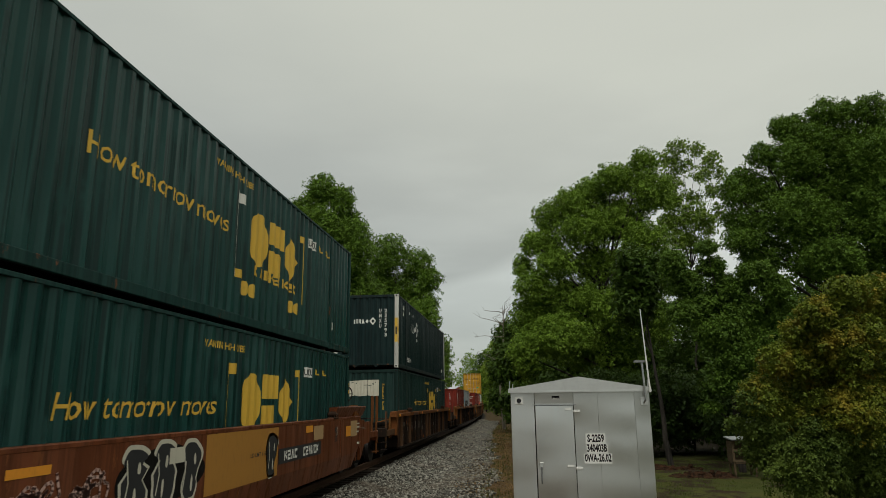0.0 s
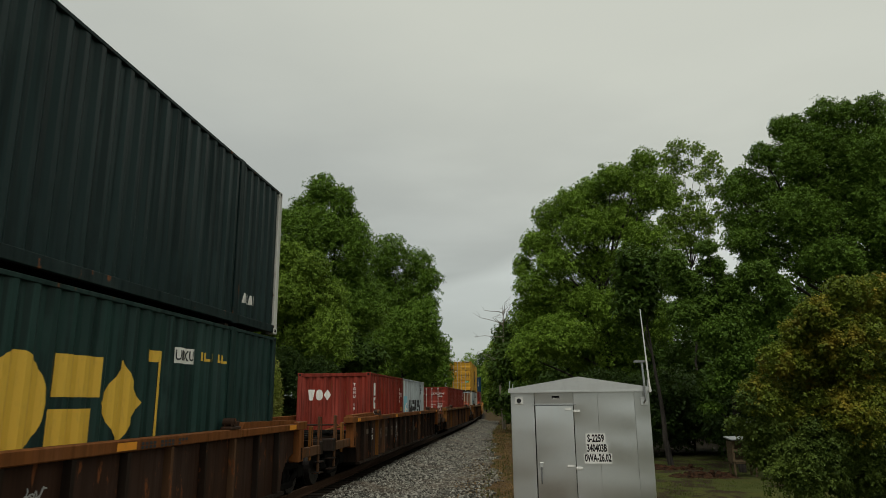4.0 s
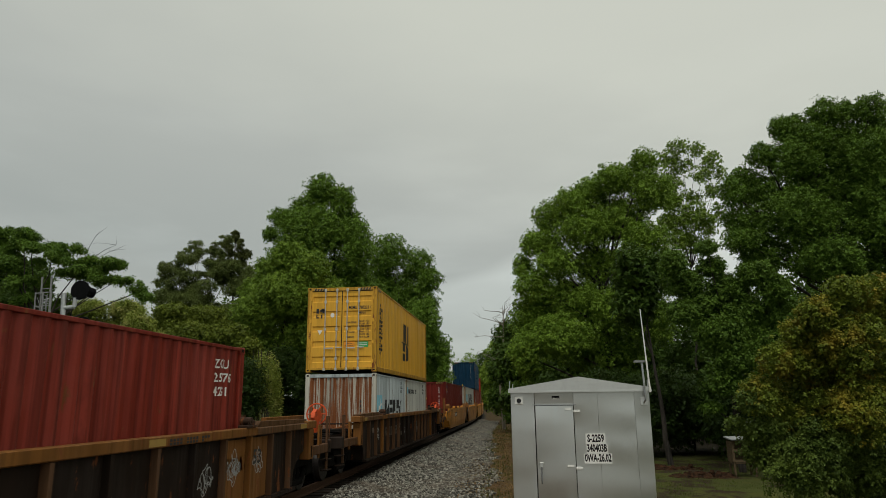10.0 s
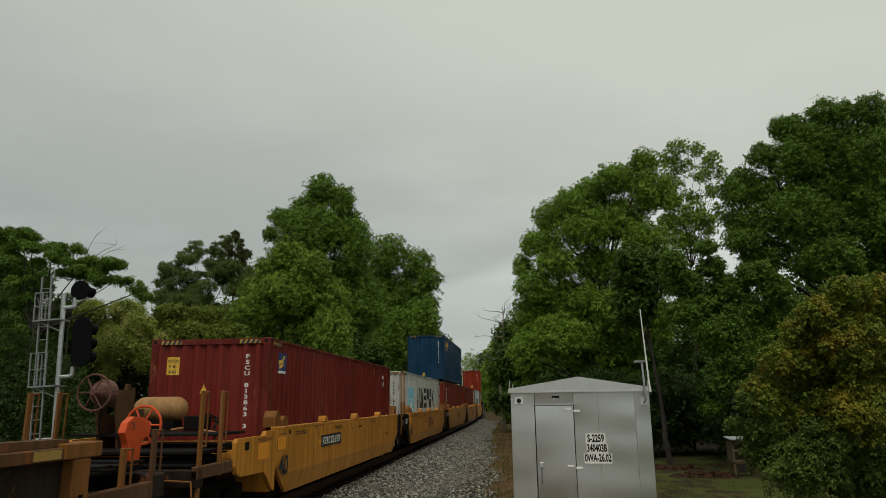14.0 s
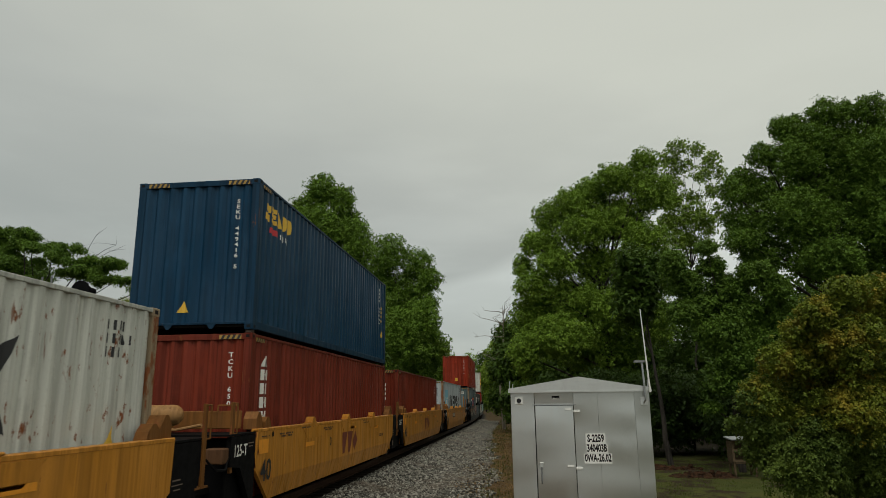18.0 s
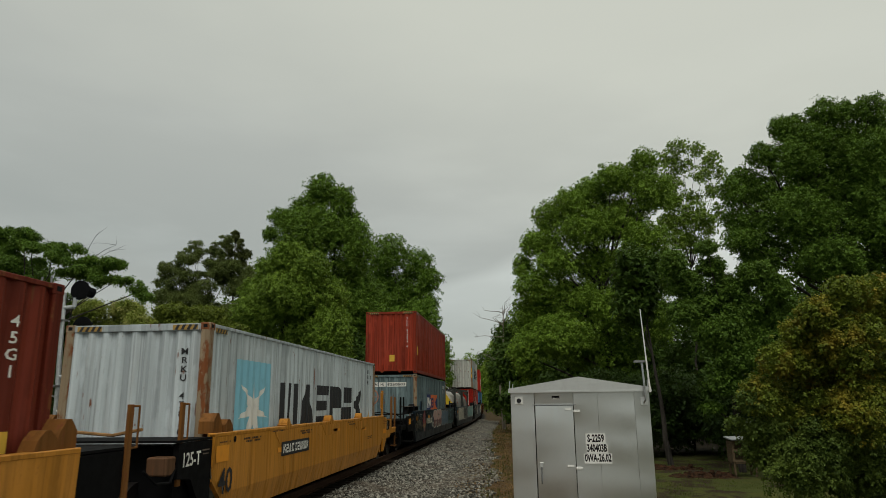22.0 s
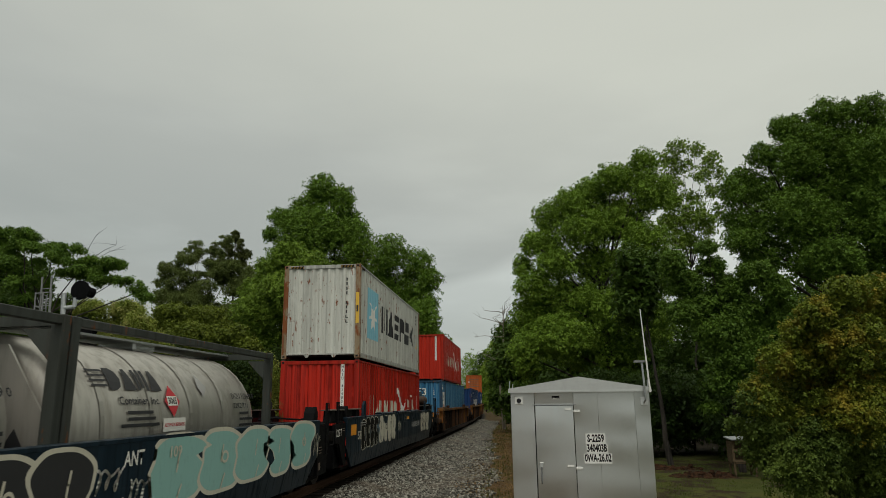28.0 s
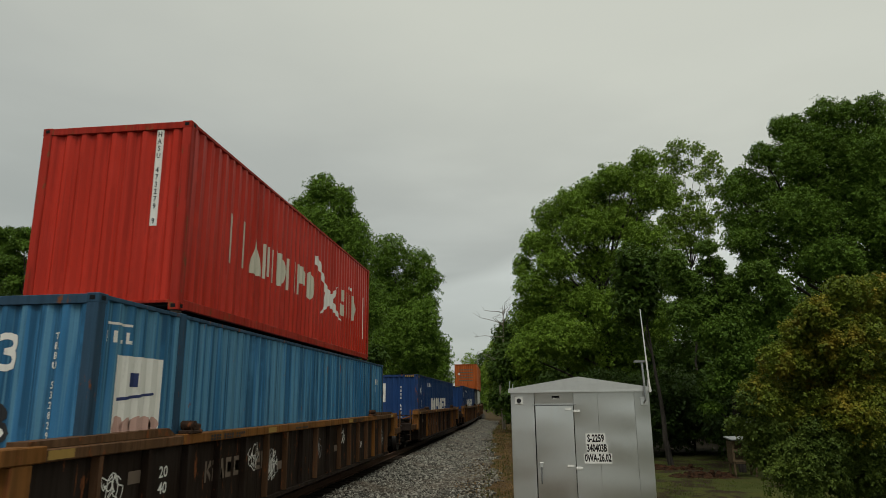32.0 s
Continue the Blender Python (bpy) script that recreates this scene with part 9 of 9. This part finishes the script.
            part("brake_rod", rod([(1.1, sy * (half + 0.2), 1.3), (1.1, sy * (e - 0.3), 1.2)], 0.02), P_GRIME, car)
            y0, y1 = sorted((sy * (half + ln * 0.55), sy * e))
            sill_mat = P_RIBL if mat is P_TTX and sy < 0 else end_mat
            part("side_sill", boxes((1.32, 1.42, y0, y1, 0.92, 1.10), bevel=0.01), sill_mat, car)
            part("side_sill", boxes((-1.42, -1.32, y0, y1, 0.92, 1.10), bevel=0.01), sill_mat, car)
            y0, y1 = sorted((sy * (e - 0.2), sy * e))
            part("end_beam", boxes((-1.42, 1.42, y0, y1, 0.8, 1.06), bevel=0.02), P_RIB if mat is P_TTX else end_mat, car)
            for x in (-1.38, 1.38):
                stanchion(car, x, sy * (e - 0.1), 0.4, 2.17, post_mat, 0.8)
                stanchion(car, x, sy * (e - 0.77), 0.9, 2.18, post_mat, 0.8)
            # stencilled panels and pockets on the end's side plate
            if mat is P_TTX and sy > 0:
                marks = ((0.22, 0.375, 1.07, 1.38, STEEL_DARK), (0.39, 0.44, 1.18, 1.36, P_RIBL), (0.01, 0.17, 1.39, 1.405, MAROON), (0.01, 0.18, 1.34, 1.355, MAROON), (0.02, 0.17, 1.29, 1.305, MAROON), (0.02, 0.16, 0.98, 1.12, AMBER))
                tagged(part("stencil", boxes(*[(1.484, 1.486, half + ln * 0.235 + 0.03 * (k % 2), half + ln * (0.27 + 0.012 * (k % 3)), 1.1 + 0.03 * k, 1.115 + 0.03 * k) for k in range(9) if k != 4]), GREY, car), kind="stuff")
            elif mat is P_TTX:
                marks = ((0.43, 0.49, 1.22, 1.35, STEEL_DARK), (0.12, 0.29, 1.02, 1.3, AMBER), (0.06, 0.3, 1.36, 1.375, MAROON), (0.08, 0.28, 1.33, 1.342, MAROON))
            elif mat is P_DARK and sy > 0:
                marks = ((0.23, 0.385, 1.22, 1.44, AMBER), (0.05, 0.2, 1.4, 1.415, ORANGE), (0.05, 0.19, 1.36, 1.37, GREY), (0.05, 0.2, 1.33, 1.34, GREY), (0.05, 0.18, 1.3, 1.31, GREY), (0.05, 0.2, 1.27, 1.28, GREY), (0.14, 0.2, 0.98, 1.12, TAN))
            elif mat is P_ORA:
                marks = ((0.04, 0.22, 1.27, 1.29, DUST), (0.04, 0.28, 1.23, 1.245, DUST))
            else:
                marks = ((0.12, 0.30, 0.95, 1.2, STEEL_DARK), (0.04, 0.22, 1.27, 1.29, DUST), (0.04, 0.28, 1.23, 1.245, DUST), (0.345, 0.50, 1.1, 1.32, AMBER))
            for a0, a1, z0, z1, mt in marks:
                ya, yb = sorted((sy * (half + ln * a0), sy * (half + ln * a1)))
                part("end_marking", boxes((1.4785, 1.4835, ya, yb, z0, z1)), mt, car)
            part("cut_lever", rod([(0.2, sy * (e + 0.05), 0.95), (1.35, sy * (e + 0.05), 0.9), (1.4, sy * (e + 0.1), 0.7)], 0.014), post_mat, car)
            if mat is P_DARK and sy < 0:
                coupler(car, sy * e, sy)
                add_truck(car, sy * (half + ln * 0.52))
                continue
            if mat is P_TTX:
                brake_gear(car, half, sy)
            else:
                far = mat is P_DARK
                y, z = sy * (half + ln * 0.45), 2.06 if far else 1.86
                reservoir(car, 0.0 if far else -0.62, 1.1 if far else 0.48, y, z, 0.21, P_RESB)
                part("tank_cradle", boxes((0.2, 0.9, y - 0.14, y + 0.14, 1.52, z - 0.17)) if far else boxes((-0.4, 0.3, y - 0.14, y + 0.14, 1.52, 1.7)), P_BLK, car)
                if sy > 0:
                    y = half + (1.9 if far else ln * 0.555)
                    z = 2.4 if far else 2.24
                    brake_wheel(car, 0.6, y, z, P_RIB, 0.25)
                    part("brake_stand", extrude_poly([(y - 0.5, 1.3), (y - 0.1, 1.3), (y - 0.08, 1.8), (y - 0.06, z + 0.1), (y - 0.2, z + 0.12), (y - 0.3, z - 0.1), (y - 0.4, z - 0.4)], "x", 0.48, 0.72), mat, car)
            part("step", boxes((1.25, 1.42, sy * (e - 0.1) - 0.2, sy * (e - 0.1) + 0.2, 0.44, 0.465)), post_mat, car)
            coupler(car, sy * e, sy)
            add_truck(car, sy * (half + ln * 0.52))
    car.location = (TRACK_X, u, 0)
    MOVERS.append((car, u, 0.0))
    return car


SX = 1.491  # outer face of the smooth sides
# orange-brown car under the green containers
car = smooth_car(-111.05, "orange-brown well car with sprayed shapes and a yellow panel", 8.75, P_ORA, "end", "end", 2.9, 2.72, lug=False, top=1.58, post_mat=P_CHORD)
part("painted_panel", lay(shapes_mesh([rect(-0.8, 2.15, 0.68, 1.54)]), "side", SX, lift=0.004), OCHRE, car, "yellow painted panel")
part("car_number", lay(shapes_mesh([rect(2.2, 4.9, 0.86, 1.14)]), "side", SX, lift=0.006), BLACK, car, "black panel with the car's white marks")
tagged(part("car_mark", lay(shapes_mesh(word_blocks(2.5, 0.91, 4, 0.2, 0.18, 0.2, 0, 3) + word_blocks(3.65, 0.91, 6, 0.18, 0.18, 0.2, 0, 5)), "side", SX, lift=0.009), WHITE, car), kind="stuff")
mark_part("reflector", lay(shapes_mesh([rect(-4.7, -4.1, 1.33, 1.42), rect(-6.6, -6.0, 1.33, 1.42), rect(3.8, 4.28, 1.36, 1.5)]), "side", SX, lift=0.006), AMBER, car)
tagged(part("stencil", lay(shapes_mesh([rect(-1.85, -1.45, 1.22, 1.42), rect(6.2, 6.24, 1.2, 1.4)]), "side", SX, lift=0.013), CREAM, car), kind="stuff")
for sy in (-1, 1):
    ya, yb = sorted((sy * 6.2, sy * 9.3))
    bm = extrude_poly([(1.30, 1.60), (1.40, 1.60), (1.52, 1.86), (1.495, 1.88), (1.30, 1.86)], "y", ya, yb)
    part("container_guide", bm, P_ORA, car, "flared container guide")
    casting(car, sy * 6.15, 1.59)
    for dy in (-0.5, 0.5):
        part("seam_rib", boxes((1.4905, 1.505, sy * 7.6 + dy * 2.0 - 0.02, sy * 7.6 + dy * 2.0 + 0.02, 0.75, 1.55)), P_ORA, car)
mark_part("painted_panel", lay(shapes_mesh([rect(7.61, 8.33, 1.1, 1.5), rect(4.36, 5.08, 1.18, 1.48), rect(-8.0, -7.42, 1.0, 1.42)]), "side", SX, lift=0.005), TAN, car, "tan painted square")
part("painted_panel", lay(shapes_mesh([rect(7.12, 7.6, 1.12, 1.38)]), "side", SX, lift=0.007), AMBER, car)
tagged(part("load_number", lay(text_mesh("40\n20", 0.2, 6.05, 1.05, 0.2, line=1.0), "side", SX, lift=0.006), BLACK, car), kind="stuff")
tagged(part("stencil", lay(shapes_mesh([rect(8.25, 8.65, 1.40, 1.43), rect(8.25, 8.68, 1.30, 1.34), rect(8.25, 8.55, 1.18, 1.22), rect(8.3, 8.7, 0.86, 0.92)]), "side", SX, lift=0.006), CREAM, car), kind="stuff")
bubble_row(car, SX, -2.95, 0.68, 3, 0.68, 0.85, BLACK, CREAM, 51, 0.14)
bubble_row(car, SX, 1.55, 0.68, 1, 0.6, 0.8, BLACK, CREAM, 57, 0.14)
for i in range(6):
    scribble(car, SX, -7.8 + i * 0.8, 1.1, 0.7, 0.5, PINK, 200 + i, 0.018)
tagged(part("stencil", lay(text_mesh("LD LMT 116700 TSR 0BT".replace("TSR 0BT", ""), 0.1, 0.85, 1.08, 0.9), "side", SX, lift=0.008), BLACK, car), kind="stuff")

ribbed_car(-87.3, "rust-brown ribbed well car with worn yellow top chords", 1)
ribbed_car(-64.3, "rusty brown ribbed well car with yellow-capped sides", 2)
ribbed_car(-41.3, "grimy dark ribbed well car with a yellow painted panel", 3, 5.35)
ribbed_car(-18.15, "dark rusty ribbed well car with white scribbles", 4)

# the yellow five-unit car
LBL = "dirty yellow smooth-sided well unit"
for i, u in enumerate((3.05, 18.3, 33.68, 48.5, 64.15)):
    first, last = i == 0, i == 4
    car = smooth_car(u, LBL + (", brake gear at its end" if first or last else ""), 6.25, P_TTX, "end" if first else "joint", "end" if last else "joint", 2.95 if first else 1.35, 2.65 if last else 1.45, post_mat=P_RIBY, tank=i == 2)
    part("painted_shade", lay(shapes_mesh([rect(-6.2, -5.75, 1.12, 1.36)]), "side", SX, lift=0.004), AMBER, car, "amber reflector panel")
    mark_part("reflector", lay(shapes_mesh([rect(-3.6, -3.0, 1.08, 1.17), rect(3.2, 3.7, 1.2, 1.28), rect(0.2, 0.8, 1.3, 1.36)]), "side", SX, lift=0.006), AMBER, car)
    tagged(part("load_number", lay(text_mesh("40", 0.52, -6.08, 0.64, 0.5), "side", SX, lift=0.006), BLACK, car, "black number 40"), kind="stuff")
    tagged(part("stencil", lay(shapes_mesh([*[rect(a + 0.07 * k, a + 0.07 * k + 0.048, z, z + h) for a, z, h, n in ((-5.2, 1.40, 0.03, 11), (-5.1, 1.355, 0.03, 9), (-2.3, 1.40, 0.03, 11), (-2.2, 1.355, 0.03, 8), (-3.9, 1.465, 0.022, 9), (1.6, 1.465, 0.022, 8), (1.7, 1.40, 0.03, 10), (-6.1, 1.40, 0.018, 6), (3.9, 0.98, 0.03, 10), (3.9, 0.93, 0.03, 8)) for k in range(n) if k % 5 != 4]]), "side", SX, lift=0.0075), BLACK, car), kind="stuff")
    part("round_badge", lay(shapes_mesh([blob(-5.55, 1.43, 0.05, 0.05, 16)]), "side", SX, lift=0.006), STEEL_DARK, car)
    if 0 < i < 4:
        part("unit_letter", lay(text_mesh("EDC"[i - 1], 0.26, -1.75, 1.0, 0.12), "side", SX, lift=0.006), BLACK, car)
    if first or last:
        part("car_number", lay(shapes_mesh([rect(-3.4, -1.7, 1.0, 1.26)]), "side", SX, lift=0.007), BLACK, car, "black panel with the car's white marks")
        tagged(part("car_mark", lay(shapes_mesh(word_blocks(-3.3, 1.05, 4, 0.16, 0.16, 0.2, 0, 3) + word_blocks(-2.6, 1.05, 6, 0.14, 0.16, 0.2, 0, 5)), "side", SX, lift=0.011), WHITE, car), kind="stuff")
    else:
        for p in figures(-0.75, 0.72, ("tab", "tab", "diamond"), 0.56, 0.52, 0.1, 0.22):
            part("company_mark", lay(shapes_mesh([p]), "side", SX, lift=0.006), MAROON, car, "maroon company mark")
        if i == 1:
            scribble(car, SX, 2.2, 1.2, 0.9, 0.35, CREAM, 77, 0.014)
    if not first:
        tagged(part("unit_code", lay(text_mesh("125-T", 0.26, -7.12, 1.14, 0.5), "side", 1.451, lift=0.006), WHITE, car, "white 125-T lettering"), kind="stuff")

# the dark three-unit car with sprayed sides
K = smooth_car(85.4, "black and navy well unit covered in sprayed shapes", 8.35, P_DARK, "end", "joint", 3.0, 1.0, lug=False, post_mat=P_BLK, end_mat=P_BLK, top=1.57, raised=True)
Lc = smooth_car(104.15, "navy well unit with cream, black and green sprayed shapes", 8.4, P_DARK, "joint", "joint", 1.0, 1.0, lug=False, post_mat=P_BLK, end_mat=P_BLK, top=1.57)
M = smooth_car(123.4, "navy well unit with white and grey sprayed shapes", 8.4, P_DARK, "joint", "end", 1.0, 2.62, lug=True, post_mat=P_BLK, end_mat=P_BLK, top=1.57, raised=True)
for car in (K, Lc, M):
    spots = [rect(-8.0, -7.4, 1.12, 1.4), rect(0.9, 1.45, 1.32, 1.42), rect(3.1, 3.4, 1.36, 1.46)] if car is M else [rect(-8.0, -7.4, 1.2, 1.36), rect(-4.2, -3.5, 1.22, 1.34), rect(2.9, 3.35, 1.28, 1.4), rect(7.3, 7.7, 1.2, 1.38)]
    mark_part("reflector", lay(shapes_mesh(spots), "side", SX, lift=0.004), AMBER, car)
    tagged(part("load_number", lay(text_mesh("53", 0.3, -7.2, 0.98, 0.34), "side", SX, lift=0.005), CREAM, car), kind="stuff")
    tagged(part("stencil", lay(shapes_mesh([rect(-6.9, -6.2, 1.4, 1.43), rect(-6.9, -6.3, 1.34, 1.36), rect(6.2, 6.8, 1.4, 1.43), rect(6.2, 6.7, 1.34, 1.36)]), "side", SX, lift=0.005), GREY, car), kind="stuff")
WINE = decal("wine", (0.17, 0.075, 0.07))
SPRAY_RED = decal("spray_red", (0.42, 0.035, 0.04))
SLATE_BLUE = decal("slate_blue", (0.10, 0.16, 0.21))


def loops(car, a, b, w, h, n, mat, seed, thick=0.02):
    """A sprayed tag: one looping line with uneven strokes."""
    rnd = random.Random(seed)
    ph = rnd.uniform(0, 6.28)
    pts = []
    for i in range(22 * n):
        t = i / (22 * n - 1)
        v = 2 * math.pi * n * t + ph
        pts.append((a + w * t + 0.42 * w / n * math.sin(v + 0.7), b + h * (0.5 + 0.42 * math.cos(v) * (0.75 + 0.25 * math.sin(3.1 * t * n + ph)) + 0.08 * math.sin(2.3 * v))))
    tagged(part("sprayed_scribble", lay(shapes_mesh(stroke(pts, thick)), "side", SX, lift=0.009), mat, car), kind="stuff")


def piece(car, a0, a1, b0, b1, n, fill, line, seed, low=None, edge=0.055, wob=0.1):
    """A large sprayed piece: plump forms that overlap, thick outlines, a darker lower half and inner cuts."""
    rnd = random.Random(seed)
    w, h = (a1 - a0) / n, b1 - b0
    for i in range(n):
        ca, cb = a0 + (i + 0.5) * w, (b0 + b1) / 2 + rnd.uniform(-0.03, 0.03)
        g = glyph(ca, cb, w * 1.3, h * rnd.uniform(0.98, 1.06), rnd, wob)
        kx, ky = 1 - 2 * edge / w, 1 - 2 * edge / h
        inner = [(ca + (p - ca) * kx, cb + (q - cb) * ky) for p, q in g]
        up = 0.0012 * i
        part("sprayed_outline", lay(shapes_mesh([g]), "side", SX, lift=0.004 + up), line, car)
        part("sprayed_fill", lay(shapes_mesh([inner]), "side", SX, lift=0.0045 + up), fill, car)
        if low:
            cut = cb - 0.08 * h
            part("sprayed_fill", lay(shapes_mesh([[(p, min(q, cut + 0.05 * math.sin(9 * p))) for p, q in inner]]), "side", SX, lift=0.005 + up), low, car)
        k = rnd.uniform(-0.1, 0.1)
        cuts = stroke([(ca + (k + 0.03) * w, cb + h * 0.24), (ca + k * w, cb + 0.1 * h), (ca + (k - 0.02) * w, cb - h * 0.02)], 0.018)
        cuts += stroke([(ca + (k + 0.1) * w, cb - h * 0.22), (ca + (k + 0.04) * w, cb - 0.34 * h), (ca + k * w, cb - h * 0.46)], 0.018)
        if i % 3 == 1:
            cuts += arc(ca + 0.08 * w, cb + 0.05 * h, 0.1 * w, 0.1 * h, 0, 360, 0.6, 16)
        tagged(part("sprayed_line", lay(shapes_mesh(cuts), "side", SX, lift=0.0145), line, car), kind="stuff")


# first unit: white tags, a red face, a wine-and-pink piece, grey forms
for i, (a, b, w, h) in enumerate(((-8.25, 0.72, 0.6, 0.4), (-7.75, 0.8, 0.5, 0.5), (-7.2, 0.74, 0.5, 0.55), (-6.8, 0.9, 0.5, 0.5), (-7.9, 1.22, 0.5, 0.28), (-6.7, 0.7, 0.45, 0.3))):
    loops(K, a, b, w, h, 3, CREAM, 500 + i, 0.034)
part("sprayed_fill", lay(shapes_mesh([blob(-5.52, 1.1, 0.42, 0.44, 24, 0.05, 5)]), "side", SX, lift=0.0045), WINE, K, "red sprayed face shape")
tagged(part("sprayed_line", lay(shapes_mesh(arc(-5.52, 1.12, 0.43, 0.45, -30, 220, 0.9, 24) + arc(-5.68, 0.98, 0.2, 0.2, 0, 180, 0.8) + arc(-5.34, 0.98, 0.19, 0.2, 0, 180, 0.8)), "side", SX, lift=0.008), SPRAY_RED, K), kind="stuff")
for a in (-5.68, -5.34):
    part("sprayed_fill", lay(shapes_mesh([blob(a, 0.9, 0.14, 0.12, 16, 0.08, 3)]), "side", SX, lift=0.0065), TAN, K)
wig = [(-4.75 + 0.06 * i, 1.42 - 0.012 * i * 0.2 + 0.1 * math.sin(0.32 * i)) for i in range(40)]
tagged(part("sprayed_line", lay(shapes_mesh(stroke(wig, 0.014)), "side", SX, lift=0.006), GREY, K), kind="stuff")
tagged(part("car_mark", lay(shapes_mesh(word_blocks(-4.8, 0.96, 4, 0.21, 0.25, 0.2, 0, 3) + word_blocks(-3.85, 0.96, 6, 0.2, 0.25, 0.2, 0, 5)), "side", SX, lift=0.005), CREAM, K), kind="stuff")
piece(K, -2.15, 1.25, 0.67, 1.56, 3, PINK, CREAM, 61, WINE, 0.045)
piece(K, 1.35, 4.7, 0.68, 1.5, 4, SLATE_BLUE, GREY, 63, None, 0.03, 0.14)
loops(K, -2.75, 0.72, 0.5, 0.3, 3, WHITE, 511, 0.014)
piece(K, 5.0, 7.9, 0.7, 1.5, 4, P_DARK, TEAL, 65, None, 0.03, 0.14)
# second unit: cream field with black lines, a black piece, tags, a large green piece
part("sprayed_fill", lay(shapes_mesh([rect(-7.0, -2.2, 0.67, 1.54)]), "side", SX, lift=0.0045), CREAM, Lc, "cream sprayed field with black lines")
tagged(part("sprayed_line", lay(shapes_mesh([rect(-6.6 + 0.75 * i, -6.55 + 0.75 * i, 0.67, 1.53) for i in range(6)]), "side", SX, lift=0.008), BLACK, Lc), kind="stuff")
sp = [(-3.2 + 0.02 * i * 0.55 * math.cos(i * 0.6), 1.2 + 0.02 * i * 0.45 * math.sin(i * 0.6)) for i in range(34)]
tagged(part("sprayed_line", lay(shapes_mesh(stroke(sp, 0.014)), "side", SX, lift=0.01), BLACK, Lc), kind="stuff")
piece(Lc, -2.35, 0.12, 0.67, 1.58, 3, BLACK, CREAM, 71, None, 0.05, 0.06)
tagged(part("writing", lay(text_mesh("109", 0.2, 1.75, 1.3, 0.3), "side", SX, lift=0.018), CREAM, Lc), kind="stuff")
tagged(part("writing", lay(text_mesh("ANT", 0.24, 0.72, 1.28, 0.42), "side", SX, lift=0.008), WHITE, Lc), kind="stuff")
for i, (a, b, w, h) in enumerate(((0.2, 1.02, 0.5, 0.3), (0.3, 0.72, 0.4, 0.28), (0.85, 0.8, 0.4, 0.36), (-8.2, 0.8, 0.9, 0.5), (7.95, 0.8, 0.4, 0.6))):
    loops(Lc, a, b, w, h, 3, WHITE if i < 3 else CREAM, 520 + i, 0.016)
piece(Lc, 1.4, 7.8, 0.67, 1.6, 5, TEAL, CREAM, 81, None, 0.06, 0.09)
# third unit: dark panel with grey tags, cream letters-like forms, a small hand-like tag
piece(M, -6.75, -4.55, 0.67, 1.52, 4, STEEL_DARK, CREAM, 91, None, 0.02, 0.16)
tagged(part("sprayed_line", lay(shapes_mesh(arc(-4.6, 0.72, 0.45, 0.6, 10, 170, 0.8, 16)), "side", SX, lift=0.006), SLATE_BLUE, M), kind="stuff")
piece(M, -4.35, -1.55, 0.67, 1.58, 4, CREAM, BLACK, 95, None, 0.035, 0.08)
for i in range(4):
    tagged(part("sprayed_line", lay(shapes_mesh(arc(-0.98 + 0.17 * i, 1.02, 0.08, 0.3 - 0.05 * abs(i - 1), -20, 200, 0.72, 12)), "side", SX, lift=0.006), CREAM, M), kind="stuff")
loops(M, 0.35, 1.2, 0.5, 0.32, 3, GREY, 541, 0.012)
tagged(part("car_mark", lay(shapes_mesh(word_blocks(2.1, 0.98, 4, 0.24, 0.2, 0.2, 0, 3) + word_blocks(3.1, 0.98, 6, 0.2, 0.2, 0.2, 0, 5)), "side", SX, lift=0.005), GREY, M), kind="stuff")
piece(M, 4.6, 7.2, 0.67, 1.52, 5, CREAM, BLACK, 99, None, 0.035, 0.12)
for car in (Lc, M):
    tagged(part("unit_code", lay(text_mesh("125 T", 0.26, -9.3, 1.14, 0.5), "side", 1.451, lift=0.006), WHITE, car, "white 125 T lettering"), kind="stuff")

ribbed_car(146.1, "rusty brown ribbed well car with yellow-striped chords", 5)
ribbed_car(170.3, "brown ribbed well car with worn yellow chords", 6)
ribbed_car(193.9, "rust-brown ribbed well car far back in the train", 7)
ribbed_car(217.3, "dark ribbed well car at the curve", 8)


# ---- what moves ----
def motions():
    times = [float(i) for i in range(33)]
    for ob, u, z in MOVERS:
        rows = []
        for t in times:
            y = u - travelled(t)
            x, h = course(y)
            rows.append((t, pose(x, y, z, 0, 0, h)))
        walk(ob, rows)
    # the wheels roll with the train; alike wheelsets share one set of keys
    first = {}
    for ob, dy in WHEELS:
        if dy in first:
            src = first[dy].animation_data
            ob.rotation_mode = "QUATERNION"
            data = ob.animation_data_create()
            data.action, data.action_slot = src.action, src.action_slot
            continue
        first[dy] = ob
        rows = []
        for i in range(481):
            t = i / 15
            a = math.degrees((travelled(t) - travelled(0)) / 0.48) % 360
            rows.append((t, pose(0, dy, 0.48, a, 0, 0)))
        walk(ob, rows)


motions()
